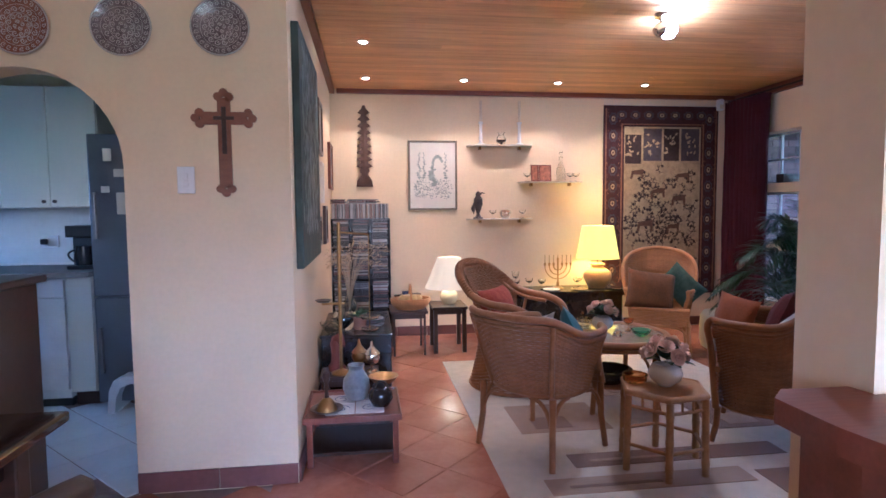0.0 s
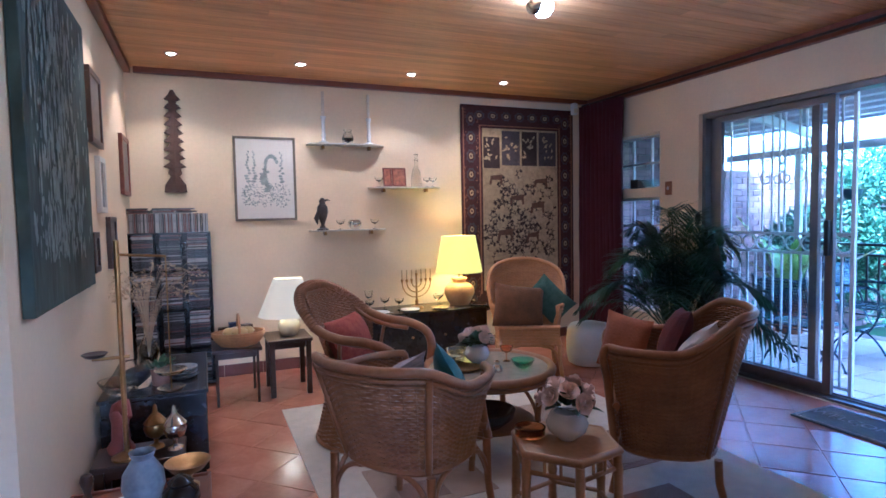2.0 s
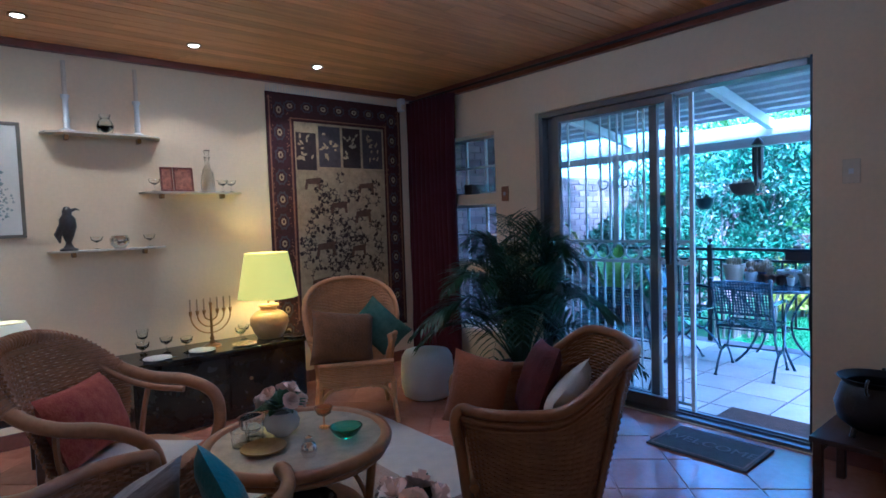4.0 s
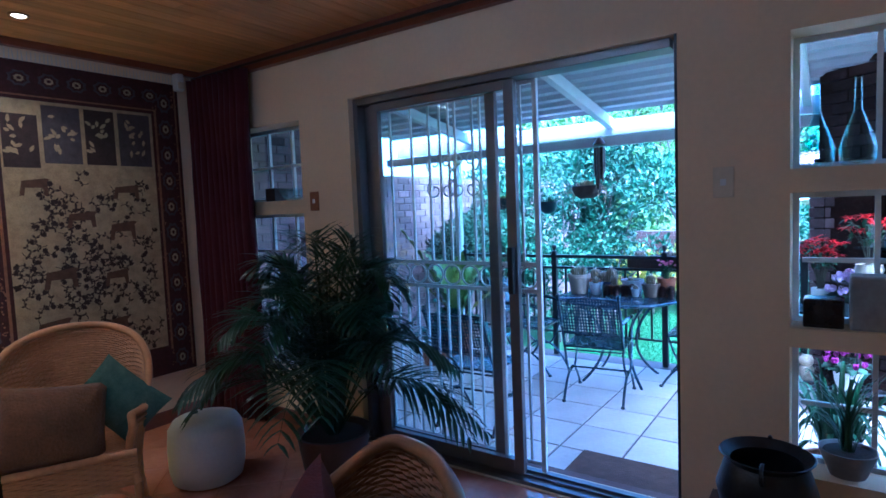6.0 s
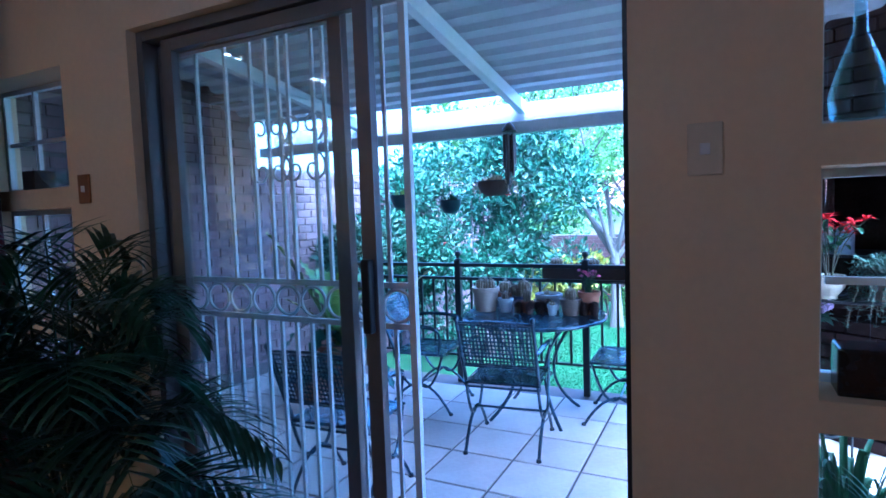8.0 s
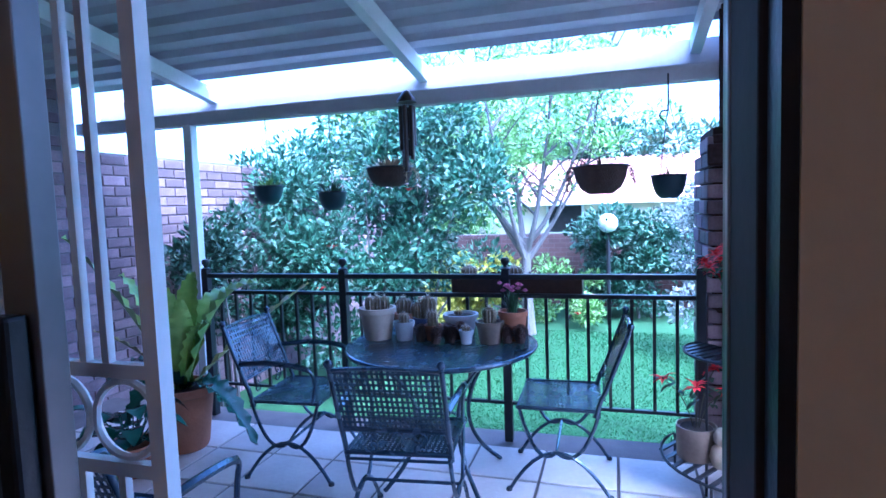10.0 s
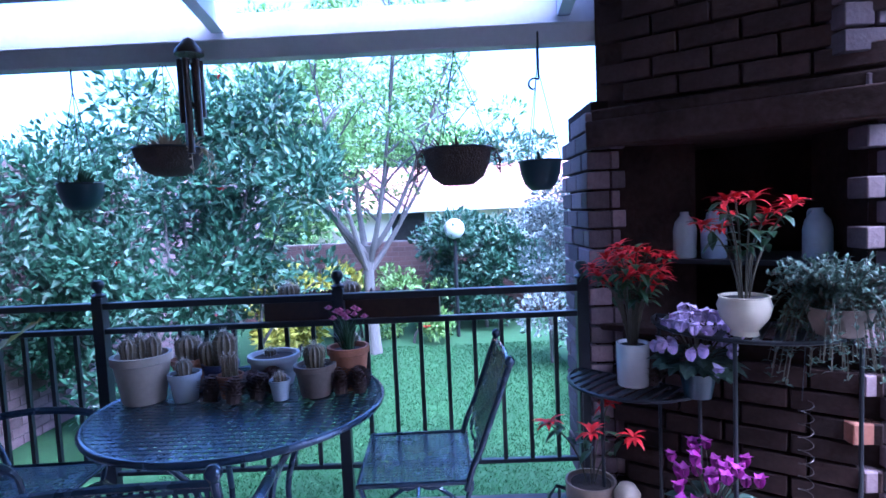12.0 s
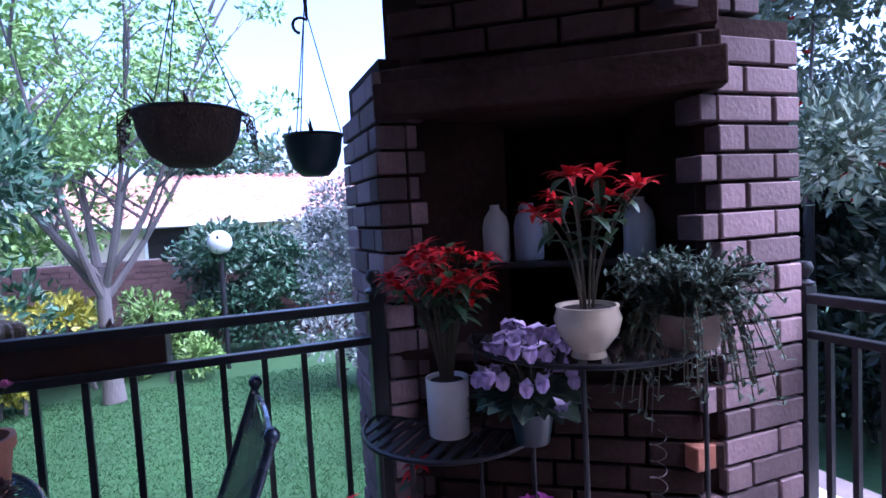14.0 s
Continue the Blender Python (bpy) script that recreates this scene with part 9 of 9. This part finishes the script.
def neighbour_house():
    h = thing("neighbour_house", (22.0, 2.0, GZ0), "neighbouring house with a pink clay tile roof", "house")
    part("wall", boxes(((0.6, -6.0, 0), (7.4, 5.0, 2.1))), HOUSE_WALL, h)
    for y in (-3.0, 1.2):
        w = part("window", boxes(((0.54, y, 0.9), (0.595, y + 1.2, 1.9))), WHITE_METAL, h)
        part("pane", boxes(((0.52, y + 0.08, 0.98), (0.535, y + 1.12, 1.82))), BLACK_CERAMIC, w)
    part("gutter", boxes(((-0.12, -6.4, 1.86), (-0.02, 5.4, 1.96))), WHITE_METAL, h)
    part("roof_deck", boxes(((0.0, -6.3, 1.90), (0.05, 5.3, 1.92))), WHITE_METAL, h)
    verts, faces = [], []
    rows, cols = 12, 46
    for i in range(rows):
        for j in range(cols):
            x0, x1 = 4.0 * i / rows, 4.0 * (i + 1) / rows + 0.05
            z0, z1 = 1.95 + 1.55 * i / rows + 0.05, 1.95 + 1.55 * (i + 1) / rows + 0.015
            y0, y1 = -6.4 + 11.8 * j / cols, -6.4 + 11.8 * (j + 1) / cols
            b = len(verts)
            ym = (y0 + y1) / 2
            verts += [(x0, y0, z0), (x0, ym, z0 + 0.06), (x0, y1, z0), (x1, y0, z1), (x1, ym, z1 + 0.06), (x1, y1, z1), (x0, y0, z0 - 0.05), (x0, y1, z0 - 0.05)]
            faces += [(b, b + 1, b + 4, b + 3), (b + 1, b + 2, b + 5, b + 4), (b + 6, b + 7, b + 2, b + 1, b)]
    ob = raw("roof_tiles", verts, faces, ROOF_TILE, h)
    tagged(ob, kind="stuff")
    part("far_slope", move(boxes(((4.0, -6.4, 3.40), (8.0, 5.4, 3.46))), pose(0, 0, 0)), ROOF_TILE, h)


neighbour_house()

# lawn blades near the patio
rng = np.random.default_rng(50)
n = 70000
gx, gy = 7.5 + 5.0 * rng.random(n) ** 1.4, rng.uniform(1.1, 4.6, n)
ang, hh = rng.uniform(0, 6.28, n), rng.uniform(0.010, 0.030, n)
lean = rng.normal(scale=0.02, size=(n, 2))
wv = 0.004
base = np.stack([gx, gy, np.full(n, GZ0)], 1)
off = np.stack([np.cos(ang) * wv, np.sin(ang) * wv, np.zeros(n)], 1)
tipv = base + np.stack([lean[:, 0], lean[:, 1], hh], 1)
verts = np.stack([base - off, base + off, tipv], 1).reshape(-1, 3).tolist()
gob = raw("grass", verts, (np.arange(n)[:, None] * 3 + (0, 1, 2)).tolist(), BLADE)
tagged(gob, "short green lawn grass", "grass", kind="stuff")

# ================================================================ BRICKS AND TILES
def brick_mesh(name, l, h, d, mat, bevel=0.004):
    bm = boxes(((0, 0, 0), (l, d, h)))
    bmesh.ops.bevel(bm, geom=list(bm.edges), offset=bevel, segments=1, affect="EDGES")
    me = bpy.data.meshes.new(name)
    bm.to_mesh(me)
    bm.free()
    me.materials.append(mat)
    return me


def lay(me, parent, m, name="brick"):
    ob = new(name, me)
    ob.parent = parent
    ob.matrix_basis = m


PITCH, BH, BD = 0.085, 0.074, 0.10
B_FULL, B_HALF, B_MORE = brick_mesh("brick", 0.212, BH, BD, BRICK), brick_mesh("brick", 0.10, BH, BD, BRICK), brick_mesh("brick", 0.062, BH, BD, BRICK)
B_END, B_STUB = brick_mesh("brick", 0.06, BH, BD, BRICK), brick_mesh("brick", 0.035, BH, BD, BRICK)
B_ORANGE = brick_mesh("brick", 0.10, BH, BD, material("orange_brick", (0.22, 0.085, 0.05), 0.9, vary=0.25, scale=9, fine=50, bump=0.3))
random.seed(77)
jit = lambda: random.uniform(-0.003, 0.003)
# right pier, the side towards the house: alternate courses run out past the hearth's edge
for k in range(21):
    z = ZP + 0.004 + k * PITCH
    y = 0.58
    for me, l in (((B_FULL, 0.212), (B_HALF, 0.10)) if k % 2 else ((B_HALF, 0.10), (B_FULL, 0.212), (B_MORE, 0.062))):
        # local x runs along +y, local y runs along -x
        lay(B_ORANGE if k == 6 and me is B_MORE else me, braai_thing, pose(6.685 + BD - 0.10 + jit(), y, z, 0, 0, 90) @ Matrix.Translation((0, -0.085, 0)))
        y += l + 0.011
# left pier, the side towards the garden, and its end towards the house
for k in range(21):
    z = ZP + 0.004 + k * PITCH
    x = 7.225
    for me, l in (((B_FULL, 0.212), (B_FULL, 0.212), (B_HALF, 0.1)) if k % 2 else ((B_HALF, 0.10), (B_FULL, 0.212), (B_FULL, 0.212))):
        if k == 20 and x > 7.5:
            continue
        lay(me, braai_thing, pose(x, 1.675 + jit(), z))
        x += l + 0.011
    lay(B_END if k % 2 else B_STUB, braai_thing, pose(7.235, 1.67 - (0.06 if k % 2 else 0.035), z, 0, 0, 90) @ Matrix.Translation((0, -0.085, 0)))
# hearth plinth, in bricks much darker than the piers
S_FULL = brick_mesh("brick", 0.212, BH, 0.05, material("near_black_brick", (0.026, 0.015, 0.013), 1.0, spec=0.15, vary=0.4, scale=8, fine=50, bump=0.4, island=0.4))
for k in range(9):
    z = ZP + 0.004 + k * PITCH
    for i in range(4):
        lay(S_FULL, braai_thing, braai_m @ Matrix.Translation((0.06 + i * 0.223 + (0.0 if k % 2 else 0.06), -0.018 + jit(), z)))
# breast above the lintel, in bricks darker than the piers
H_FULL = brick_mesh("brick", 0.212, BH, 0.05, material("dark_brown_brick", (0.052, 0.031, 0.027), 1.0, spec=0.15, vary=0.4, scale=8, fine=50, bump=0.4, island=0.3))
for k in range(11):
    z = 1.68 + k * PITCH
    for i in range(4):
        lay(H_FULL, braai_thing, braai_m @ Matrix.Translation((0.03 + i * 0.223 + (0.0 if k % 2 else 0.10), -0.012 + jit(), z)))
# right flue bricks above the pier
for k in range(9):
    z = 1.725 + k * PITCH
    lay(B_FULL if k % 2 else B_HALF, braai_thing, pose(6.70, 0.72, z, 0, 0, 90) @ Matrix.Translation((0, -0.085, 0)))
    lay(B_HALF if k % 2 else B_FULL, braai_thing, pose(6.70, 0.943 if k % 2 else 0.831, z, 0, 0, 90) @ Matrix.Translation((0, -0.085, 0)))

# side wall of the garden
gw = solid("wall_garden_side", boxes(((4.56, 6.2, GZ0), (16.0, 6.4, 1.86))), MORTAR, "brown brick garden side wall", "wall", kind="structure")
WB = brick_mesh("brick", 0.212, BH, 0.03, BRICK)
vv, ff = [], []
cube = [(a, b, c) for a in (0, 0.212) for b in (0, -0.012) for c in (0, BH)]
quads = ((0, 1, 3, 2), (4, 6, 7, 5), (0, 4, 5, 1), (2, 3, 7, 6), (0, 2, 6, 4), (1, 5, 7, 3))
for k in range(29):
    z = GZ0 + 0.004 + k * PITCH
    for i in range(50):
        x = 4.58 + i * 0.223 + (0.11 if k % 2 else 0)
        if 7.3 < x < 9.4 and 0.1 < z:
            lay(WB, gw, pose(x, 6.188 + jit(), z))
        else:
            b = len(vv)
            dy = jit()
            vv += [(x + a, 6.2 + q + dy, z + c) for a, q, c in cube]
            ff += [tuple(b + j for j in q) for q in quads]
rest = raw("bricks", vv, ff, BRICK, gw)
tagged(rest, kind="stuff")
# taller house wing closing the patio's side, up to its roof
hw = solid("wall_house_wing", boxes(((4.56, 6.2005, 1.8605), (7.2, 6.4, 2.95))), MORTAR, "tall brown brick wall of the house wing", "wall", kind="structure")
for k in range(12):
    z = 1.872 + k * PITCH
    for i in range(12):
        x = 4.58 + i * 0.223 - (0.0 if k % 2 else 0.10)
        if x > 4.565 and x + 0.212 < 7.205:
            lay(WB, hw, pose(x, 6.188 + jit(), z))
solid("wing_eave", boxes(((4.56, 5.9, 2.42), (7.25, 6.185, 2.50)), bevel=0.006), DARK_WOOD, "dark timber eave board on the brick wing", "eave", kind="structure")
# low far wall
fw = solid("wall_garden_back", boxes(((14.6, -6.0, GZ0), (14.8, 6.2, 0.75))), MORTAR, "low red brick wall at the garden's end", "wall", kind="structure")
vv, ff = [], []
for k in range(16):
    z = GZ0 + 0.004 + k * PITCH
    for i in range(54):
        y = -5.9 + i * 0.223 + (0.11 if k % 2 else 0)
        b = len(vv)
        dx = jit()
        vv += [(14.6 + dx + q * 1.2, y + a, z + c) for a, q, c in cube]
        ff += [tuple(b + j for j in q) for q in quads]
tagged(raw("bricks", vv, ff, RAW_BRICK, fw), kind="stuff")

# floor tiles: laid diagonally in the house
floor = bpy.data.objects["floor"]


def tile_mesh(name, s, h, mat):
    bm = boxes(((-s / 2, -s / 2, -h), (s / 2, s / 2, 0)))
    top = [e for e in bm.edges if all(v.co.z > -1e-6 for v in e.verts)]
    bmesh.ops.bevel(bm, geom=top, offset=0.003, segments=1, affect="EDGES")
    me = bpy.data.meshes.new(name)
    bm.to_mesh(me)
    bm.free()
    me.materials.append(mat)
    return me


S = 0.33
HT = tile_mesh("tile", S - 0.008, 0.007, TERRACOTTA)
vv, ff = [], []
lim = (-0.70, X1 + 0.02, -2.9, Y1)
for i in range(-30, 45):
    for j in range(-30, 45):
        x, y = 0.25 + (i - j) * S * math.sqrt(0.5), 0.30 + (i + j) * S * math.sqrt(0.5)
        half = S * math.sqrt(0.5)
        if not (lim[0] - half * 0.6 < x < lim[1] - half and lim[2] < y < lim[3] - half):
            continue
        if y > YC and x < half:
            continue
        if 0.2 < x and y > 1.2:
            lay(HT, floor, pose(x, y, 0, 0, 0, 45), "tile")
        else:
            b = len(vv)
            h = half - 0.006
            vv += [(x - h, y, 0), (x, y - h, 0), (x + h, y, 0), (x, y + h, 0)]
            ff.append((b, b + 1, b + 2, b + 3))
tagged(raw("tiles", vv, ff, TERRACOTTA, floor), kind="stuff")
# cut tiles along the edges: one thin tiled bed just below the whole tiles
solid("floor_edge", boxes(((-0.12, -2.95, -0.0079), (X1 + 0.06, YC, -0.003)), ((0.0, YC, -0.0079), (X1 + 0.06, Y1, -0.003))), TERRACOTTA, "cut terracotta edge tiles along the walls", "floor", kind="structure")
# kitchen tiles
KT = tile_mesh("tile", 0.30, 0.007, KITCHEN_TILE)
kf = solid("floor_kitchen", boxes(((-3.4, YC + 0.02, -0.0079), (-0.15, 4.26, -0.004))), GROUT, "white tiled kitchen floor laid diagonally", "floor", kind="structure")
for i in range(-14, 14):
    for j in range(-14, 14):
        x, y = -1.2 + (i - j) * 0.305 * math.sqrt(0.5), 3.0 + (i + j) * 0.305 * math.sqrt(0.5)
        if -2.9 < x < -0.35 and YC + 0.16 < y < 3.72:
            lay(KT, kf, pose(x, y, 0, 0, 0, 45), "tile")
# patio tiles
pf = bpy.data.objects["patio_floor"]
PS = 0.40
PTM = tile_mesh("tile", PS - 0.016, 0.009, PATIO_TILE)
for i in range(8):
    for j in range(1, 16):
        x, y = X1 + T + 0.12 + PS * (i + 0.5) - 0.32, -0.55 + PS * (j + 0.5)
        if x + PS / 2 < 7.43 and x - PS / 2 > X1 + T - 0.02:
            lay(PTM, pf, pose(x, y, ZP), "tile")
